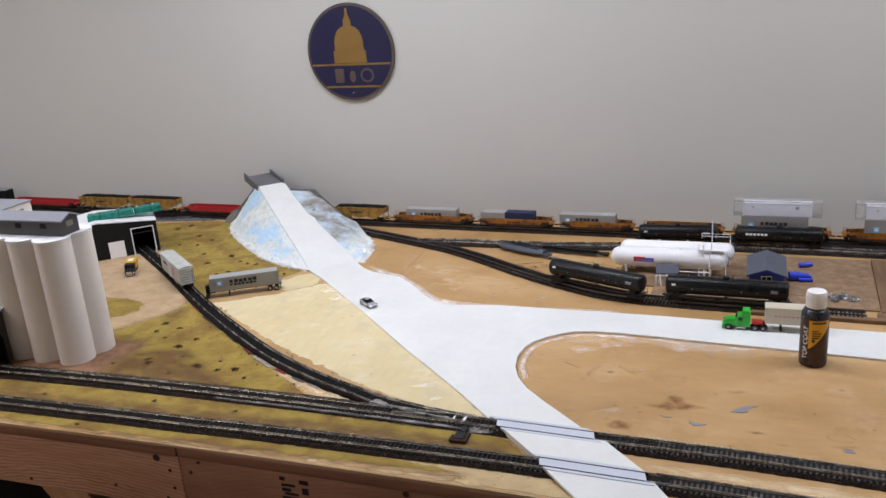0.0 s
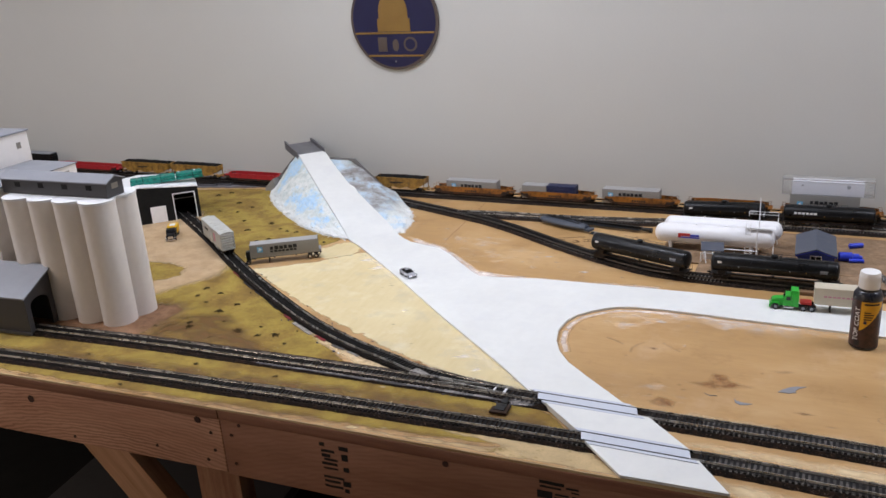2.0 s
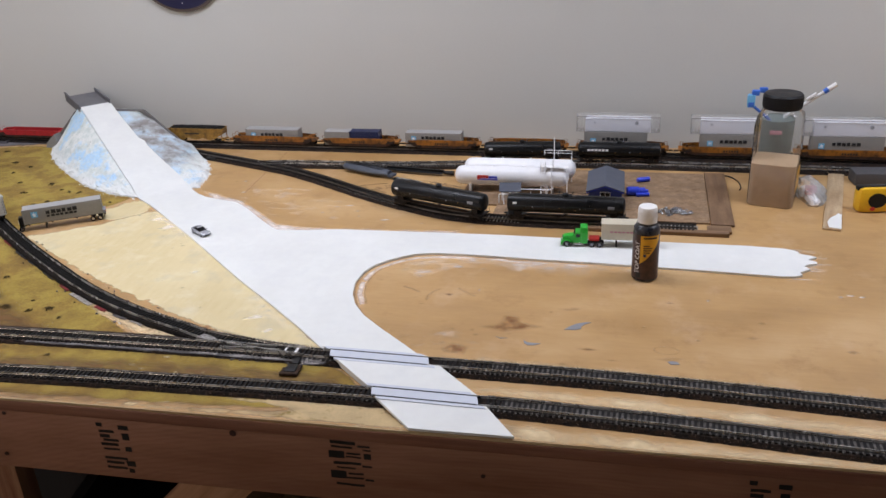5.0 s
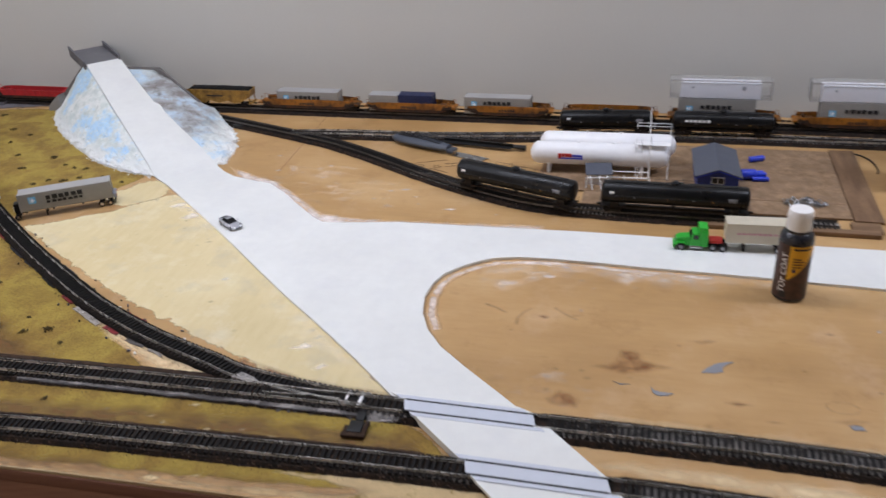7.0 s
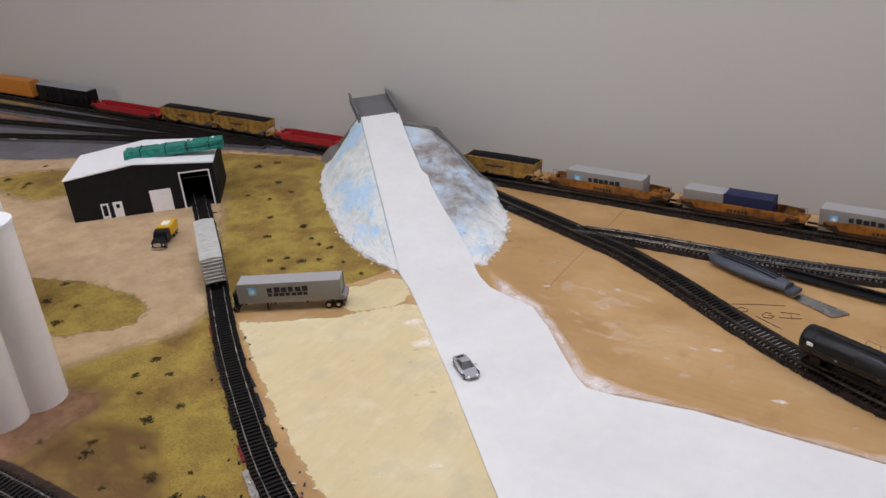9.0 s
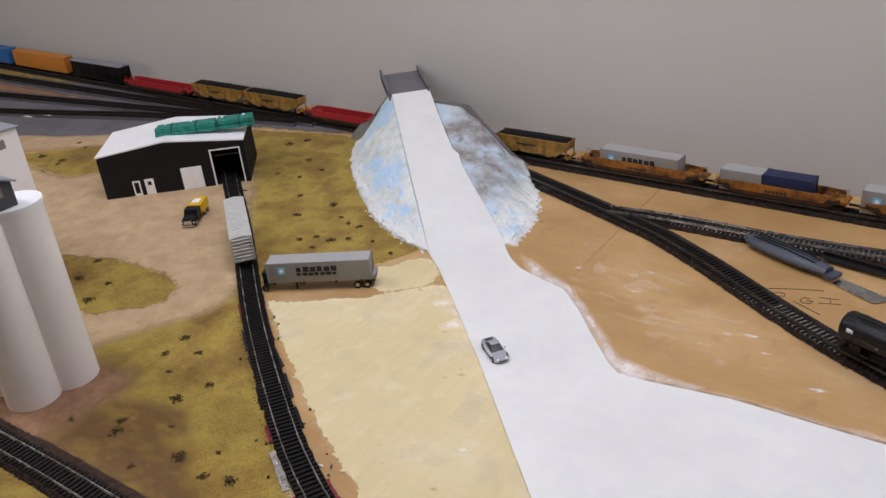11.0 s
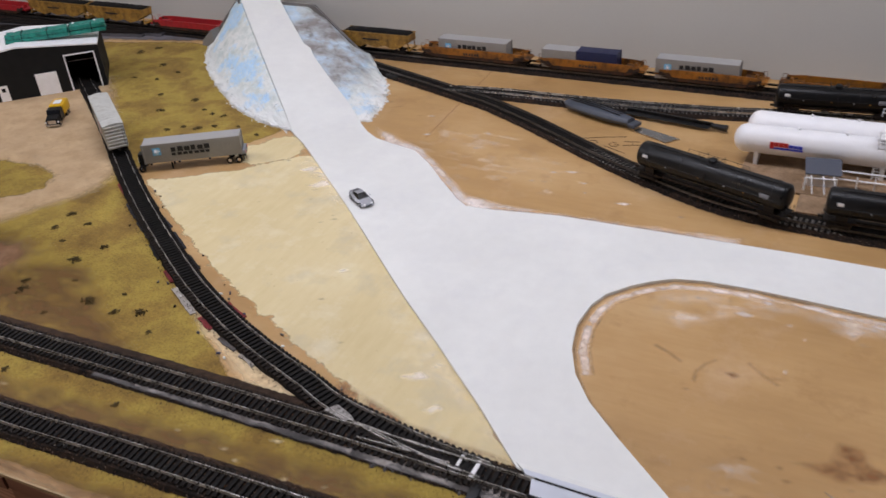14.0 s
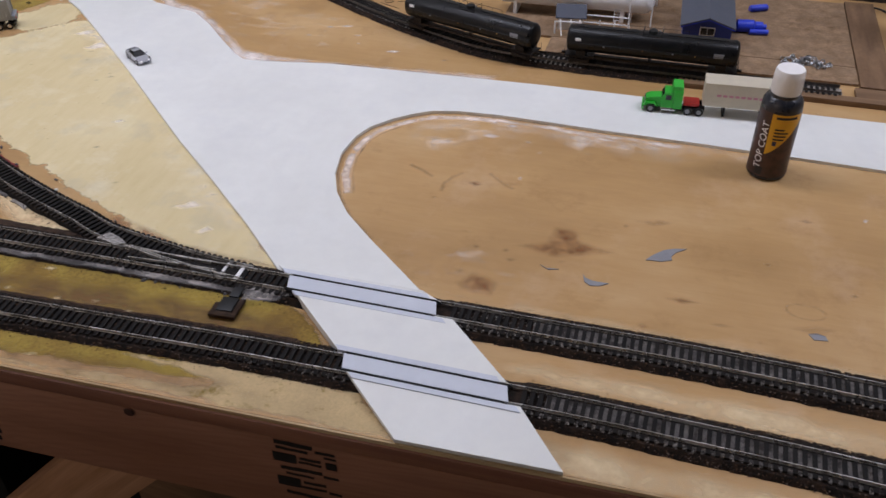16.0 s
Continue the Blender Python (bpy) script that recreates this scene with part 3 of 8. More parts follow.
def sweep(bm, line, section, jitter=0.0):
    """Drags a closed (across, up) section along a flat line."""
    rows = []
    for k, p in enumerate(line):
        d = heading(line, k)
        w = Vector((-d.y, d.x))
        row = []
        for a, z in section:
            j = random.uniform(-jitter, jitter) if jitter else 0.0
            row.append(bm.verts.new((p.x + w.x * (a + j), p.y + w.y * (a + j), z + (j * 0.5 if z > 0.001 else 0.0))))
        rows.append(row)
    n = len(section)
    for a, b in zip(rows, rows[1:]):
        for k in range(n):
            bm.faces.new((a[k], a[(k + 1) % n], b[(k + 1) % n], b[k]))
    bm.faces.new(rows[0])
    bm.faces.new(rows[-1][::-1])
    return bm


def ragged(pts, step=0.012, rough=0.004, seed=1):
    """An outline with an uneven, hand-made edge."""
    out, n = [], len(pts)
    for k in range(n):
        a, b = Vector(pts[k]), Vector(pts[(k + 1) % n])
        m = max(1, int((b - a).length / step))
        for i in range(m):
            p = a + (b - a) * (i / m)
            v = noise.noise_vector(Vector((p.x * 35, p.y * 35, seed * 7.3))) + 0.6 * noise.noise_vector(Vector((p.x * 110, p.y * 110, seed * 3.1)))
            out.append((p.x + v.x * rough, p.y + v.y * rough))
    return out


def edge_y(x):
    """The table's front edge, with a slight bend where the two front beams meet."""
    return np.where(np.asarray(x) > -0.2, 1.6295 + 0.03 * np.asarray(x), 1.6235 + 0.052 * (np.asarray(x) + 0.2))


def patch(name, pts, z0, z1, material, label, category, rough=0.004, seed=1, kind="structure", rim=0.016, step=0.0):
    """A thin coat on the board that fades out over its rim."""
    poly = np.array(ragged(pts, 0.02, rough, seed))
    step = step or max(0.004, rim * 0.6)
    lo, hi = poly.min(0) - step, poly.max(0) + step
    nx, ny = int((hi[0] - lo[0]) / step) + 2, int((hi[1] - lo[1]) / step) + 2
    gx, gy = np.meshgrid(lo[0] + np.arange(nx) * step, lo[1] + np.arange(ny) * step, indexing="ij")
    px, py = gx.ravel(), gy.ravel()
    near, inside = np.full(px.shape, 9.0), np.zeros(px.shape, bool)
    for a, b in zip(poly, np.roll(poly, -1, 0)):
        d = b - a
        t = np.clip(((px - a[0]) * d[0] + (py - a[1]) * d[1]) / max(1e-12, d @ d), 0, 1)
        near = np.minimum(near, np.hypot(px - a[0] - t * d[0], py - a[1] - t * d[1]))
        if a[1] != b[1]:
            inside ^= ((a[1] > py) != (b[1] > py)) & (px < d[0] * (py - a[1]) / d[1] + a[0])
    inside &= py > edge_y(px) + 0.0005
    fade_v = np.where(inside, np.clip(near / rim, 0, 1), 0.0)
    live = (fade_v > 0).reshape(nx, ny)
    cell = live[:-1, :-1] | live[1:, :-1] | live[:-1, 1:] | live[1:, 1:]
    ii, jj = np.nonzero(cell)
    q = np.stack([ii * ny + jj, (ii + 1) * ny + jj, (ii + 1) * ny + jj + 1, ii * ny + jj + 1], 1)
    used, flat = np.unique(q, return_inverse=True)
    me = bpy.data.meshes.new(name)
    me.from_pydata([(float(px[k]), float(py[k]), z1) for k in used], [], flat.reshape(-1, 4).tolist())
    me.attributes.new("fade", "FLOAT", "POINT").data.foreach_set("value", fade_v[used].astype(np.float32))
    me.materials.append(material)
    ob = tagged(new(name, me), label, category, kind=kind)
    ob.visible_shadow = False
    return ob


# ---- room ----
def slab(name, x0, x1, y0, y1, z0, z1, material, label, category):
    return solo(name, box(B(), x0, x1, y0, y1, z0, z1), material, label, category, kind="structure")


slab("floor", X0, X1, Y0, WALL_Y, FLOOR_Z - 0.1, FLOOR_Z, M["floor"], "concrete basement floor coloured near black for the shade", "floor")
slab("wall_north", X0, X1, WALL_Y, WALL_Y + 0.12, FLOOR_Z, CEIL_Z, M["wall"], "warm grey painted wall behind the layout", "wall")
slab("wall_south", X0, X1, Y0 - 0.12, Y0, FLOOR_Z, CEIL_Z, M["wall"], "warm grey painted wall behind the viewer", "wall")
slab("wall_west", X0 - 0.12, X0, Y0 - 0.12, WALL_Y + 0.12, FLOOR_Z, CEIL_Z, M["wall"], "warm grey painted side wall", "wall")
slab("wall_east", X1, X1 + 0.12, Y0 - 0.12, WALL_Y + 0.12, FLOOR_Z, CEIL_Z, M["wall"], "warm grey painted side wall", "wall")
slab("ceiling", X0 - 0.12, X1 + 0.12, Y0 - 0.12, WALL_Y + 0.12, CEIL_Z, CEIL_Z + 0.1, M["ceiling"], "white painted basement ceiling", "ceiling")

for lx, ly, sx, sy, watts in LAMPS + [WARM_LAMP]:
    lampbox = thing("ceiling_light", pose(lx, ly, CEIL_Z), "white enamel tube light fixture on the ceiling", "ceiling light", "ceiling lights")
    part("housing", box(B(), -sx / 2 - 0.03, sx / 2 + 0.03, -sy / 2 - 0.03, sy / 2 + 0.03, -0.06, 0, 0.006), M["fixture"], lampbox)
    part("diffuser", box(B(), -sx / 2, sx / 2, -sy / 2, sy / 2, -0.07, -0.0602, 0.004), M["tube"], lampbox, "lit white diffuser")


# ---- table ----
TX0, TX1 = -3.3, 2.2
table = thing("layout_table", pose(0, 0, 0), "long plywood railway table on pine framing", "table")
BEND = -0.2
front = [(x, float(edge_y(x))) for x in (TX0, BEND, TX1)]
part("tabletop", prism(B(), front + [(TX1, WALL_Y - 0.004), (TX0, WALL_Y - 0.004)], -0.012, 0.0), M["ply"], table, "bare tan plywood top")
part("plywood_edge", prism(B(), [(x, y - 0.0022) for x, y in front] + [(x, y - 0.0002) for x, y in front[::-1]], -0.0045, -0.0003), M["plyedge"], table, "pale cut edge of the plywood")
FACE_E = pose(0, 1.6295, 0, 0, 0, math.degrees(math.atan(0.03)))
FACE_W = pose(BEND, 1.6235, 0, 0, 0, math.degrees(math.atan(0.052))) @ Matrix.Translation((-BEND, 0, 0))


def face(x):
    """The front face's frame of reference at a given x."""
    return FACE_W if x < -0.3325 else FACE_E


for a, b in ((-3.3, -0.3335), (-0.3320, 2.2)):
    part("edge_strip", box(B(), a, b, -0.0035 - (0.0008 if a > -1 else 0), -0.0004, -0.0215, -0.0048, 0.0006), M["beamtop"], table, "thin pine strip under the plywood edge", face(a))
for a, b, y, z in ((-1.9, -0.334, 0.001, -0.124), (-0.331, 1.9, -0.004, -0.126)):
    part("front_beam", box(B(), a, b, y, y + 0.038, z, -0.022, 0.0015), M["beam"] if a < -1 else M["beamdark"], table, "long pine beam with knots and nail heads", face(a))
for x in (-0.391, 1.35, -1.7):
    part("leg", box(B(), x - 0.045, x + 0.045, 0.042, 0.08, FLOOR_Z, -0.013, 0.002), M["post"], table, "upright pine leg", face(x))
for x, back in ((-0.391, 1.0), (1.35, 1.0), (-1.7, 1.0)):
    part("leg", box(B(), x - 0.045, x + 0.045, back, back + 0.04, FLOOR_Z, -0.013, 0.002), M["post"], table, "upright pine leg", face(x))
for x0, z0, x1, z1 in ((-0.688, -0.10, -0.445, -0.40), (0.066, -0.10, -0.29, -0.47), (1.0, -0.10, 1.28, -0.40), (-1.42, -0.10, -1.68, -0.40)):
    d = Vector((x1 - x0, 0, z1 - z0))
    m = face(x0) @ Matrix.Translation((x0, 0.062, z0)) @ Matrix.Rotation(math.atan2(-d.z, d.x), 4, "Y")
    part("brace", box(B(), -0.03, d.length, -0.019, 0.019, -0.042, 0.042, 0.002), M["brace"], table, "slanting pine brace", m)
part("cross_beam", box(B(), TX0, TX1, 1.0, 1.04, -0.13, -0.013, 0.002), M["post"], table, "", FACE_E)
for x in (-1.4, -0.9, 0.2, 0.75):
    part("joist", box(B(), x - 0.019, x + 0.019, 0.045, 0.998, -0.10, -0.013), M["post"], table, "", FACE_E)


def on_face(x, z, proud=0.0052):
    return face(x) @ pose(x, -proud, z, 90, 0, 0)


for x, z, r in ((-0.747, -0.046, 0.0072), (-0.377, -0.030, 0.0064), (0.069, -0.026, 0.0050)):
    bm = lathe(B(), [(r, 0.0), (r * 0.9, 0.0005), (r * 0.45, 0.0002)], 20)
    part("knot", bm, M["knot"], table, "dark round knot", on_face(x, z, 0.0005 if x < -0.334 else 0.0055))
for x, z in ((-0.311, -0.047), (-0.310, -0.101), (-0.293, -0.026), (-0.354, -0.051), (-0.351, -0.084), (-0.368, -0.105), (-0.473, -0.096), (-0.66, -0.110), (0.42, -0.06), (0.43, -0.11)):
    part("nail_head", lathe(B(), [(0.0032, 0.0), (0.0028, 0.0008)], 12), M["knot"], table, "dark nail head", on_face(x, z, 0.0003 if x < -0.334 else 0.0053))
# lumber stamps: smudged upright grade marks, in plain bars
STAMP_A = [(-0.022, -0.032, 0.010, 0.006), (0.016, -0.034, 0.016, 0.007), (-0.012, -0.043, 0.024, 0.0045), (-0.016, -0.051, 0.016, 0.0055), (0.017, -0.050, 0.011, 0.012), (-0.008, -0.058, 0.024, 0.0042),
           (-0.011, -0.066, 0.028, 0.0046), (0.018, -0.072, 0.010, 0.008), (-0.010, -0.074, 0.026, 0.0032), (-0.006, -0.090, 0.036, 0.0040), (-0.009, -0.098, 0.028, 0.0042), (0.016, -0.098, 0.013, 0.009), (-0.008, -0.107, 0.032, 0.0040), (0.015, -0.111, 0.008, 0.007)]
STAMP_B = [(-0.010, -0.026, 0.036, 0.0050), (-0.012, -0.033, 0.030, 0.0030), (0.020, -0.030, 0.018, 0.0028), (0.024, -0.036, 0.012, 0.0022), (-0.020, -0.046, 0.022, 0.0120), (0.004, -0.043, 0.020, 0.0030), (0.004, -0.049, 0.022, 0.0026),
           (0.024, -0.046, 0.010, 0.0095), (-0.006, -0.060, 0.040, 0.0042), (0.022, -0.063, 0.014, 0.0030), (-0.008, -0.068, 0.026, 0.0026), (-0.020, -0.080, 0.022, 0.0130), (0.005, -0.077, 0.022, 0.0030), (0.004, -0.084, 0.024, 0.0028), (0.024, -0.086, 0.012, 0.0030), (-0.004, -0.096, 0.040, 0.0036)]
for cx, marks in ((-0.118, STAMP_A), (0.238, STAMP_B), (0.78, STAMP_A)):
    for k, (x, z, w, h) in enumerate(marks):
        rag = [(x - w / 2, z - h / 2), (x + w / 2, z - h / 2), (x + w / 2, z + h / 2), (x - w / 2, z + h / 2)]
        part("stamp_bar", prism(B(), ragged(rag, 0.003, 0.0009, 300 + k), -0.0002, 0.0003), M["stamp"], table, "black printed lumber stamp bar", on_face(cx, 0.0, 0.0045))
random.seed(0)

# ---- clutter in the dark under the table ----
tote = thing("storage_tote", pose(-0.95, 2.1, FLOOR_Z, 0, 0, 8), "plastic tote with its tub blackened for the shade", "storage tote")
# tub blackened like the floor, shade put into its colour
part("tub", box(B(), -0.3, 0.3, -0.2, 0.2, 0, 0.36, 0.02), M["underblack"], tote)
part("lid", box(B(), -0.31, 0.31, -0.21, 0.21, 0.361, 0.40, 0.01), M["darkgrey"], tote, "grey snap-on lid")
bin_ = thing("cardboard_box", pose(-0.15, 2.2, FLOOR_Z, 0, 0, -5), "brown cardboard box under the table", "box")
part("carton", box(B(), -0.22, 0.22, -0.2, 0.2, 0, 0.34, 0.004), M["padstrip"], bin_)
part("tape_strip", box(B(), -0.03, 0.03, -0.2, 0.2, 0.3405, 0.3412), M["pad"], bin_)
# unseen black sheet, added to keep the space under the table dark
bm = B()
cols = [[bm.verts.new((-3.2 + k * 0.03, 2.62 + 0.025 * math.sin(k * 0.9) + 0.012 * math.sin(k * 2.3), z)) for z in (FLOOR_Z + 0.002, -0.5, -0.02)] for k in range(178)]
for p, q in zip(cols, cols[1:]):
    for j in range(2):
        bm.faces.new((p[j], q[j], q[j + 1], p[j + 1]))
solo("table_curtain", bm, M["underblack"], "added black sheet standing in for the dark under the table", "curtain")
cable = [(-0.95, 1.72, -0.16), (-0.8, 1.74, -0.21), (-0.62, 1.75, -0.2), (-0.5, 1.76, -0.25), (-0.2, 1.77, -0.18)]
solo("wiring", wire(B(), [tuple(v) for v in spline(cable, 0.02)], 0.0022), M["oldrail"], "thin grey wires slung under the table", "cable")

# ---- ground on the table ----
patch("turf", [(-3.2, 1.435), (-0.78, 1.600), (-0.4, 1.619), (-0.2, 1.630), (-0.10, 1.636), (-0.06, 1.638), (0.0, 1.642), (0.05, 1.650), (0.10, 1.650), (0.135, 1.657), (0.14, 1.674), (0.20, 1.684), (0.235, 1.715), (0.172, 1.778), (0.0, 1.782), (-0.14, 1.790), (-0.195, 1.810), (-0.225, 1.834), (-0.285, 1.874), (-0.34, 1.935),
               (-0.52, 2.06), (-0.72, 2.19), (-0.60, 2.32), (-0.56, 2.40), (-0.60, 2.47), (-0.83, 2.64), (-0.98, 2.775), (-1.14, 2.765), (-1.33, 2.715), (-1.48, 2.62), (-1.62, 2.50), (-1.75, 2.36), (-3.2, 1.85)],
      0.0, 0.0006, M["turf"], "olive green scenic turf glued on the board", "turf", 0.005, 2, rim=0.012, step=0.008)
patch("dirt_yard", [(-2.6, 2.02), (-1.72, 2.33), (-1.5, 2.33), (-1.42, 2.42), (-1.1, 2.54), (-0.93, 2.38), (-0.79, 2.25), (-0.715, 2.17), (-0.71, 2.10), (-0.74, 2.03), (-0.78, 1.955), (-0.72, 1.93),
                    (-0.86, 1.90), (-1.4, 1.84), (-2.6, 1.78)], 0.0, 0.0010, M["dirt"], "pale sandy dirt yard and driveway", "dirt", 0.006, 3, rim=0.035, step=0.012)
patch("dirt_margin", [(-3.2, 1.80), (-1.80, 2.33), (-1.55, 2.50), (-1.40, 2.63), (-1.30, 2.72), (-1.36, 2.74), (-1.75, 2.54), (-3.2, 2.04)], 0.0, 0.0009, M["dirt"], "pale sandy margin beside the yard", "dirt", 0.006, 15, rim=0.03, step=0.012)
patch("turf_island", [(-1.30, 2.06), (-1.136, 2.105), (-1.035, 2.14), (-0.92, 2.155), (-0.825, 2.14), (-0.80, 2.08), (-0.825, 2.045), (-0.885, 1.99), (-1.05, 1.985), (-1.30, 1.98)], 0.0, 0.0014, M["turf"],
      "small olive turf island in the dirt yard", "turf", 0.006, 4, rim=0.025)
patch("silo_soil", [(-0.79, 1.94), (-0.69, 1.965), (-0.645, 1.945), (-0.635, 1.89), (-0.64, 1.805), (-0.66, 1.765), (-0.80, 1.757), (-1.2, 1.73), (-1.2, 1.95)], 0.0, 0.0018, M["soil"], "brown soil round the silos", "soil", 0.004, 5, rim=0.04)
patch("cream_field", [(-0.670, 2.166), (-0.56, 2.235), (-0.475, 2.330), (-0.435, 2.340), (-0.40, 2.312), (-0.25, 2.186), (-0.135, 2.079), (-0.008, 1.968), (0.072, 1.884), (0.140, 1.818), (0.06, 1.815), (-0.01, 1.824), (-0.095, 1.856), (-0.20, 1.905),
                      (-0.30, 1.950), (-0.40, 2.000), (-0.52, 2.073)], 0.0, 0.0008, M["cream"], "cream painted field beside the spur", "painted ground", 0.006, 6, rim=0.016, step=0.005)
patch("cream_verge", [(-0.60, 2.315), (-0.55, 2.385), (-0.52, 2.40), (-0.47, 2.345), (-0.475, 2.315), (-0.53, 2.272), (-0.58, 2.28)], 0.0, 0.0012, M["cream"], "cream painted verge beside the trailer", "painted ground", 0.005, 7)
patch("front_fringe", [(-1.2, 1.571), (-0.8, 1.591), (-0.2, 1.622), (0.0, 1.629), (0.30, 1.638), (0.318, 1.640), (0.30, 1.664), (0.272, 1.684), (0.20, 1.685), (0.10, 1.678), (0.02, 1.672), (0.045, 1.664), (0.10, 1.662), (0.14, 1.656), (0.10, 1.648), (0.03, 1.643), (-0.04, 1.637), (-0.10, 1.633), (-0.2, 1.629), (-0.8, 1.598), (-1.2, 1.577)], 0.0, 0.0010, M["turfedge"], "pale glue and turf fringe along the table edge", "turf", 0.004, 8, rim=0.008, step=0.004)
patch("spur_glue", [(-0.345, 1.925), (-0.325, 1.895), (-0.26, 1.852), (-0.215, 1.825), (-0.18, 1.800), (-0.06, 1.797), (-0.11, 1.835), (-0.24, 1.885)], 0.0, 0.0005, M["wash"], "pale glue wash between spur and main track", "glue", 0.008, 9, rim=0.012)
patch("yard_ground", [(-3.2, 1.95), (-1.75, 2.47), (-1.70, 2.50), (-1.35, 2.71), (-1.15, 2.755), (-1.02, 2.785), (-1.0, 2.89), (-3.2, 2.89)], 0.0, 0.0012, M["yard"], "dark grey ballasted yard ground", "yard", 0.008, 10, rim=0.03)
patch("yard_turf_strip", [(-3.2, 2.79), (-2.75, 2.795), (-2.2, 2.80), (-2.05, 2.803), (-2.30, 2.775), (-2.6, 2.755), (-3.2, 2.725)], 0.0, 0.0016, M["turf"], "olive turf strip between yard tracks", "turf", 0.006, 13, rim=0.015)
patch("yard_turf_strip", [(-3.2, 2.68), (-2.5, 2.70), (-2.1, 2.715), (-1.85, 2.72), (-2.0, 2.695), (-2.35, 2.64), (-3.2, 2.55)], 0.0, 0.0016, M["soil"], "brown earth strip between yard tracks", "soil", 0.006, 14, rim=0.02)
for k, (x, y) in enumerate(((-2.04, 2.515), (-1.995, 2.55), (-1.86, 2.627), (-1.80, 2.628), (-1.765, 2.642))):
    patch("pale_chip", [(x - 0.022, y - 0.010), (x + 0.02, y - 0.004), (x + 0.024, y + 0.012), (x - 0.012, y + 0.010)], 0.0, 0.0072, M["chip"], "pale plaster chip in the yard", "plaster", 0.006, 60 + k, "stuff", 0.008)


# low shrubs of ground foam
random.seed(5)
tufts = [(-1.166, 2.677, 1.5), (-1.146, 2.711, 1.3), (-1.048, 2.622, 1.3), (-0.98, 2.593, 0.9), (-1.055, 2.539, 0.7), (-0.995, 2.545, 0.8), (-0.922, 2.476, 0.9), (-1.047, 2.445, 0.7), (-0.829, 2.474, 1.3), (-0.859, 2.41, 1.2), (-0.776, 2.442, 0.6), (-0.746, 2.428, 0.8), (-0.717, 2.428, 0.9),
         (-0.759, 2.362, 0.8), (-0.779, 2.341, 0.9), (-0.726, 2.364, 1.2), (-0.702, 2.382, 0.8), (-0.736, 2.329, 0.8), (-0.657, 2.396, 0.6), (-0.60, 2.376, 0.7), (-1.693, 2.463, 0.9), (-1.644, 2.45, 0.7), (-1.691, 2.365, 1.5), (-1.711, 2.327, 1.1), (-1.61, 2.372, 1.5), (-1.60, 2.354, 0.9), (-1.591, 2.311, 0.7),
         (-1.044, 2.112, 1.0), (-1.014, 2.059, 1.4), (-0.95, 2.073, 1.0), (-0.929, 2.024, 1.6), (-0.695, 2.036, 1.1), (-0.686, 1.996, 0.9), (-0.643, 2.021, 0.9), (-0.568, 1.98, 0.9), (-0.582, 1.938, 1.4), (-0.643, 1.971, 0.6), (-0.606, 1.873, 1.0), (-0.592, 1.857, 1.4), (-0.484, 1.871, 1.6), (-0.665, 1.841, 0.8),
         (-0.432, 1.865, 0.9), (-0.40, 1.876, 1.3), (-0.52, 1.83, 0.7), (-0.36, 1.85, 0.6), (-0.45, 1.90, 0.5), (-0.54, 1.90, 0.5), (-0.70, 1.70, 0.6), (-0.47, 1.73, 0.7), (-0.55, 1.625, 0.6), (-0.30, 1.735, 0.6)]
for x, y, big in tufts:
    bm = B()
    for k in range(int(46 * big)):
        r = random.uniform(0.0006, 0.0014)
        a, q = random.uniform(0, 6.28), random.uniform(0, 1) ** 1.1 * 0.0066 * big
        lift = (1 - q / (0.0075 * big)) * 0.0034 * big * random.random()
        m = Matrix.Translation((q * math.cos(a) * 1.25, q * math.sin(a), r * 0.5 + lift)) @ Matrix.Diagonal((random.uniform(0.8, 1.4), 1, random.uniform(0.6, 1.1), 1))
        bmesh.ops.create_icosphere(bm, subdivisions=1, radius=r, matrix=m)
    for v in bm.verts:
        v.co += noise.noise_vector(v.co * 900) * 0.0009
    z = 0.0014 if y < 2.15 and x < -0.8 else 0.0006
    solo("shrub", bm, M["tuft"], "low dark olive foam shrub on the turf", "shrub", "shrubs on the turf", m=pose(x, y, z - 0.0006, 0, 0, random.uniform(0, 360)))
random.seed(0)

# ---- road ----
ROAD_T = 0.0040
LEFT = [(0.134, 1.816), (0.065, 1.881), (-0.020, 1.955), (-0.102, 2.024), (-0.160, 2.076), (-0.226, 2.136), (-0.298, 2.201), (-0.392, 2.282), (-0.456, 2.337), (-0.496, 2.370), (-0.5347, 2.3974)]
RIGHT = [(-0.4533, 2.4896), (-0.439, 2.472), (-0.412, 2.447), (-0.381, 2.427), (-0.344, 2.416), (-0.293, 2.404), (-0.246, 2.366), (-0.202, 2.322), (-0.152, 2.275), (-0.131, 2.261), (-0.10, 2.262), (0.0, 2.279), (0.165, 2.285), (0.32, 2.290), (0.47, 2.290), (0.62, 2.294), (0.80, 2.296), (0.868, 2.291),
         (0.884, 2.285), (0.892, 2.277), (0.889, 2.272), (0.912, 2.264), (0.919, 2.258), (0.908, 2.252), (0.903, 2.246), (0.917, 2.238), (0.915, 2.231), (0.900, 2.225), (0.893, 2.217), (0.901, 2.207), (0.892, 2.199), (0.882, 2.191), (0.885, 2.181), (0.872, 2.173), (0.850, 2.170), (0.70, 2.178), (0.52, 2.184),
         (0.41, 2.186), (0.35, 2.189), (0.28, 2.191), (0.225, 2.188), (0.19, 2.180), (0.165, 2.164), (0.145, 2.146), (0.124, 2.120), (0.114, 2.092), (0.111, 2.05), (0.120, 2.006), (0.138, 1.966), (0.165, 1.930), (0.206, 1.892), (0.262, 1.844), (0.287, 1.822)]
road = thing("road", pose(0, 0, 0), "white styrene road sheet across the layout", "road", kind="structure")
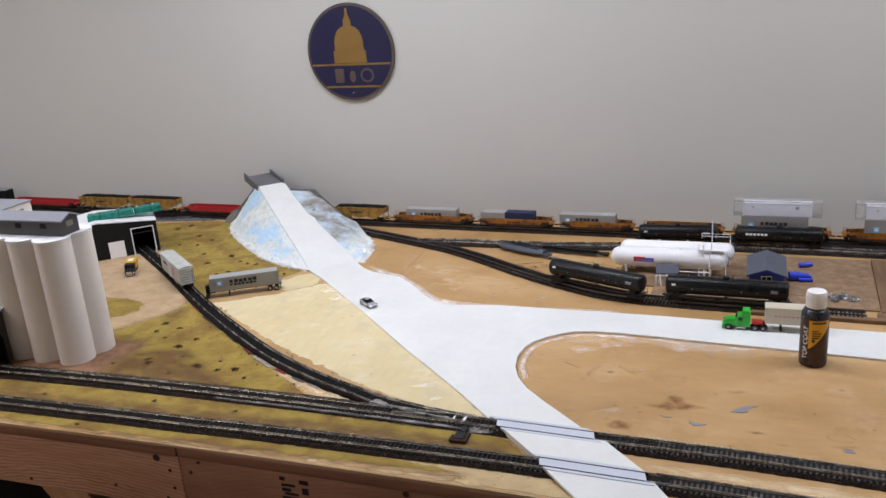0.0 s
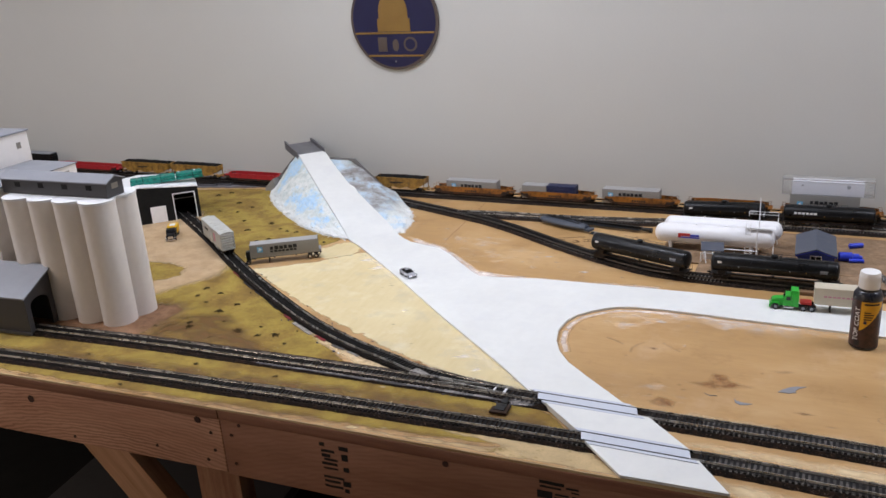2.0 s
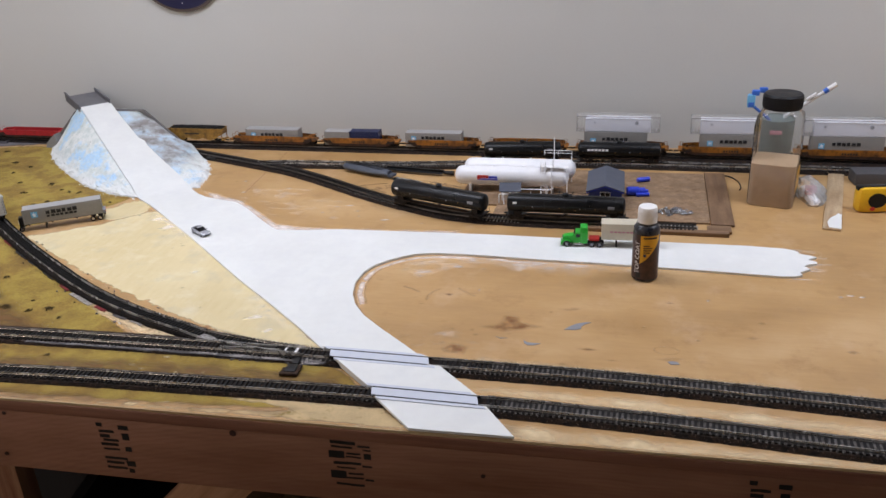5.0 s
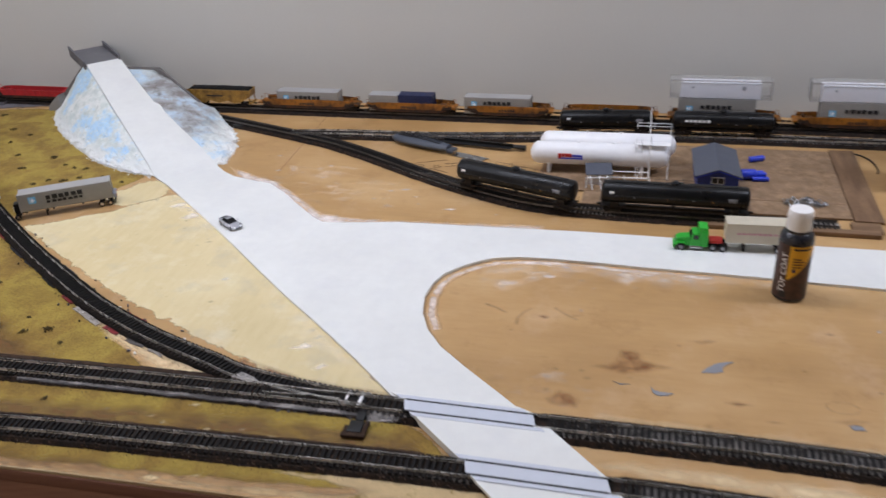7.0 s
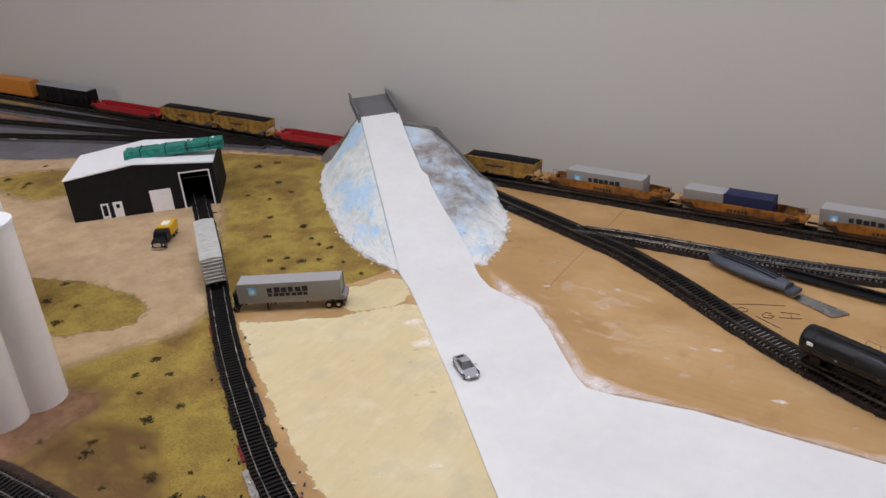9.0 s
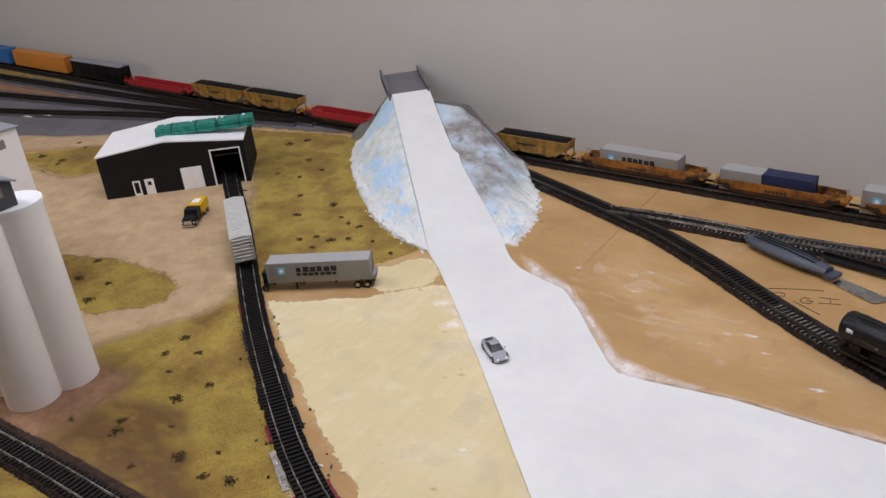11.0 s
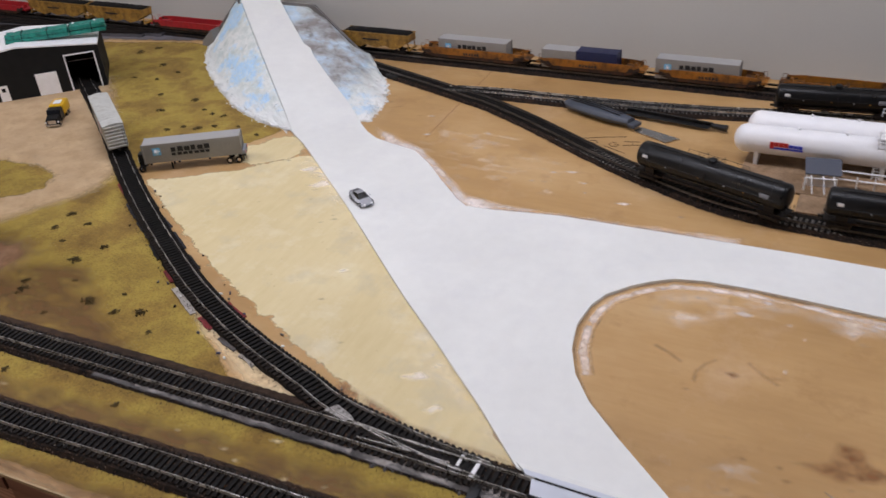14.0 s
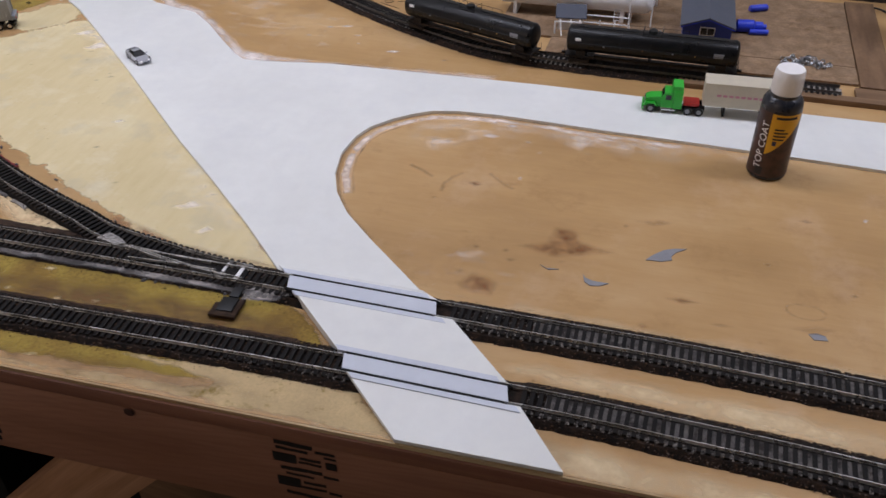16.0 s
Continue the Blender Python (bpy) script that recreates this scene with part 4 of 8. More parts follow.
bm = prism(B(), LEFT + RIGHT, 0.0, ROAD_T)
part("road_sheet", bm, M["road"], road)


def quad_sheet(bm, a, b, c, d, thick=0.0025):
    """A thin plate between four top corners."""
    top = [Vector(p) for p in (a, b, c, d)]
    v = [bm.verts.new(p) for p in top] + [bm.verts.new(p - Vector((0, 0, thick))) for p in top]
    bm.faces.new(v[:4])
    bm.faces.new(v[4:][::-1])
    for k in range(4):
        bm.faces.new((v[k], v[4 + k], v[4 + (k + 1) % 4], v[(k + 1) % 4]))
    return bm


TOP = 0.0112
part("road_ramp", quad_sheet(B(), (0.130, 1.824, 0.0043), (0.287, 1.824, 0.0043), (0.312, 1.8050, TOP), (0.148, 1.8060, TOP)), M["road"], road)
part("road_middle", quad_sheet(B(), (0.166, 1.7840, TOP), (0.330, 1.7840, TOP), (0.398, 1.7185, TOP), (0.240, 1.7175, TOP), 0.010), M["road"], road)
part("road_apron", quad_sheet(B(), (0.258, 1.6935, TOP), (0.415, 1.6945, TOP), (0.461, edge_y(0.461) - 0.001, 0.0050), (0.321, edge_y(0.321) - 0.001, 0.0045), 0.004), M["road"], road)

# ramp up to the bridge
P0, D, W = Vector((-0.494, 2.4435)), Vector((-0.750, 0.6614)), Vector((0.6614, 0.750))
RUN, RISE = 0.519, 0.1135
# the cut of the road strip's right edge: (s, metres)
NICKS = [(0.0, 0.0), (0.12, 0.0), (0.30, -0.005), (0.47, -0.007), (0.525, -0.003), (0.555, -0.0105), (0.80, -0.006), (1.0, 0.0)]


def ramp_point(s, w):
    """s: 0 at the foot, 1 at the bridge; w: -1 left edge, 1 right edge."""
    half = 0.0615 + (0.040 - 0.0615) * s
    if w > 0:
        for (a, da), (b, db) in zip(NICKS, NICKS[1:]):
            if a <= s <= b:
                half += da + (db - da) * (s - a) / (b - a)
                break
    p = P0 + D * (RUN * s) + W * (half * w)
    return Vector((p.x, p.y, 0.0005 + (0.0035 + RISE * s ** 1.10) * (1 - math.exp(-(s / 0.07) ** 1.4)) if s else 0.0005))


bm = B()
rows = [[bm.verts.new(ramp_point(k / 48, w) + Vector((0, 0, dz))) for w, dz in ((-1, 0.0035), (1, 0.0035), (1, 0.0), (-1, 0.0))] for k in range(49)]
for a, b in zip(rows, rows[1:]):
    for k in range(4):
        bm.faces.new((a[k], a[(k + 1) % 4], b[(k + 1) % 4], b[k]))
bm.faces.new(rows[0])
bm.faces.new(rows[-1][::-1])
part("road_incline", bm, M["road"], road, "white road strip climbing to the bridge")

# ---- hill ----
HL = [(-0.545, 2.408), (-0.628, 2.424), (-0.700, 2.455), (-0.748, 2.484), (-0.840, 2.552), (-0.921, 2.622), (-0.985, 2.690), (-1.013, 2.731), (-1.030, 2.788)]
HR = [(-0.447, 2.486), (-0.436, 2.492), (-0.440, 2.515), (-0.447, 2.55), (-0.457, 2.590), (-0.482, 2.640), (-0.513, 2.685), (-0.560, 2.740), (-0.612, 2.788)]


def along(pts, t):
    k = min(int(t * (len(pts) - 1)), len(pts) - 2)
    f = t * (len(pts) - 1) - k
    return Vector(pts[k]).lerp(Vector(pts[k + 1]), f)


bm = B()
N, SIDE = 110, 44
grid = []
for i in range(N + 1):
    s = i / N
    le, re = ramp_point(s, -1), ramp_point(s, 1)
    row = []
    for side, edge, pts in ((-1, le, HL), (1, re, HR)):
        foot = along(pts, s)
        line = []
        for k in range(SIDE + 1):
            t = k / SIDE
            p = Vector((edge.x, edge.y)).lerp(foot, t)
            z = (edge.z - 0.001) * (1 - t ** (1.25 if side < 0 else 1.1 + 1.0 * s ** 3)) + (0.0035 if 0 < t < 1 else 0)
            q = Vector((p.x * 45, p.y * 45, side))
            bump = ((noise.noise(q) * 0.004 if side < 0 else noise.noise(q * 0.55) * 0.0085 + noise.noise(q * 1.3) * 0.0035) + noise.noise(q * 2.7) * 0.0026 + noise.noise(q * 7) * 0.0018 + noise.noise(q * 13) * 0.0005) * min(1, 5 * t) * (1 if t < 0.97 else 0.3)
            if t > 0.9:
                p = p + Vector((noise.noise(q * 2), noise.noise(q * 2 + Vector((9, 9, 9))))) * 0.006 + Vector((noise.noise(q * 6), noise.noise(q * 6 + Vector((9, 9, 9))))) * 0.0022
            y = min(p.y, 2.788)
            z = max(0.0, z + bump)
            if side > 0:
                crest = 0.107 if p.x < -0.738 else max(0.0, 0.107 - (p.x + 0.738) * 0.88)
                z = min(z, max(0.0, crest - 0.004) + max(0.0, 2.783 - y) * 1.0)
            line.append((p.x, y, z))
        row.append(line)
    grid.append(row[0][::-1] + row[1])
vs = [[bm.verts.new(c) for c in r] for r in grid]
for a, b in zip(vs, vs[1:]):
    for k in range(len(a) - 1):
        bm.faces.new((a[k], a[k + 1], b[k + 1], b[k]))
hill = thing("plaster_hill", pose(P0.x, P0.y, 0), "plaster hill painted white and pale blue", "hill", kind="structure")
for v in bm.verts:
    v.co -= Vector((P0.x, P0.y, 0))
part("plaster_slope", bm, M["plaster"], hill)
random.seed(77)
vs, fs = [], []
for k in range(170):
    c = along(HL[:-1] if k % 2 else HR[1:-1], random.random()) + Vector((random.gauss(0, 0.003), random.gauss(0, 0.003)))
    r, n0 = random.uniform(0.0010, 0.0034), len(vs)
    for i in range(5):
        vs.append((c.x + r * math.cos(i * 1.257) * random.uniform(0.7, 1.5), c.y + r * math.sin(i * 1.257) * random.uniform(0.7, 1.3), 0.0))
    vs.append((c.x, c.y, r * random.uniform(0.5, 0.9)))
    fs += [(n0 + i, n0 + (i + 1) % 5, n0 + 5) for i in range(5)]
me = bpy.data.meshes.new("plaster_crumbs")
me.from_pydata(vs, [], fs)
me.materials.append(M["crumbwhite"])
tagged(new("plaster_crumbs", me), "white plaster crumbs round the foot of the hill", "plaster", kind="stuff")
random.seed(0)
wall_line = [(-1.048, 0.0), (-1.036, 0.020), (-0.955, 0.101), (-0.932, 0.106), (-0.835, 0.107), (-0.815, 0.109), (-0.738, 0.107), (-0.692, 0.066), (-0.640, 0.021), (-0.60, 0.0)]
bm = prism(B(), [(x - P0.x, z) for x, z in wall_line], 2.7885 - P0.y, 2.7945 - P0.y, "y")
part("wing_wall", bm, M["concrete"], hill, "grey sloping wing wall beside the track")
bm = prism(B(), [(-1.053 - P0.x, 0.0), (-1.048 - P0.x, 0.014), (-1.018 - P0.x, 0.040), (-1.010 - P0.x, 0.0)], 2.760 - P0.y, 2.788 - P0.y, "y")
part("wing_end", bm, M["endgrey"], hill, "grey block at the end of the wing wall")

# ---- bridge ----
ang = math.degrees(math.atan2(D.y, D.x))
tip = P0 + D * (RUN - 0.004) - W * 0.004
bridge = thing("road_bridge", pose(tip.x, tip.y, 0.116, 0, -3, ang), "grey plastic girder bridge from hill to wall", "bridge")
part("deck", box(B(), 0.0, 0.140, -0.0395, 0.0395, 0.0, 0.004, 0.0006), M["bridge"], bridge)
for y in (-0.0412, 0.0412):
    bm = box(B(), -0.004, 0.146, y - 0.0012, y + 0.0012, -0.010, 0.0140, 0.0005)
    box(bm, -0.004, 0.146, y - 0.0022, y + 0.0022, 0.0141, 0.0153)
    for k in range(9):
        box(bm, 0.001 + k * 0.017, 0.0025 + k * 0.017, y - 0.0020, y + 0.0020, -0.009, 0.0140)
    part("side_girder", bm, M["bridge"], bridge, "ribbed grey side girder")
for y in (-0.040, 0.040):
    part("bearing_post", box(B(), 0.004, 0.016, y - 0.006, y + 0.006, -0.05, -0.0105, 0.001), M["concrete"], bridge, "dark grey bearing post")

# ---- tracks ----
GAUGE, PITCH = 0.0206, 0.0074
BED, TIE_TOP, RAIL_TOP = 0.0055, 0.0080, 0.0112
A_PTS = [(-1.35, 1.715), (-0.8, 1.757), (-0.6, 1.771), (-0.44, 1.778), (-0.33, 1.7825), (-0.18, 1.788), (0.0, 1.7925), (0.16, 1.7945), (0.31, 1.796), (0.43, 1.797), (0.54, 1.798), (0.70, 1.794), (0.9, 1.785), (1.25, 1.768)]
B_PTS = [(-1.35, 1.597), (-0.87, 1.640), (-0.73, 1.651), (-0.6, 1.659), (-0.476, 1.667), (-0.357, 1.673), (-0.25, 1.681), (-0.1, 1.689), (0.02, 1.6945), (0.138, 1.700), (0.246, 1.7035), (0.43, 1.708), (0.55, 1.7065), (0.68, 1.703), (0.88, 1.692), (1.25, 1.676)]
C_PTS = [(0.11, 1.797), (0.06, 1.801), (0.005, 1.8085), (-0.072, 1.822), (-0.123, 1.841), (-0.191, 1.864), (-0.273, 1.897), (-0.369, 1.945), (-0.475, 2.010), (-0.601, 2.093), (-0.721, 2.179), (-0.92, 2.328), (-1.17, 2.505)]
D_PTS = [(-0.80, 2.810), (-0.68, 2.778), (-0.555, 2.734), (-0.44, 2.694), (-0.362, 2.666), (-0.315, 2.648), (-0.255, 2.626), (-0.195, 2.596), (-0.132, 2.561), (-0.018, 2.492), (0.081, 2.438), (0.173, 2.397), (0.24, 2.378), (0.325, 2.370), (0.42, 2.367), (0.72, 2.366)]
E_PTS = [(-0.36, 2.664), (-0.25, 2.678), (-0.05, 2.686), (0.13, 2.706), (0.30, 2.735), (0.5, 2.748), (0.8, 2.750), (1.7, 2.750)]
MAIN_Y = 2.818
MAIN_PTS = [(-3.25, MAIN_Y), (-1.0, MAIN_Y), (2.1, MAIN_Y)]

TIE_MESH = finish("tie", box(B(), -0.0019, 0.0019, -0.0170, 0.0170, BED - 0.0004, TIE_TOP), M["tie"], 0)


def track(name, pts, label, parts=True, bed=None, rails=None, skip=(), lift=0.0, rail_from=0, half=0.0195, foot=0.0240, rough=0.0010):
    line = spline(pts, PITCH)
    t = thing(name, pose(0, 0, lift), label, "railway track", kind="structure")
    section = [(-foot, 0.0), (-half, BED), (half, BED), (foot, 0.0)]
    part("roadbed", sweep(B(), line, section, rough), bed or M["ballast"], t, "dark glued ballast bed")
    for side in (-1, 1):
        o = side * GAUGE / 2
        sec = [(o - 0.0008, TIE_TOP), (o - 0.0003, TIE_TOP + 0.0009), (o - 0.00045, RAIL_TOP - 0.0006), (o - 0.0004, RAIL_TOP), (o + 0.0004, RAIL_TOP), (o + 0.00045, RAIL_TOP - 0.0006), (o + 0.0003, TIE_TOP + 0.0009), (o + 0.0008, TIE_TOP)]
        part("rail", sweep(B(), line[rail_from:], sec), rails or M["rail"], t, "thin nickel silver rail")
    joined = B()
    for k, p in enumerate(line[1:-1], 1):
        if any(a < p.x < b for a, b in skip):
            continue
        d = heading(line, k)
        m = Matrix.Translation((p.x, p.y, 0)) @ Matrix.Rotation(math.atan2(d.y, d.x) + random.uniform(-0.02, 0.02), 4, "Z")
        if parts and -0.86 < p.x < 1.02:
            tie = new("tie", TIE_MESH)
            tie.parent, tie.matrix_basis = t, m
        else:
            vs = [m @ Vector((x, y, z)) for x in (-0.0019, 0.0019) for y in (-0.017, 0.017) for z in (BED - 0.0004, TIE_TOP)]
            v = [joined.verts.new(c) for c in vs]
            for q in ((0, 1, 3, 2), (4, 6, 7, 5), (0, 4, 5, 1), (2, 3, 7, 6), (1, 5, 7, 3)):
                joined.faces.new([v[i] for i in q])
    if joined.verts:
        rest = part("tie_row", joined, M["tie"], t, "black plastic ties")
        rest["kind"] = "stuff"
    else:
        joined.free()
    return t


random.seed(3)
track("front_track", B_PTS, "front main track with black ties", skip=((0.262, 0.408),))
track("inner_track", A_PTS, "second main track with black ties", skip=((0.166, 0.322),))
track("spur_track", C_PTS, "curved spur track into the black shed", lift=0.0004, half=0.0168, foot=0.0186, bed=M["blackbed"])
track("rear_spur_track", D_PTS, "curved rear siding with weathered rails", rails=M["oldrail"], lift=0.0005, half=0.0185, foot=0.0230, rough=0.0014)
track("rear_siding_track", E_PTS, "rear siding with pale ballast between the ties", lift=0.0002)
track("back_main_track", MAIN_PTS, "back main track along the wall", parts=False, rails=M["oldrail"])
for k, pts in enumerate(([(-3.2, 2.70), (-2.3, 2.735), (-1.6, 2.772), (-1.2, 2.806)], [(-3.2, 2.50), (-2.4, 2.60), (-1.95, 2.672), (-1.55, 2.735), (-1.25, 2.79)], [(-3.2, 2.28), (-2.5, 2.43), (-2.1, 2.535), (-1.75, 2.645), (-1.45, 2.73)])):
    track("yard_track", pts, "weathered yard track in grey ballast", parts=False, rails=M["wheel"], bed=M["yardbed"], lift=0.001 + 0.0003 * k)

# pale plaster showing through the ties on the bare side of the table
for nm, pts, a, b in (("front_ballast_patch", B_PTS, 0.43, 1.1), ("inner_ballast_patch", A_PTS, 0.40, 1.1), ("siding_ballast_patch", E_PTS, -0.2, 0.6), ("curve_ballast_patch", D_PTS, 0.285, 0.36), ("curve_ballast_patch", D_PTS, -0.03, 0.09), ("curve_ballast_patch", D_PTS, 0.56, 0.72)):
    line = [p for p in spline(pts, 0.006) if a < p.x < b]
    bm = sweep(B(), line, [(-0.0092, BED - 0.0003), (-0.0088, BED + 0.0014), (0.0088, BED + 0.0014), (0.0092, BED - 0.0003)], 0.0003)
    for lo, hi in ((-0.0168, -0.0116),):
        sweep(bm, line, [(lo, BED - 0.0003), (lo + 0.0004, BED + 0.0011), (hi - 0.0004, BED + 0.0011), (hi, BED - 0.0003)], 0.0004)
    solo(nm, bm, M["crumb" if nm == "curve_ballast_patch" else "palebed"], "pale grey crumbs of ballast between the ties", "ballast", kind="stuff")

for nm, pts, a, b, wide in (("ballast_shoulder", A_PTS, -1.3, -0.06, 0.034), ("ballast_shoulder", B_PTS, -1.3, 0.20, 0.029)):
    line = [p for p in spline(pts, 0.006) if a < p.x < b]
    sec = [(0.016, BED - 0.0015), (0.021, BED - 0.0012), (wide - 0.006, 0.0026), (wide, 0.0004), (0.015, 0.0004)]
    solo(nm, sweep(B(), line, sec, 0.0008), M["shoulder"], "brown ballast shoulder on the far side of the track", "ballast", kind="stuff")

# turnout where the spur leaves the inner track
turnout = thing("railway_turnout", pose(-0.004, 0.0045, 0.0004), "black turnout with pale frog and point rails", "railway switch")
part("frog", prism(B(), ragged([(-0.072, 1.803), (-0.044, 1.798), (-0.036, 1.803), (-0.043, 1.808), (-0.064, 1.815)], 0.004, 0.0012, 401), BED, RAIL_TOP - 0.0006), M["frog"], turnout, "worn grey frog casting")
for pts in ([(-0.03, 1.8005), (0.03, 1.7975), (0.10, 1.7985)], [(-0.035, 1.7995), (0.02, 1.789), (0.10, 1.7815)], [(-0.02, 1.783), (0.04, 1.7865), (0.085, 1.788)]):
    line = spline(pts, 0.01)
    part("point_rail", sweep(B(), line, [(-0.0006, TIE_TOP), (-0.0005, RAIL_TOP), (0.0005, RAIL_TOP), (0.0006, TIE_TOP)]), M["rail"], turnout, "thin point rail")
for x in (0.086, 0.104):
    part("throw_bar", box(B(), x - 0.002, x + 0.002, 1.7785, 1.803, TIE_TOP, TIE_TOP + 0.0009), M["white"], turnout, "pale throw bar") if x > 0.1 else part("throw_bar", box(B(), x - 0.0015, x + 0.0015, 1.789, 1.803, TIE_TOP, TIE_TOP + 0.0009), M["white"], turnout, "pale throw bar")
machine = thing("switch_machine", pose(0.112, 1.756, 0.0022, 0, 0, 3), "small black switch machine beside the turnout", "switch machine")
bm = box(B(), -0.017, 0.011, -0.021, -0.0145, 0.0, 0.0042, 0.0008)
box(bm, 0.0055, 0.011, -0.0143, 0.008, 0.0, 0.0040, 0.0008)
box(bm, -0.017, -0.0125, -0.0143, -0.002, 0.0, 0.0036, 0.0008)
part("base_frame", bm, M["shoulder"], machine, "rusty brown base frame")
part("motor_case", box(B(), -0.0120, 0.0050, -0.0140, 0.006, 0.0, 0.0050, 0.0012), M["black"], machine)
part("throw_arm", box(B(), -0.0065, 0.0035, 0.0065, 0.026, 0.002, 0.0056, 0.0008), M["black"], machine)
patch("glue_strip", [(-0.36, 1.7560), (-0.2, 1.7620), (0.0, 1.7665), (0.155, 1.769), (0.158, 1.779), (0.0, 1.7780), (-0.2, 1.7720), (-0.36, 1.7650)], 0.0, 0.0059, M["gluestrip"], "grey glued ballast shoulder beside the turnout", "glue", 0.002, 12, rim=0.004, step=0.0025)

# crossing plates of pale styrene
crossing = thing("crossing_plates", pose(0, 0, 0), "pale grey styrene plates at the rail crossings", "level crossing")
for y0, a, b, sk in ((1.7945, 0.158, 0.313, 0.003), (1.7055, 0.252, 0.404, 0.006)):
    for lo, hi, da in ((-0.0088, 0.0088, 0.0), (0.0118, 0.0176, -0.012), (-0.0176, -0.0118, 0.012)):
        bm = quad_sheet(B(), (a + da, y0 + lo, TOP + 0.0004), (b + da, y0 + lo, TOP + 0.0004), (b + da - 0.005, y0 + hi, TOP + 0.0004), (a + da - 0.005, y0 + hi, TOP + 0.0004), 0.003)
        part("plate", bm, M["plate"], crossing)
    # black strips laid in the rail gaps in place of their shade
    for o in (-0.0103, 0.0103):
        bm = quad_sheet(B(), (a, y0 + o - 0.0013, TOP + 0.0003), (b, y0 + o - 0.0013, TOP + 0.0003), (b - 0.004, y0 + o + 0.0013, TOP + 0.0003), (a - 0.004, y0 + o + 0.0013, TOP + 0.0003), 0.003)
        part("flangeway", bm, M["hole"], crossing, "black strip painted for the shaded gap along the rail")

# ---- rolling stock ----
def bogie(parent, x, wheel_mat=None, length=0.026):
    """A two-axle truck: frame under the body, wheels as its own parts."""
    bm = box(B(), -length / 2, length / 2, -0.0145, -0.0122, 0.003, 0.0075, 0.0005)
    box(bm, -length / 2, length / 2, 0.0122, 0.0145, 0.003, 0.0075, 0.0005)
    box(bm, -0.003, 0.003, -0.011, 0.011, 0.004, 0.009)
    f = part("truck_frame", bm, M["wheel"], parent, "dark truck frame", pose(x, 0, 0))
    for wx in (-0.0098, 0.0098):
        for wy in (-0.0103, 0.0103):
            bm = cyl(B(), (wx, wy - 0.0014, 0.0055), (wx, wy + 0.0014, 0.0055), 0.0055, n=14)
            part("wheel", bm, M["wheel"], f)
    return f


def coupler(parent, x, sign):
    bm = box(B(), x, x + sign * 0.010, -0.0016, 0.0016, 0.0085, 0.0115) if sign > 0 else box(B(), x - 0.010, x, -0.0016, 0.0016, 0.0085, 0.0115)
    part("coupler", bm, M["wheel"], parent)


def hopper_car(m, L=0.172, tall=0.88, label="dirty yellow coal hopper with heaped coal"):
    car = thing("hopper_car", m @ Matrix.Diagonal((1, 1, tall, 1)), label, "hopper car", "coal hoppers")
    h, top, w = L / 2, 0.050, 0.0165
    bm = B()
    prof = [(-h, top), (-h, 0.033), (-h * 0.72, 0.018), (-h * 0.5, 0.012), (-h * 0.28, 0.020), (0, 0.013), (h * 0.28, 0.020), (h * 0.5, 0.012), (h * 0.72, 0.018), (h, 0.033), (h, top)]
    prism(bm, prof, -w, w, "y")
    part("body", bm, M["hopper"], car)
    for k in range(11):
        x = -h + 0.004 + k * (L - 0.008) / 10
        for s in (-1, 1):
            part("side_rib", box(B(), x - 0.0008, x + 0.0008, s * w - 0.0012, s * w + 0.0012, 0.020 if 1 < k < 9 else 0.03, top), M["hopper"], car)
    bm = box(B(), -h - 0.001, h + 0.001, -w - 0.0016, -w + 0.001, top - 0.001, top + 0.002)
    box(bm, -h - 0.001, h + 0.001, w - 0.001, w + 0.0016, top - 0.001, top + 0.002)
    part("top_rim", bm, M["hopper"], car)
    bm = B()
    for i in range(25):
        for j in range(7):
            z = top + 0.004 + 0.004 * math.sin(math.pi * i / 24) ** 0.5 * math.sin(math.pi * j / 6) + random.uniform(-0.001, 0.001)
            bm.verts.new((-h + 0.002 + i * (L - 0.004) / 24, -w + 0.001 + j * (2 * w - 0.002) / 6, z - (0.004 if j in (0, 6) or i in (0, 24) else 0)))
    bm.verts.ensure_lookup_table()
    for i in range(24):
        for j in range(6):
            bm.faces.new([bm.verts[q] for q in (i * 7 + j, (i + 1) * 7 + j, (i + 1) * 7 + j + 1, i * 7 + j + 1)])
    part("coal_load", bm, M["coal"], car, "heaped black coal")
    for s in (-1, 1):
        bm = box(B(), s * h - 0.002, s * h + 0.002, -w, w, 0.012, 0.016)
        box(bm, s * (h - 0.002) - 0.001, s * (h - 0.002) + 0.001, -w + 0.001, -w + 0.003, 0.016, 0.034)
        box(bm, s * (h - 0.002) - 0.001, s * (h - 0.002) + 0.001, w - 0.003, w - 0.001, 0.016, 0.034)
        part("end_frame", bm, M["hopper"], car)
        bogie(car, s * (h - 0.024))
        coupler(car, s * h, s)
    part("reporting_mark", box(B(), -0.03, 0.012, -w - 0.0018, -w - 0.0014, 0.033, 0.037), M["ink"], car, "worn dark lettering bars")
    return car


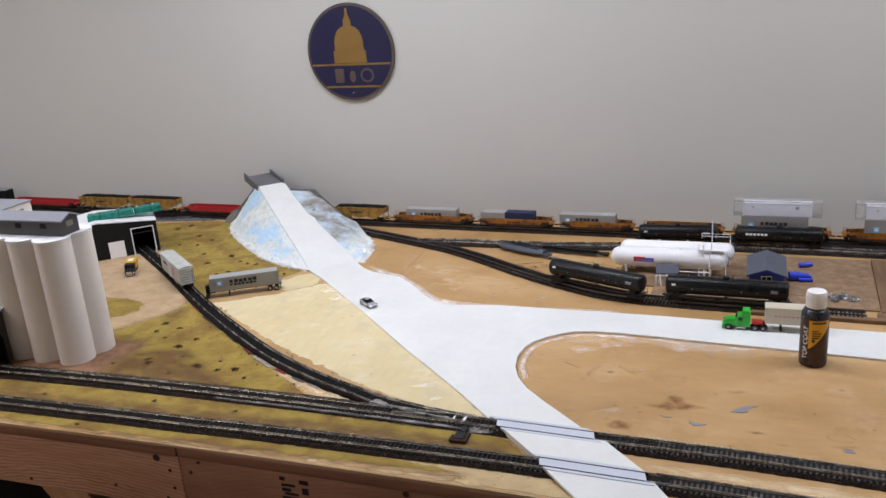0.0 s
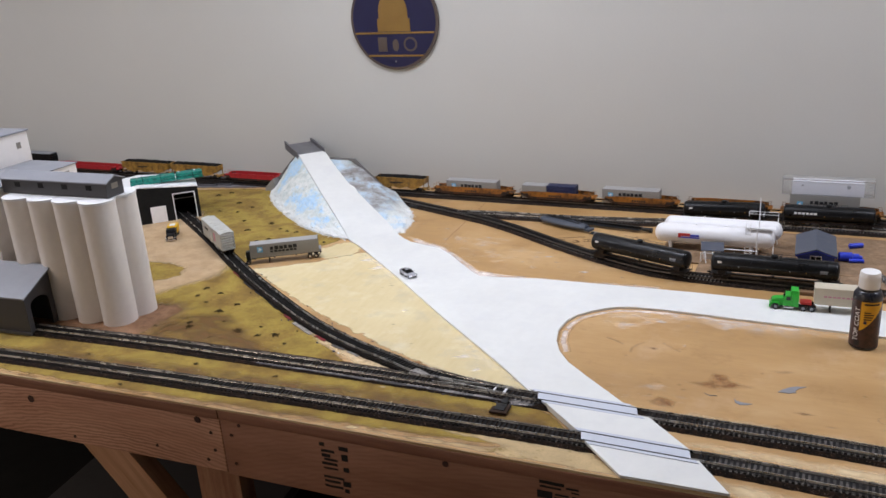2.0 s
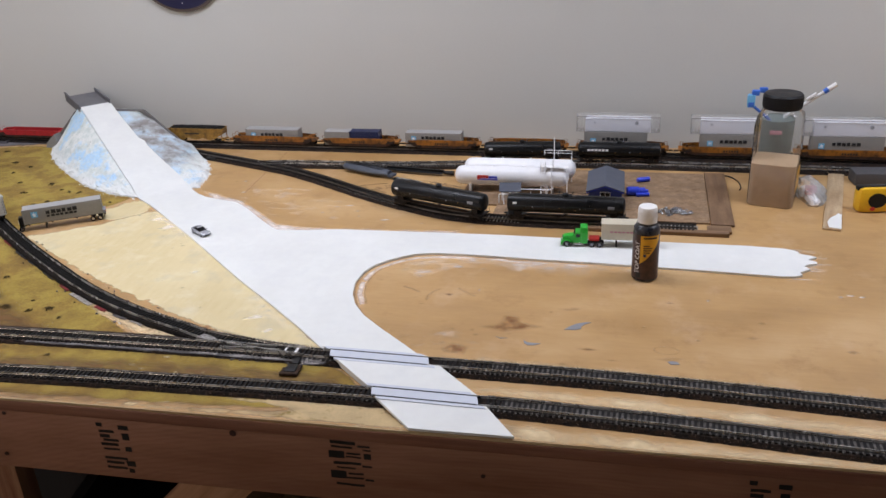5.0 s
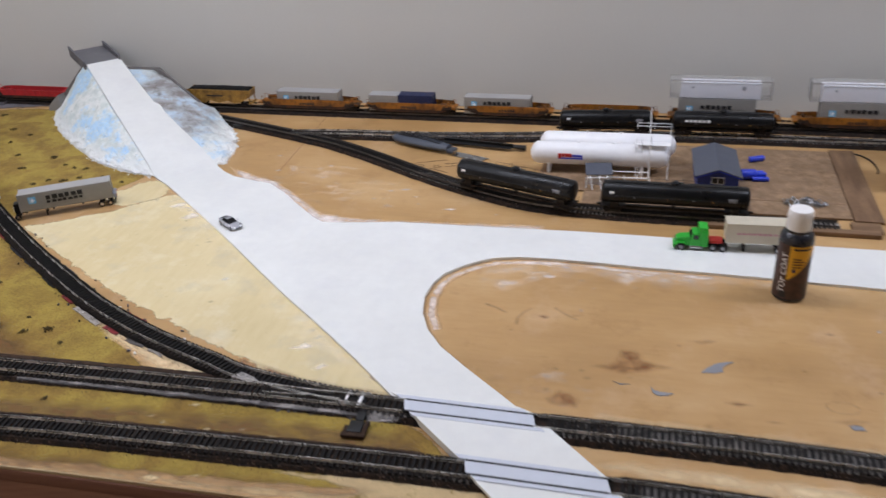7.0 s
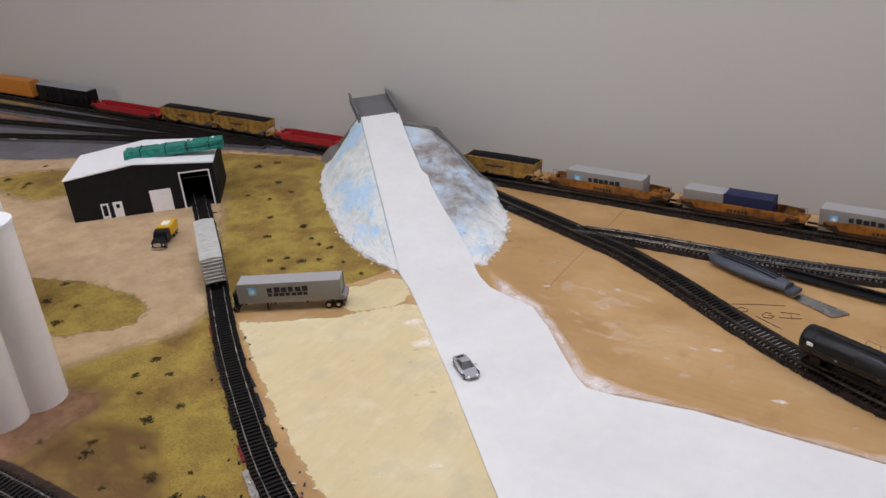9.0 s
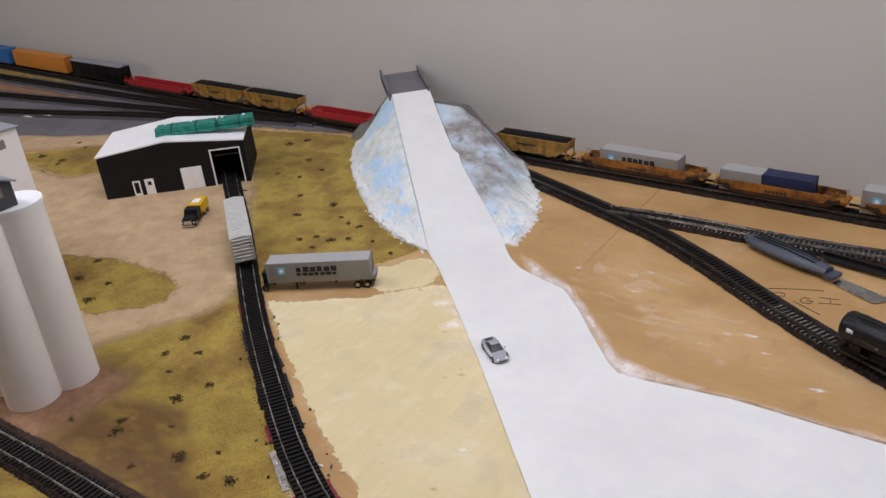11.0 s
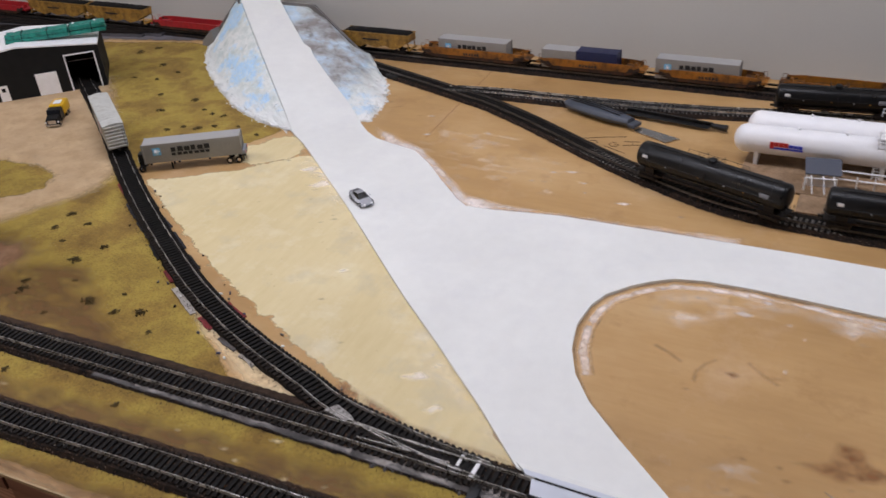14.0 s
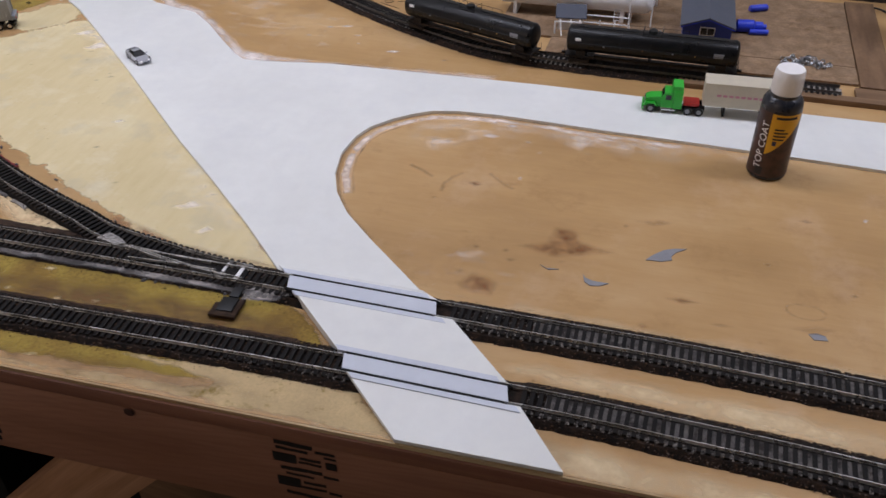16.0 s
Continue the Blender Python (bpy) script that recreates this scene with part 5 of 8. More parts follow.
def container(m, L, wall, top, logo="", lift=0.0, label="", name="shipping_container", H=0.030, tall=False):
    c = thing(name, m, label, "container", "containers on the train")
    h, w, H = L / 2, 0.0148, H
    bm = box(B(), -h, h, -w, w, 0, H - 0.0004, 0.0004)
    part("box", bm, wall, c)
    n = int(L / 0.0042)
    for s in (-1, 1):
        bm = B()
        for k in range(n):
            x = -h + 0.004 + k * (L - 0.008) / (n - 1)
            box(bm, x - 0.0009, x + 0.0009, s * w - 0.0003, s * w + 0.0003, 0.002, H - 0.002)
        part("corrugated_side", bm, wall, c)["kind"] = "stuff"
    bm = box(B(), -h, h, -w, w, H - 0.0003, H + 0.0006)
    for k in range(n):
        x = -h + 0.004 + k * (L - 0.008) / (n - 1)
        box(bm, x - 0.0009, x + 0.0009, -w + 0.001, w - 0.001, H + 0.0006, H + 0.0009)
    part("roof", bm, top, c, "pale ribbed roof")
    for sx in (-1, 1):
        for sy in (-1, 1):
            part("corner_post", box(B(), sx * h - 0.0012, sx * h + 0.0012, sy * w - 0.0012, sy * w + 0.0012, -0.0002, H + 0.001), wall, c)
    if logo:
        y = -w - 0.0011
        bm = box(B(), -h * 0.80, -h * 0.80 + 0.013, y, y + 0.0005, H * 0.42, H * 0.42 + 0.013)
        part("emblem_panel", bm, M["sky"], c, "sky blue square emblem")
        bm = B()
        for q in range(4):
            a = q * math.pi / 4
            p0 = (-h * 0.80 + 0.0065 + 0.005 * math.cos(a), y - 0.0002, H * 0.42 + 0.0065 + 0.005 * math.sin(a))
            p1 = (-h * 0.80 + 0.0065 - 0.005 * math.cos(a), y - 0.0002, H * 0.42 + 0.0065 - 0.005 * math.sin(a))
            cyl(bm, p0, p1, 0.0005, n=4)
        part("emblem_star", bm, M["white"], c, "white star shape")
        rows = ((6, H * 0.54, 0.0085, 0.0108), (7, H * 0.34, 0.0050, 0.0092)) if logo == "two" else ((6, H * 0.58, 0.0080, 0.0105),)
        for count, z, hh, wd in rows:
            bm = B()
            for k in range(count):
                x = -h * 0.42 + k * wd
                box(bm, x, x + wd * (0.80 if k % 3 else 0.66), y, y + 0.0005, z, z + hh * (1.0 if k % 2 else 0.88))
            part("marking", bm, M["ink"], c, "row of plain dark bars")["kind"] = "stuff"
    return c


def well_car(m, L, paint, label, group, marks=True):
    car = thing("well_car", m, label, "well car", group)
    h, w = L / 2, 0.0175
    a = h - 0.040
    for s in (-1, 1):
        prof = [(-h + 0.012, 0.0150), (-a, 0.0120), (a, 0.0120), (h - 0.012, 0.0150), (h - 0.012, 0.024), (a - 0.004, 0.0262), (-a + 0.004, 0.0262), (-h + 0.012, 0.024)]
        y = s * w
        part("side_sill", prism(B(), prof, y - 0.0012, y + 0.0012, "y"), paint, car)
        lower = [(-h + 0.016, 0.0125), (-a, 0.0050), (a, 0.0050), (h - 0.016, 0.0125), (a, 0.0119), (-a, 0.0119)]
        part("lower_sill", prism(B(), lower, y - 0.0010, y + 0.0010, "y"), M["lowsill"], car, "grimy dark lower sill")
        for e in (-1, 1):
            soot = [(e * (h - 0.0115), 0.0148), (e * (h - 0.036), 0.0122), (e * (h - 0.030), 0.0205), (e * (h - 0.021), 0.0190), (e * (h - 0.0115), 0.0225)]
            part("sill_end", prism(B(), soot, y - 0.0015, y + 0.0015, "y"), M["soot"], car, "sooty dark sill end")
        bm = B()
        for k in range(8):
            x = -a + 0.01 + k * (2 * a - 0.02) / 7
            box(bm, x - 0.001, x + 0.001, y + s * 0.0012 - 0.0006, y + s * 0.0012 + 0.0006, 0.0122, 0.0252)
        part("sill_ribs", bm, paint, car)["kind"] = "stuff"
    part("well_floor", box(B(), -a, a, -w + 0.0014, w - 0.0014, 0.0045, 0.0062), M["weather"], car, "grimy well floor")
    for s in (-1, 1):
        bm = prism(B(), [(s * (h - 0.002), 0.0135), (s * (a - 0.002), 0.0135), (s * (a - 0.002), 0.019), (s * (h - 0.002), 0.017)], -w + 0.0014, w - 0.0014, "y")
        part("end_platform", bm, paint, car)
        bm = B()
        for sy in (-0.010, 0.010):
            wire(bm, [(s * (h - 0.006), sy, 0.017), (s * (h - 0.006), sy, 0.029), (s * (h - 0.014), sy, 0.029), (s * (h - 0.014), sy, 0.017)], 0.0005, 5)
        box(bm, s * (h - 0.022) - 0.002, s * (h - 0.022) + 0.002, -0.004, 0.004, 0.017, 0.026)
        part("end_railing", bm, paint, car, "thin handrail and brake gear")
        bogie(car, s * (h - 0.022))
        coupler(car, s * (h - 0.002), s)
    if marks:
        bm = B()
        for k in range(6):
            box(bm, -0.018 + k * 0.006, -0.0145 + k * 0.006, -w - 0.0019, -w - 0.0013, 0.014, 0.019)
        part("reporting_mark", bm, M["ink"], car, "dark lettering bars")
    return car


def boxcar(m, L, paint, label, top=None, H=0.050, name="boxcar", group="boxcars"):
    car = thing(name, m, label, "boxcar", group)
    h, w = L / 2, 0.0165
    part("body", box(B(), -h, h, -w, w, 0.011, H, 0.0005), paint, car)
    bm = prism(B(), [(-w - 0.001, H - 0.0003), (-w - 0.001, H + 0.0008), (0, H + 0.0035), (w + 0.001, H + 0.0008), (w + 0.001, H - 0.0003)], -h - 0.0006, h + 0.0006, "x")
    n = 14
    for k in range(n):
        x = -h + 0.006 + k * (L - 0.012) / (n - 1)
        prism(bm, [(-w - 0.0008, H + 0.0008), (-w - 0.0008, H + 0.0011), (0, H + 0.0038), (w + 0.0008, H + 0.0011), (w + 0.0008, H + 0.0008), (0, H + 0.0035)], x - 0.0006, x + 0.0006, "x")
    part("roof", bm, top or paint, car, "low ribbed roof")
    for s in (-1, 1):
        bm = B()
        for k in range(7):
            z = 0.014 + k * (H - 0.017) / 6
            prism(bm, [(s * h, z - 0.0017), (s * (h + 0.0018), z - 0.0004), (s * (h + 0.0018), z + 0.0004), (s * h, z + 0.0017)], -w + 0.001, w - 0.001, "y")
        part("ribbed_end", bm, paint, car, "horizontally ribbed end")
        for sy in (-1, 1):
            for k in range(12):
                x = -h + 0.005 + k * (L - 0.01) / 11
                if abs(x) > 0.017 and s > 0:
                    part("side_post", box(B(), x - 0.0007, x + 0.0007, sy * w - 0.0006, sy * w + 0.0006, 0.013, H - 0.001), paint, car)
            if s > 0:
                part("sliding_door", box(B(), -0.015, 0.015, sy * w - 0.0012, sy * w + 0.0012, 0.012, H - 0.002, 0.0003), paint, car, "sliding side door")
        bm = B()
        wire(bm, [(s * (h + 0.001), w - 0.004, 0.014), (s * (h + 0.001), w - 0.004, 0.045)], 0.0004, 4)
        wire(bm, [(s * (h + 0.001), w - 0.001, 0.014), (s * (h + 0.001), w - 0.001, 0.045)], 0.0004, 4)
        part("ladder", bm, M["wheel"], car)
        bogie(car, s * (h - 0.024))
        coupler(car, s * h, s)
    part("underframe", box(B(), -h + 0.004, h - 0.004, -0.008, 0.008, 0.0075, 0.0112), M["wheel"], car)
    return car


def tank_car(m, L=0.190, R=0.0175, zc=0.0298, mark=True, label="black tank car with top dome and walkway"):
    car = thing("tank_car", m, label, "tank car", "black tank cars")
    h = L / 2
    prof = [(0.001, -h), (R * 0.6, -h + 0.0008), (R * 0.88, -h + 0.0024), (R * 0.97, -h + 0.0042), (R, -h + 0.0065), (R, h - 0.0065), (R * 0.97, h - 0.0042), (R * 0.88, h - 0.0024), (R * 0.6, h - 0.0008), (0.001, h)]
    part("tank", lathe(B(), prof, 36, "x", (0, 0, zc)), M["weather"], car)
    for x in (-h + 0.02, -h * 0.35, h * 0.35, h - 0.02):
        part("tank_band", lathe(B(), [(R + 0.0004, x - 0.001), (R + 0.0006, x), (R + 0.0004, x + 0.001)], 36, "x", (0, 0, zc)), M["black"], car)
    part("dome", lathe(B(), [(0.0062, zc + R - 0.002), (0.0062, zc + R + 0.0035), (0.004, zc + R + 0.005)], 18), M["black"], car)
    bm = box(B(), -0.013, 0.013, -0.010, 0.010, zc + R - 0.003, zc + R - 0.0018)
    for sx in (-0.013, 0.013):
        wire(bm, [(sx, -0.010, zc + R - 0.002), (sx, -0.010, zc + R + 0.006), (sx, 0.010, zc + R + 0.006), (sx, 0.010, zc + R - 0.002)], 0.0004, 4)
    wire(bm, [(-0.013, -0.010, zc + R + 0.006), (0.013, -0.010, zc + R + 0.006)], 0.0004, 4)
    part("platform_railing", bm, M["black"], car, "thin black platform railing")
    bm = B()
    for s in (-1, 1):
        y = s * (R + 0.0015)
        wire(bm, [(-h + 0.012, y, zc + 0.001), (h - 0.012, y, zc + 0.001)], 0.00035, 4)
    part("grab_rail", bm, M["black"], car)
    bm = box(B(), -0.0005, 0.0005, -R - 0.002, -R - 0.0013, 0.010, zc + R * 0.5)
    part("side_ladder", bm, M["black"], car)
    for s in (-1, 1):
        bm = box(B(), s * (h - 0.022) - 0.016, s * (h - 0.022) + 0.018, -0.012, 0.012, 0.0085, 0.0112)
        box(bm, s * (h - 0.022) - 0.007, s * (h - 0.022) + 0.007, -0.011, 0.011, 0.0112, zc - R * 0.6)
        part("end_saddle", bm, M["wheel"], car)
        bogie(car, s * (h - 0.020))
        coupler(car, s * (h - 0.003), s)
    for sx in (-1, 1):
        part("walkway", box(B(), sx * h * 0.52 - h * 0.34, sx * h * 0.52 + h * 0.34, -0.0042, 0.0042, zc + R - 0.0006, zc + R + 0.0004), M["black"], car, "narrow top walkway")
    for k, x in enumerate((-h * 0.55, -h * 0.1, h * 0.25, h * 0.5)):
        part("small_mark", box(B(), x, x + 0.0022, -R - 0.0004, -R + 0.002, zc - 0.003, zc - 0.0012), M["hopper"] if k % 2 else M["greyroof"], car)
    part("center_sill", box(B(), -h + 0.03, h - 0.03, -0.0035, 0.0035, 0.0080, 0.0105), M["wheel"], car)
    for s in (-1, 1):
        if s > 0:
            bm = B()
            y, z = R * 0.74, zc + R * 0.67
            wire(bm, [(-h * 0.42, y, z), (-h * 0.40, y, z + 0.0070), (h * 0.40, y, z + 0.0070), (h * 0.42, y, z)], 0.00032, 4)
            for k in range(3):
                wire(bm, [((k - 1) * h * 0.26, y, z), ((k - 1) * h * 0.26, y, z + 0.0070)], 0.0003, 4)
            part("side_handrail", bm, M["black"], car, "thin black wire handrail")
        e = s * (h + 0.0012)
        bm = B()
        wire(bm, [(e, -0.0125, 0.010), (e, -0.0125, 0.021), (e, 0.0125, 0.021), (e, 0.0125, 0.010)], 0.00035, 4)
        for sy in (-1, 1):
            for k in range(3):
                wire(bm, [(e - s * 0.001, sy * 0.0125, 0.004 + k * 0.004), (e - s * 0.008, sy * 0.0125, 0.004 + k * 0.004)], 0.0003, 4)
            wire(bm, [(e - s * 0.001, sy * 0.0125, 0.003), (e - s * 0.001, sy * 0.0125, 0.015)], 0.0003, 4)
            wire(bm, [(e - s * 0.008, sy * 0.0125, 0.003), (e - s * 0.008, sy * 0.0125, 0.015)], 0.0003, 4)
        part("end_ladder", bm, M["black"], car, "thin black end rail and steps")
        part("end_platform", box(B(), e - s * 0.005 - 0.004, e - s * 0.005 + 0.004, -0.0140, 0.0140, 0.0113, 0.0121), M["wheel"], car)
    # highlight along the running board, coloured in as a brown strip
    part("running_board", box(B(), -h + 0.034, h - 0.040, -R * 0.86, -R * 0.80, 0.0125, 0.0135), M["shoulder"], car, "brown strip painted as a running board highlight")
    part("brake_cylinder", cyl(B(), (-0.022, -0.005, 0.0095), (-0.010, -0.005, 0.0095), 0.0028, n=12), M["wheel"], car)
    part("brake_rod", wire(B(), [(-h + 0.035, -0.006, 0.0085), (h - 0.035, -0.006, 0.0085)], 0.0005, 4), M["wheel"], car)
    part("manway_valve", cyl(B(), (0.009, 0.0, zc + R - 0.001), (0.009, 0.0, zc + R + 0.0038), 0.0016, n=10), M["chrome"], car)
    part("outlet_valve", cyl(B(), (0, 0, 0.008), (0, 0, 0.013), 0.003, n=12), M["wheel"], car)
    if mark:
        bm = B()
        for k in range(mark):
            x = -h + 0.024 + k * 0.0085
            box(bm, x, x + 0.0065, -R - 0.0004, -R + 0.0012, zc + 0.001, zc + 0.0055)
        part("lettering", bm, M["white"], car, "row of white block shapes")
    else:
        part("placard", box(B(), -h + 0.014, -h + 0.022, -R - 0.0002, -R + 0.003, zc + 0.003, zc + 0.007), M["white"], car, "small white placard")
        part("data_panel", box(B(), h - 0.034, h - 0.020, -R - 0.0002, -R + 0.003, zc - 0.001, zc + 0.005), M["greyroof"], car, "small grey data lettering")
    return car


def on_line(pts, x, z=RAIL_TOP, flip=False):
    """A pose on a track's centre line at the given x, heading along it."""
    line = spline(pts, 0.004)
    k = min(range(len(line)), key=lambda q: abs(line[q].x - x))
    d = heading(line, k)
    a = math.degrees(math.atan2(d.y, d.x))
    if d.x < 0:
        a += 180
    return pose(line[k].x, line[k].y, z, 0, 0, a + (180 if flip else 0))


random.seed(7)
RT = RAIL_TOP
# along the wall, from the far end to the near end
boxcar(pose(-2.83, MAIN_Y, RT), 0.30, M["blue_car"], "blue long boxcar on the back main track", H=0.058)
boxcar(pose(-2.48, MAIN_Y, RT), 0.325, M["orange"], "orange long boxcar on the back main track", H=0.058)
boxcar(pose(-2.145, MAIN_Y, RT), 0.27, M["weather"], "black weathered boxcar on the back main track", M["greyroof"], H=0.056)
well_car(pose(-1.85, MAIN_Y, RT), 0.318, M["red"], "empty red well car", "well cars", marks=False)
hopper_car(pose(-1.57, MAIN_Y, RT), 0.205)
hopper_car(pose(-1.362, MAIN_Y, RT), 0.190)
well_car(pose(-1.13, MAIN_Y, RT), 0.236, M["red"], "empty bright red well car", "well cars", marks=False)
hopper_car(pose(-0.602, MAIN_Y, RT), 0.162, 0.82)
for x0, x1, lab in ((-0.505, -0.243, "dirty yellow well car with one grey container"), (-0.243, -0.012, "dirty yellow well car with grey and navy containers"), (-0.010, 0.205, "dirty yellow well car with one grey container"),
                    (0.207, 0.428, "empty dirty yellow well car"), (0.430, 0.672, "dirty yellow well car with stacked containers"), (0.678, 0.938, "dirty yellow well car with stacked containers"), (0.942, 1.20, "dirty yellow well car with stacked containers")):
    well_car(pose((x0 + x1) / 2, MAIN_Y, RT), x1 - x0 - 0.012, M["yellow"], lab, "well cars")
WZ = RT + 0.0064
grey_lab = "grey shipping container with sky blue emblem panel"
container(pose(-0.374, MAIN_Y, WZ), 0.149, M["box_grey"], M["box_top"], "two", label=grey_lab, H=0.037)
container(pose(-0.188, MAIN_Y, WZ), 0.068, M["box_grey"], M["box_top"], "", label="short plain grey shipping container", H=0.035)
container(pose(-0.1135, MAIN_Y, WZ), 0.078, M["navy"], M["navy"], "", label="short navy blue shipping container", H=0.0362)
container(pose(0.0740, MAIN_Y, WZ), 0.146, M["box_grey"], M["box_top"], "one", label=grey_lab, H=0.037)
for x0, x1, t0, t1 in ((0.460, 0.610, 0.440, 0.640), (0.736, 0.890, 0.712, 0.915), (0.985, 1.14, 0.965, 1.165)):
    container(pose((x0 + x1) / 2, MAIN_Y, WZ), x1 - x0, M["box_grey"], M["box_top"], "one", label=grey_lab, H=0.0505)
    c = container(pose((t0 + t1) / 2, MAIN_Y, WZ + 0.0522), t1 - t0 - 0.046, M["frost"], M["frost"], "", label="white container in a clear display case", H=0.031)
    h = (t1 - t0) / 2
    case = part("clear_case", box(B(), -h, h, -0.0170, 0.0170, -0.0006, 0.0385, 0.0006), M["shell"], c, "clear plastic case")
    case.visible_shadow = False
    for sx in (-1, 1):
        part("case_end", box(B(), sx * (h - 0.001), sx * (h - 0.0002), -0.0165, 0.0165, 0.0, 0.038), M["bag"], c, "hazy clear end wall")
    # bright highlight of the case's top edge, put in as a milky strip
    part("case_rim", box(B(), -h + 0.001, h - 0.001, -0.0176, -0.0171, 0.0355, 0.0382), M["bag"], c, "milky clear strip painted as the rim highlight")
    for dx in (-0.055, 0.045):
        part("round_sticker", cyl(B(), (dx, -0.0154, 0.022), (dx, -0.0158, 0.022), 0.0046 if dx > 0 else 0.0026, n=16), M["greyroof"], c, "small round grey sticker")

# rear sidings
tank_car(on_line(E_PTS, 0.314, RT), 0.188, mark=0, label="black tank car on the rear siding")
tank_car(on_line(E_PTS, 0.548, RT), 0.196, mark=6, label="black tank car with white lettering blocks")
tank_car(on_line(D_PTS, 0.186, RT), 0.230, 0.0188, 0.0345, mark=0, label="black tank car on the curved siding")
tank_car(on_line(D_PTS, 0.456, RT), 0.238, 0.0188, 0.0340, mark=0, label="long black tank car on the curved siding")

# grey boxcar at the shed
spur_dir = math.degrees(math.atan2(2.505 - 2.188, -1.17 + 0.73))
bx = boxcar(pose(-0.835, 2.264, RT, 0, 0, spur_dir + 180), 0.172, M["grey_car"], "weathered grey boxcar on the spur track", H=0.053)
for s in (-1, 1):
    part("red_mark", box(B(), 0.020, 0.034, s * 0.0171 - 0.0003, s * 0.0171 + 0.0003, 0.022, 0.042), M["pink"], bx, "faded red square mark")
    part("dark_mark", box(B(), -0.060, -0.030, s * 0.0171 - 0.0003, s * 0.0171 + 0.0003, 0.034, 0.040), M["ink"], bx, "dark lettering bar")

# ---- grain silos ----
S0, U, V = Vector((-0.755, 1.841)), Vector((-0.9987, -0.050)), Vector((0.002, 0.054))
elev = thing("grain_elevator", pose(S0.x, S0.y, 0.0018), "white grain elevator with eight round silos", "grain elevator")
SR, SH, PITCH_S = 0.0340, 0.2530, 0.0662
for j in range(2):
    for i in range(4):
        c = U * (PITCH_S * i) + V * j
        bm = lathe(B(), [(SR, 0.0), (SR, SH)], 40, "z", (c.x, c.y, 0))
        part("silo", bm, M["silo"], elev)
        bm = lathe(B(), [(SR + 0.0012, SH + 0.0002), (SR + 0.0012, SH + 0.005)], 40, "z", (c.x, c.y, 0))
        part("silo_cap", bm, M["roofw"], elev, "white cap slab")
turn_u = math.degrees(math.atan2(U.y, U.x)) + 180
MU = pose(0, 0, 0, 0, 0, turn_u)
GL = 0.005
gallery = part("gallery", prism(B(), [(0.006, SH + 0.0055), (0.052, SH + 0.0055), (0.052, SH + GL + 0.031), (0.029, SH + GL + 0.041), (0.006, SH + GL + 0.031)], -0.25, 0.024, "x"), M["darkgrey"], elev, "grey roof gallery with small windows", MU)
part("gallery_roof", prism(B(), [(0.002, SH + GL + 0.0295), (0.029, SH + GL + 0.0412), (0.056, SH + GL + 0.0295), (0.056, SH + GL + 0.032), (0.029, SH + GL + 0.044), (0.002, SH + GL + 0.032)], -0.255, 0.030, "x"), M["greyroof"], gallery, "light grey gable roof")
for k in range(4):
    x = -0.02 - k * 0.062
    part("gallery_window", box(B(), x - 0.007, x + 0.007, 0.0052, 0.0062, SH + GL + 0.015, SH + GL + 0.025), M["hole"], gallery)
part("gallery_window", box(B(), 0.0235, 0.0246, 0.020, 0.038, SH + GL + 0.016, SH + GL + 0.027), M["window"], gallery)
head = part("headhouse", box(B(), -0.42, -0.256, -0.030, 0.215, 0, 0.268, 0.001), M["silo"], elev, "white headhouse block with small windows", MU)
tower = part("tower", box(B(), -0.52, -0.395, 0.02, 0.225, 0.2685, 0.338, 0.001), M["silo"], elev, "white tower block", MU)
part("tower_roof", box(B(), -0.524, -0.391, 0.016, 0.229, 0.3385, 0.342, 0.001), M["greyroof"], tower)
part("headhouse_roof", box(B(), -0.394, -0.253, -0.033, 0.218, 0.2682, 0.2705, 0.0008), M["greyroof"], head)
for y, z in ((0.185, 0.250), (0.10, 0.250)):
    part("small_window", box(B(), -0.2562, -0.2552, y - 0.006, y + 0.006, z - 0.007, z + 0.007), M["window"], head)
for x, z in ((-0.29, 0.10), (-0.30, 0.15), (-0.36, 0.10), (-0.36, 0.19)):
    part("small_window", box(B(), x - 0.006, x + 0.006, -0.0312, -0.0302, z - 0.007, z + 0.007), M["window"], head)
for y, z in ((0.195, 0.310), (0.10, 0.310)):
    part("small_window", box(B(), -0.3952, -0.3942, y - 0.006, y + 0.006, z - 0.007, z + 0.007), M["window"], tower)
part("vent", cyl(B(), (-0.46, 0.12, 0.342), (-0.46, 0.12, 0.357), 0.005, 0.003, 12), M["darkgrey"], tower)

# track shed beside the silos
shed = thing("track_shed", pose(-0.884, 1.764, 0.0, 0, 0, 4.5), "dark grey lean-to shed over the track", "shed")
bm = box(B(), -0.30, 0.0, -0.036, -0.032, 0.0036, 0.080)
part("front_wall", bm, M["darkgrey"], shed)
part("back_wall", box(B(), -0.30, 0.0, 0.036, 0.040, 0.0036, 0.118), M["darkgrey"], shed)
arch = [(-0.0318, 0.0), (-0.024, 0.0), (-0.024, 0.058)] + [(0.024 * -math.cos(t * math.pi / 8), 0.058 + 0.014 * math.sin(t * math.pi / 8)) for t in range(1, 8)] + [(0.024, 0.058), (0.024, 0.0), (0.0358, 0.0), (0.0358, 0.114), (-0.0318, 0.080)]
part("end_wall", prism(B(), arch, -0.004, 0.0, "x"), M["darkgrey"], shed, "end wall with arched track opening")
part("shed_roof", prism(B(), [(-0.042, 0.0795), (0.044, 0.1205), (0.044, 0.1235), (-0.042, 0.0825)], -0.305, 0.006, "x"), M["greyroof"], shed, "light grey sloping roof")
part("sill_strip", box(B(), -0.30, 0.004, -0.042, -0.0365, 0.0024, 0.008), M["darkgrey"], shed)

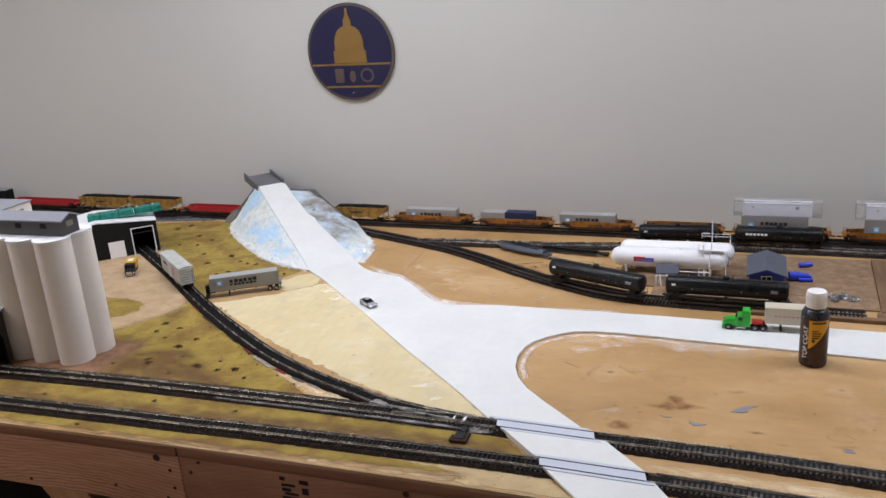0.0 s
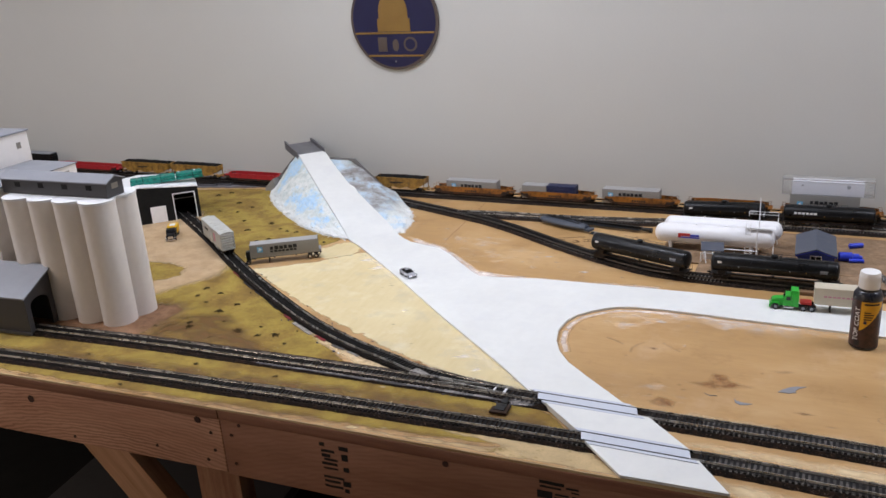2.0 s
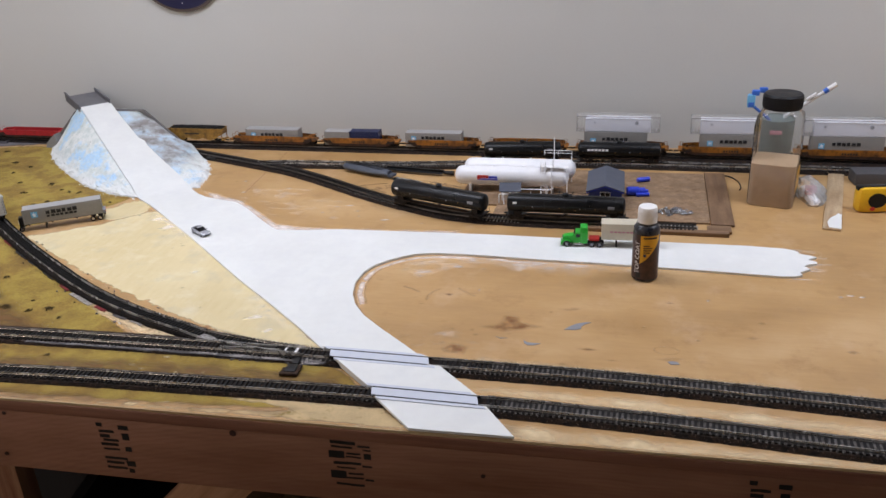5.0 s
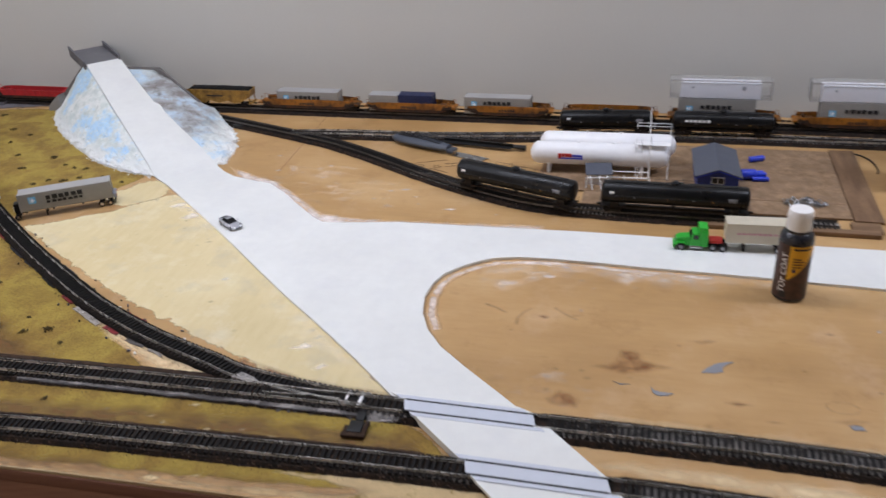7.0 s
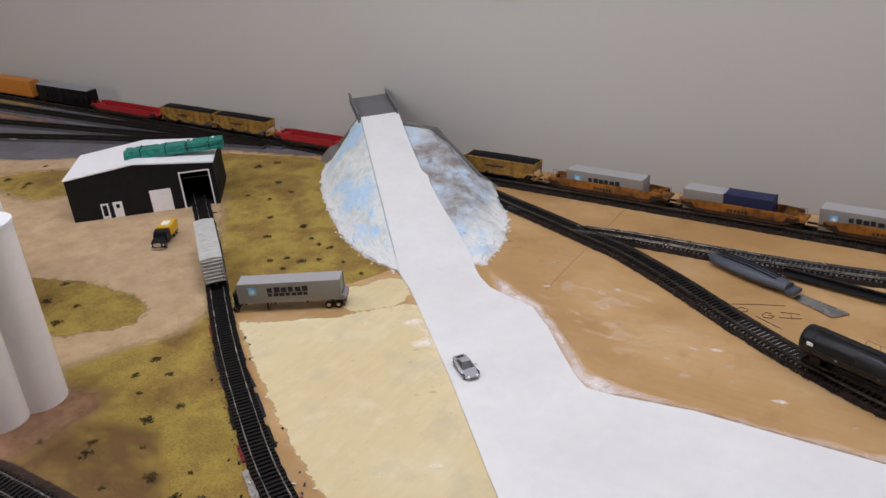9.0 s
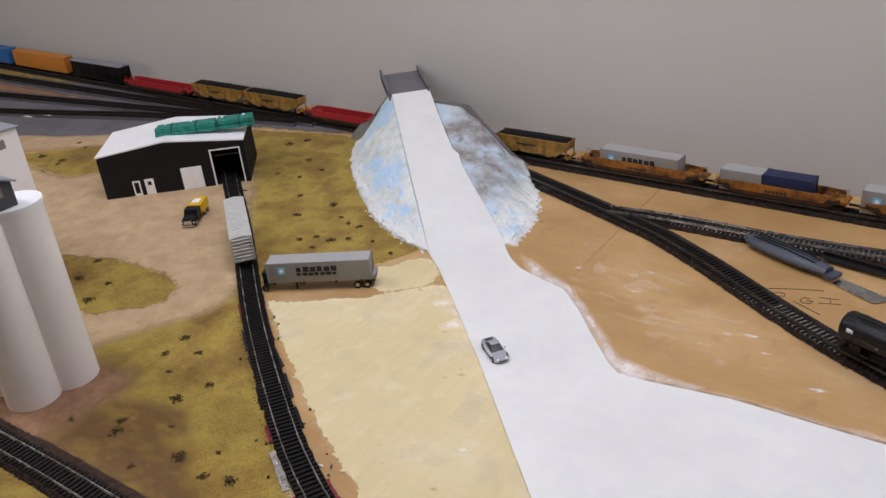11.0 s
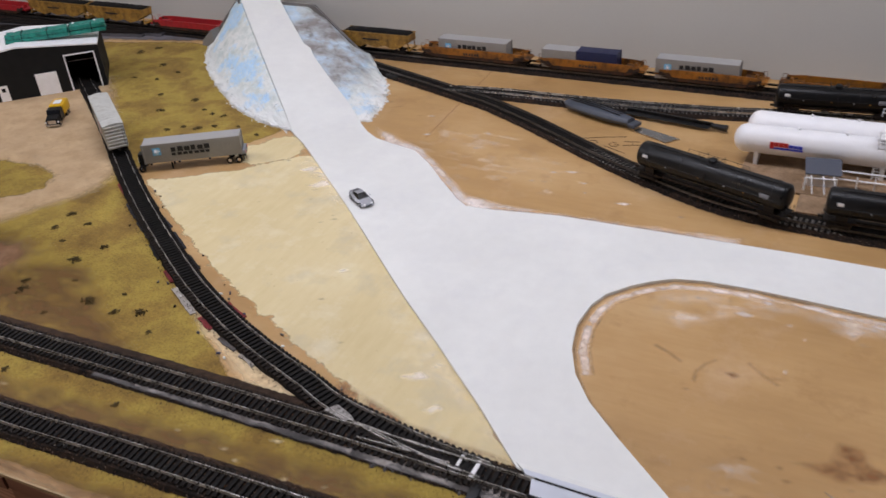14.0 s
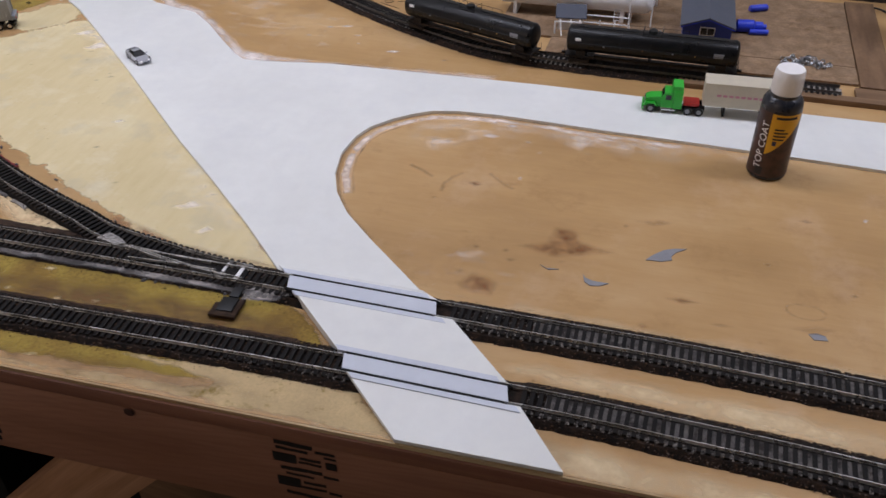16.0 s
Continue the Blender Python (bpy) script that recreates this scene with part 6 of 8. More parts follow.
# ---- black engine shed ----
FL, FR = Vector((-1.283, 2.283)), Vector((-1.077, 2.487))
fdir = (FR - FL).normalized()
FW, DEP, EAVE, RIDGE = (FR - FL).length, 0.155, 0.088, 0.104
fang = math.degrees(math.atan2(fdir.y, fdir.x))
hall = thing("metal_building", pose(FL.x, FL.y, 0.001, 0, 0, fang), "black metal building with white gable roof", "building")
DX0, DX1, DH = FW - 0.068, FW - 0.012, 0.074
ridge_x = FW * 0.47
left = [(0, 0), (DX0, 0), (DX0, DH), (DX1, DH), (DX1, 0), (FW, 0), (FW, EAVE), (ridge_x, RIDGE), (0, EAVE)]
front = part("front_wall", prism(B(), left, 0.0, 0.003, "y"), M["blackwall"], hall, "black front wall with a tall track door")
part("side_wall", box(B(), FW - 0.003, FW, 0.0032, DEP, 0, EAVE - 0.001), M["blackwall"], hall)
part("side_wall", box(B(), 0, 0.003, 0.0032, DEP, 0, EAVE - 0.001), M["blackwall"], hall)
part("back_wall", prism(B(), [(0.0032, 0), (FW - 0.0032, 0), (FW - 0.0032, EAVE - 0.001), (ridge_x, RIDGE - 0.001), (0.0032, EAVE - 0.001)], DEP - 0.003, DEP, "y"), M["blackwall"], hall)
part("inner_floor", box(B(), 0.0032, FW - 0.0032, 0.0032, DEP - 0.0032, 0.0, 0.0012), M["hole"], hall)
for a, b, za, zb in ((-0.0015, ridge_x, EAVE - 0.0002, RIDGE), (ridge_x, FW + 0.0015, RIDGE, EAVE - 0.0002)):
    prof = [(a, za + 0.0004), (b, zb + 0.0004), (b, zb + 0.0034), (a, za + 0.0034)]
    part("roof_panel", prism(B(), prof, -0.0015, DEP + 0.003, "y"), M["roofw"], hall, "flat white roof panel")
bm = box(B(), DX0 - 0.0026, DX0, -0.0012, 0.0042, 0, DH + 0.0026)
box(bm, DX1, DX1 + 0.0026, -0.0012, 0.0042, 0, DH + 0.0026)
box(bm, DX0, DX1, -0.0012, 0.0042, DH, DH + 0.0026)
part("door_frame", bm, M["white"], hall, "white frame round the track door")
part("door_rail", box(B(), DX0, DX1, 0.030, 0.032, 0.052, 0.0535), M["greyroof"], hall)
gx = DX0 - 0.066
garage = part("garage_door", box(B(), gx, gx + 0.042, -0.0016, -0.0002, 0.0005, 0.0465), M["white"], hall, "white roll-up door")
for k in range(1, 6):
    part("door_panel", box(B(), gx + 0.001, gx + 0.041, -0.0021, -0.0017, 0.0078 * k - 0.0068, 0.0078 * k - 0.0004), M["white"], garage)
ex = 0.057
door = part("entry_door", box(B(), ex + 0.024, ex + 0.042, -0.0016, -0.0002, 0.0005, 0.033), M["white"], hall, "white entry door with dark pane")
part("door_pane", box(B(), ex + 0.030, ex + 0.037, -0.0020, -0.0017, 0.020, 0.028), M["hole"], door)
door = part("side_door", box(B(), ex, ex + 0.015, -0.0016, -0.0002, 0.0005, 0.032), M["white"], hall, "white framed dark side door")
part("door_pane", box(B(), ex + 0.003, ex + 0.012, -0.0020, -0.0017, 0.006, 0.029), M["hole"], door)

pa, pb = Vector((-1.236, 2.400)), Vector((-1.098, 2.540))
pd = math.degrees(math.atan2((pb - pa).y, (pb - pa).x))
ply_len = (pb - pa).length
load = thing("lumber_bundle", pose(pa.x, pa.y, EAVE + 0.0172, 0, 0, pd) @ Matrix.Diagonal((1, 1, 0.85, 1)), "long teal wrapped lumber bundle on the roof", "lumber bundle")
for a, b, up in ((0.0, 0.62, 0.0), (0.626, 1.0, 0.0012)):
    for row in range(2):
        for k in range(4):
            y = -0.0170 + k * 0.0086
            e = 0.0012 * ((k * 3 + row * 5) % 4)
            part("wrapped_board", box(B(), a * ply_len + e, b * ply_len - e * 0.5, y, y + 0.0080, row * 0.0103 + up * row, row * 0.0103 + 0.0096 + up * row, 0.0010), M["teal"], load)
for f in (0.17, 0.42, 0.64, 0.86):
    x = f * ply_len
    part("band", box(B(), x - 0.0007, x + 0.0007, -0.0175, 0.0178, -0.0002, 0.0215), M["hole"], load, "dark strapping band")
for f in (0.10, 0.36, 0.68, 0.90):
    x = f * ply_len
    part("paper_tag", box(B(), x - 0.0022, x + 0.0022, 0.0040, 0.0150, 0.0212, 0.0218), M["white"], load, "small white tag")

# ---- vehicles ----
def tyre_pair(parent, x, half, r=0.0052, w=0.0036, rim=None):
    for s in (-1, 1):
        t = part("wheel", cyl(B(), (x, s * half - w / 2, r), (x, s * half + w / 2, r), r, n=18), M["lid"], parent, "black tyre")
        part("rim", cyl(B(), (x, s * (half + w / 2), r), (x, s * (half + w / 2 + 0.0003), r), r * 0.55, n=14), rim or M["chrome"], t)


dump = thing("dump_truck", pose(-1.031, 2.315, 0.0010, 0, 0, -56) @ Matrix.Scale(0.90, 4), "small black and yellow dump truck", "truck")
part("cab", prism(B(), [(0.006, 0.006), (0.029, 0.006), (0.029, 0.020), (0.024, 0.0285), (0.008, 0.0295), (0.006, 0.028)], -0.014, 0.014, "y"), M["black"], dump, "black cab")
part("hood", prism(B(), [(0.0292, 0.006), (0.049, 0.006), (0.051, 0.010), (0.050, 0.0175), (0.046, 0.0195), (0.0292, 0.0205)], -0.0115, 0.0115, "y"), M["black"], dump, "black hood")
part("grille", box(B(), 0.0512, 0.0520, -0.008, 0.008, 0.008, 0.016), M["chrome"], dump)
part("bumper", box(B(), 0.0505, 0.0535, -0.0135, 0.0135, 0.003, 0.0070, 0.0008), M["chrome"], dump)
part("windscreen", prism(B(), [(0.0292, 0.0208), (0.0298, 0.0208), (0.0252, 0.0280), (0.0246, 0.0280)], -0.012, 0.012, "y"), M["glass"], dump)
for s in (-1, 1):
    part("fender", box(B(), 0.034, 0.049, s * 0.0125 - 0.0022, s * 0.0125 + 0.0022, 0.0105, 0.0135, 0.001), M["black"], dump)
    part("headlight", cyl(B(), (0.0500, s * 0.0125, 0.0115), (0.0512, s * 0.0125, 0.0115), 0.0018, n=10), M["white"], dump)
part("chassis", box(B(), -0.036, 0.048, -0.006, 0.006, 0.004, 0.0058), M["black"], dump)
part("dump_body", box(B(), -0.043, 0.0045, -0.0155, 0.0155, 0.0085, 0.0315, 0.0055), M["truckyel"], dump, "rounded yellow tipper body")
part("load", box(B(), -0.026, -0.004, -0.008, 0.008, 0.0316, 0.0324, 0.0003), M["white"], dump, "white load cover")
tyre_pair(dump, 0.041, 0.0125, 0.0062)
tyre_pair(dump, -0.014, 0.0125, 0.0062)
tyre_pair(dump, -0.029, 0.0125, 0.0062)

ta, tb = Vector((-0.681, 2.191)), Vector((-0.543, 2.280))
tdir = (tb - ta).normalized()
tang = math.degrees(math.atan2(tdir.y, tdir.x))
mid = (ta + tb) / 2 + Vector((-tdir.y, tdir.x)) * 0.0148
box_m = pose(mid.x, mid.y, 0.0160, 0, 0, tang)
container(box_m @ pose(-0.0055, 0, 0), 0.158, M["box_grey"], M["box_top"], "two", label="grey shipping container on a road chassis", H=0.0325)
chassis = thing("trailer_chassis", pose(mid.x, mid.y, 0.0009, 0, 0, tang), "black container chassis on the dirt", "trailer")
bm = box(B(), -0.078, 0.080, -0.006, -0.003, 0.0115, 0.0150)
box(bm, -0.078, 0.080, 0.003, 0.006, 0.0115, 0.0150)
box(bm, -0.0865, -0.0781, -0.005, 0.005, 0.0100, 0.0135)
for x in (-0.076, -0.03, 0.02, 0.078):
    box(bm, x - 0.0015, x + 0.0015, -0.0145, 0.0145, 0.0118, 0.0148)
part("frame_rails", bm, M["black"], chassis)
tyre_pair(chassis, 0.052, 0.0125, 0.0056)
tyre_pair(chassis, 0.067, 0.0125, 0.0056)
for s in (-1, 1):
    part("landing_leg", box(B(), -0.045, -0.0425, s * 0.009 - 0.001, s * 0.009 + 0.001, 0.0, 0.0114), M["black"], chassis)
part("mud_flap", box(B(), 0.0755, 0.0762, -0.0145, 0.0145, 0.003, 0.0114), M["black"], chassis)
part("tail_bar", box(B(), 0.0742, 0.0800, -0.0150, 0.0150, 0.0152, 0.0215, 0.0006), M["greyroof"], chassis, "pale grey tail bar")
for s_ in (-1, 1):
    part("tail_light", box(B(), 0.0801, 0.0806, s_ * 0.011 - 0.002, s_ * 0.011 + 0.002, 0.0165, 0.0195), M["redplastic"], chassis)
for s in (-1, 1):
    w = part("wheel", cyl(B(), (-0.0925, s * 0.0115 - 0.002, 0.0056), (-0.0925, s * 0.0115 + 0.002, 0.0056), 0.0056, n=18), M["lid"], chassis, "black tyre")
    part("rim", cyl(B(), (-0.0925, s * 0.0137, 0.0056), (-0.0925, s * 0.014, 0.0056), 0.003, n=12), M["chrome"], w)
part("gooseneck", box(B(), -0.0965, -0.0866, -0.0085, 0.0085, 0.006, 0.0300, 0.002), M["black"], chassis)
# upright glints on the gooseneck, put in as white strips
for s in (-1, 1):
    part("marker_light", box(B(), -0.0972, -0.0966, s * 0.006 - 0.001, s * 0.006 + 0.001, 0.015, 0.024), M["white"], chassis, "thin white strip painted as a glint")

carbody = thing("sports_car", pose(-0.284, 2.220, ROAD_T, 0, 0, -33) @ Matrix.Scale(0.97, 4), "small silver sports car on the white road", "car")
bm = B()
secs = [(-0.026, 0.0085, 0.004, 0.0105), (-0.022, 0.0105, 0.003, 0.0108), (-0.012, 0.0108, 0.0028, 0.0112), (0.0, 0.0110, 0.0028, 0.0104), (0.012, 0.0108, 0.0028, 0.0094), (0.021, 0.0100, 0.003, 0.0078), (0.026, 0.0080, 0.004, 0.0060)]
rows = []
for x, hw, lo, hi in secs:
    rows.append([bm.verts.new((x, y, z)) for y, z in ((-hw, lo), (-hw, hi - 0.002), (-hw * 0.8, hi), (hw * 0.8, hi), (hw, hi - 0.002), (hw, lo))])
for a, b in zip(rows, rows[1:]):
    for k in range(6):
        bm.faces.new((a[k], a[(k + 1) % 6], b[(k + 1) % 6], b[k]))
bm.faces.new(rows[0])
bm.faces.new(rows[-1][::-1])
part("body", bm, M["silver"], carbody)
bm = B()
lo = [bm.verts.new(p) for p in ((-0.0160, -0.0086, 0.0108), (0.0100, -0.0090, 0.0092), (0.0100, 0.0090, 0.0092), (-0.0160, 0.0086, 0.0108))]
hi = [bm.verts.new(p) for p in ((-0.009, -0.0062, 0.0152), (0.002, -0.0064, 0.0152), (0.002, 0.0064, 0.0152), (-0.009, 0.0062, 0.0152))]
bm.faces.new(hi)
for k in range(4):
    bm.faces.new((lo[k], lo[(k + 1) % 4], hi[(k + 1) % 4], hi[k]))
part("cabin_glass", bm, M["glass"], carbody, "dark cabin glass")
part("roof", box(B(), -0.0082, 0.0010, -0.0056, 0.0056, 0.0153, 0.0158, 0.0002), M["silver"], carbody)
for s in (-1, 1):
    part("sill", box(B(), -0.0125, 0.0115, s * 0.0108 - 0.0004, s * 0.0108 + 0.0006, 0.0016, 0.0040, 0.0002), M["lid"], carbody, "dark side sill")
    part("tail_light", box(B(), -0.0266, -0.0255, s * 0.0060 - 0.0018, s * 0.0060 + 0.0018, 0.0072, 0.0092), M["redplastic"], carbody)
    part("mirror", box(B(), 0.0050, 0.0066, s * 0.0118 - 0.0012, s * 0.0118 + 0.0012, 0.0098, 0.0112, 0.0003), M["silver"], carbody)
part("engine_vents", box(B(), -0.0225, -0.0185, -0.0055, 0.0055, 0.01075, 0.0113), M["lid"], carbody, "dark engine cover vents")
part("front_intake", box(B(), 0.0245, 0.0262, -0.0048, 0.0048, 0.0036, 0.0050), M["lid"], carbody)
tyre_pair(carbody, -0.017, 0.0098, 0.0040, 0.003)
tyre_pair(carbody, 0.016, 0.0098, 0.0040, 0.003)
for s in (-1, 1):
    part("headlight", box(B(), 0.0235, 0.0258, s * 0.006 - 0.0015, s * 0.006 + 0.0015, 0.0060, 0.0072), M["white"], carbody)

rig = thing("green_truck", pose(0.461, 2.262, ROAD_T, 0, 0, 3), "bright green toy semi tractor on the road", "truck")
part("hood", prism(B(), [(0.0, 0.0075), (0.021, 0.0075), (0.021, 0.0215), (0.006, 0.0195), (0.001, 0.017)], -0.0085, 0.0085, "y"), M["green"], rig)
cabin = part("cab", prism(B(), [(0.0212, 0.0071), (0.036, 0.0071), (0.036, 0.0285), (0.0245, 0.0285), (0.0212, 0.0220)], -0.0120, 0.0120, "y"), M["green"], rig, "green cab")
for s in (-1, 1):
    part("side_window", box(B(), 0.0262, 0.0335, s * 0.0121 - 0.0002, s * 0.0121 + 0.0002, 0.0195, 0.0262), M["glass"], cabin)
part("sleeper", box(B(), 0.0362, 0.0480, -0.0128, 0.0128, 0.0071, 0.0330, 0.0012), M["green"], rig, "green sleeper box")
part("roof_fairing", prism(B(), [(0.0330, 0.0290), (0.0362, 0.0292), (0.0362, 0.0332), (0.0470, 0.0332), (0.0465, 0.0385), (0.0340, 0.0390)], -0.0115, 0.0115, "y"), M["green"], rig, "hollow green roof fairing")
part("windscreen", prism(B(), [(0.0209, 0.0222), (0.0215, 0.0222), (0.0245, 0.0280), (0.0239, 0.0280)], -0.0105, 0.0105, "y"), M["glass"], rig)
part("bumper", box(B(), -0.003, -0.0002, -0.0115, 0.0115, 0.003, 0.009, 0.0006), M["green"], rig)
part("grille", box(B(), -0.0006, 0.0006, -0.0065, 0.0065, 0.0092, 0.0165), M["chrome"], rig, "chrome grille")
for s in (-1, 1):
    part("fuel_tank", cyl(B(), (0.022, s * 0.0105, 0.0058), (0.040, s * 0.0105, 0.0058), 0.0028, n=14), M["chrome"], rig, "chrome fuel tank")
    part("fender", prism(B(), [(-0.001, 0.009), (0.001, 0.0135), (0.013, 0.0142), (0.018, 0.009), (0.0155, 0.009), (0.0125, 0.0122), (0.005, 0.0122), (0.002, 0.009)], s * 0.0108 - 0.0022, s * 0.0108 + 0.0022, "y"), M["green"], rig)
part("chassis", box(B(), 0.0, 0.078, -0.005, 0.005, 0.0045, 0.0070), M["black"], rig)
part("fifth_wheel", box(B(), 0.050, 0.070, -0.009, 0.009, 0.0115, 0.0165, 0.0012), M["redplastic"], rig, "red fifth wheel deck")
for x in (0.0085, 0.056, 0.0705):
    tyre_pair(rig, x, 0.0112, 0.0058, 0.0042, M["greyroof"])

semi = thing("box_trailer", pose(0.534, 2.268, ROAD_T, 0, 0, 3), "off-white box trailer behind the green truck", "trailer")
part("van_body", box(B(), 0.0, 0.100, -0.0148, 0.0148, 0.0160, 0.0475, 0.0008), M["cream_box"], semi)
part("roof_panel", box(B(), -0.0004, 0.1004, -0.0150, 0.0150, 0.0476, 0.0486, 0.0004), M["cream_box"], semi)
bm = B()
for k in range(9):
    box(bm, 0.016 + k * 0.0075, 0.0215 + k * 0.0075, -0.0153, -0.0149, 0.031, 0.034)
part("lettering", bm, M["pink"], semi, "faded red block shapes")
part("underframe", box(B(), 0.02, 0.098, -0.006, 0.006, 0.0125, 0.0158), M["wheel"], semi)
part("landing_leg", box(B(), 0.027, 0.030, -0.010, 0.010, 0.0, 0.0124), M["wheel"], semi)
for x in (0.078, 0.092):
    tyre_pair(semi, x, 0.0112, 0.0054, 0.004)

mini = thing("white_pickup", pose(-1.40, 2.135, 0.0010, 0, 0, -40), "small white pickup parked on the dirt", "car")
part("body", box(B(), -0.026, 0.026, -0.011, 0.011, 0.005, 0.0135, 0.0015), M["white"], mini)
part("cab", box(B(), -0.006, 0.012, -0.010, 0.010, 0.0136, 0.0215, 0.002), M["white"], mini)
part("windows", box(B(), -0.0045, 0.0128, -0.0103, 0.0103, 0.0150, 0.0200), M["glass"], mini)
tyre_pair(mini, -0.016, 0.0105, 0.0048)
tyre_pair(mini, 0.016, 0.0105, 0.0048)
lamp = thing("yard_lamp", pose(-1.56, 2.25, 0.0010), "thin white lamp post at the yard", "lamp post")
part("post", cyl(B(), (0, 0, 0), (0, 0, 0.055), 0.0011, n=8), M["white"], lamp)
part("arm", wire(B(), [(0, 0, 0.0545), (-0.010, 0, 0.056)], 0.0009), M["white"], lamp)

# ---- propane depot ----
depot_floor = thing("depot_pad", pose(0, 0, 0), "brown board pad under the fuel depot", "pad", kind="structure")
ys = [2.40, 2.455, 2.70]
for k in range(2):
    x0 = 0.21 if k else 0.30
    part("board", box(B(), x0, 0.742, ys[k] + 0.0008, ys[k + 1] - 0.0008, 0.0, 0.0038, 0.0005), M["pad"], depot_floor)
part("edge_board", box(B(), 0.7435, 0.788, 2.392, 2.705, 0.0, 0.0050, 0.0006), M["padlong"], depot_floor, "dark board along the side")
part("edge_board", box(B(), 0.50, 0.774, 2.338, 2.353, 0.0, 0.0080, 0.0006), M["padstrip"], depot_floor, "dark strip in front of the siding")
part("edge_board", box(B(), 0.735, 0.780, 2.3545, 2.386, 0.0, 0.0056, 0.0006), M["padstrip"], depot_floor, "short dark board end")
solo("black_wire", wire(B(), [tuple(v) for v in spline([(0.78, 2.70, 0.002), (0.80, 2.69, 0.002), (0.815, 2.66, 0.002), (0.818, 2.62, 0.002), (0.812, 2.60, 0.002)], 0.008)], 0.0014), M["lid"], "short black wire end on the plywood", "cable")


def storage_tank(m, L, R, zc, logo):
    t = thing("propane_tank", m, "long white propane tank on saddles", "tank", "propane tanks")
    h = L / 2
    prof = [(0.001, -h)] + [(R * math.sin(a), -h + R * 0.8 * (1 - math.cos(a))) for a in (0.3, 0.6, 0.9, 1.2, 1.5708)] + [(R * math.sin(a), h - R * 0.8 * (1 - math.cos(a))) for a in (1.5708, 1.2, 0.9, 0.6, 0.3)] + [(0.001, h)]
    part("vessel", lathe(B(), prof, 40, "x", (0, 0, zc)), M["tankw"], t)
    for x in (-h * 0.72, h * 0.62):
        part("saddle", box(B(), x - 0.003, x + 0.003, -R * 0.8, R * 0.8, 0, zc - R * 0.55, 0.0006), M["tankw"], t)
    for x in (-h * 0.3, h * 0.2):
        part("valve", cyl(B(), (x, 0, zc + R - 0.001), (x, 0, zc + R + 0.003), 0.002, n=10), M["tankw"], t)
    if logo:
        bm = B()
        for k in range(7):
            x = -h * 0.58 + k * 0.0065
            bm = box(B(), x, x + 0.0060, -R - 0.0006, -R + 0.0012, zc + (0.000 if k else -0.003), zc + (0.0065 if k < 4 else 0.0045))
            part("block_mark", bm, M["redplastic"] if k < 4 else M["bluep"], t)
        part("underline", box(B(), -h * 0.58, -h * 0.58 + 0.046, -R - 0.0004, -R + 0.0014, zc - 0.004, zc - 0.0012), M["bluep"], t, "blue underline bar")
    return t


storage_tank(pose(0.318, 2.546, 0.0036, 0, 0, 1), 0.257, 0.0212, 0.035, True)
storage_tank(pose(0.329, 2.597, 0.0036, 0, 0, 1), 0.257, 0.0212, 0.037, False)
rack = thing("tank_platform", pose(0.408, 2.572, 0.0036) @ Matrix.Diagonal((1, 1, 0.87, 1)), "white ladder and walkway on the tanks", "platform")
bm = B()
box(bm, -0.024, 0.038, -0.040, -0.022, 0.0705, 0.0713)
part("walkway", bm, M["white"], rack)
for y in (0.045,):
    bm = B()
    for x in (-0.024, 0.007, 0.038):
        wire(bm, [(x, y, 0.0716), (x, y, 0.085)], 0.0007, 5)
    for z in (0.078, 0.085):
        wire(bm, [(-0.024, y, z), (0.038, y, z)], 0.0007, 5)
    part("railing", bm, M["white"], rack)
bm = B()
for x in (-0.022, -0.012):
    wire(bm, [(x, -0.042, 0.0), (x, -0.042, 0.088)], 0.0008, 5)
for k in range(16):
    wire(bm, [(-0.022, -0.042, 0.005 + k * 0.0052), (-0.012, -0.042, 0.005 + k * 0.0052)], 0.0005, 4)
part("ladder", bm, M["white"], rack)
for x, y, z in ((0.0, 0.026, 0.128), (0.004, -0.034, 0.090), (0.038, 0.043, 0.0705), (0.036, -0.046, 0.070), (0.002, -0.046, 0.0704)):
    part("stand_pipe", cyl(B(), (x, y, 0.0), (x, y, z), 0.0011, n=8), M["white"], rack)
loading = thing("loading_hut", pose(0.322, 2.500, 0.0038, 0, 0, 8), "small white pump hut with grey roof and pipes", "pump hut")
part("hut_wall", prism(B(), [(-0.015, 0.0), (0.015, 0.0), (0.015, 0.026), (-0.015, 0.021)], -0.020, 0.020, "x"), M["silo"], loading, "pale grey hut walls")
part("hut_roof", prism(B(), [(-0.021, 0.0205), (0.019, 0.0272), (0.019, 0.0288), (-0.021, 0.0222)], -0.024, 0.024, "x"), M["houseroof"], loading, "blue-grey sloping roof")
for x in (-0.016, 0.0, 0.014):
    part("pipe", wire(B(), [(x, -0.0165, 0.019), (x, -0.030, 0.019), (x + 0.003, -0.040, 0.0)], 0.0011, 8), M["white"], loading, "white pipe")
part("pipe", wire(B(), [(-0.024, -0.030, 0.0), (-0.024, -0.030, 0.019), (0.018, -0.030, 0.0195)], 0.0012, 8), M["white"], loading, "white pipe")
for y, z in ((-0.010, 0.012), (0.004, 0.018)):
    part("pipe", wire(B(), [(0.0202, y, z), (0.090, y - 0.008, z), (0.090, y - 0.008, 0.0)], 0.0013, 8), M["white"], loading, "white pipe")
for x in (0.045, 0.068):
    part("pipe_stand", cyl(B(), (x, -0.014, 0.0), (x, -0.014, 0.018), 0.0009, n=8), M["white"], loading)

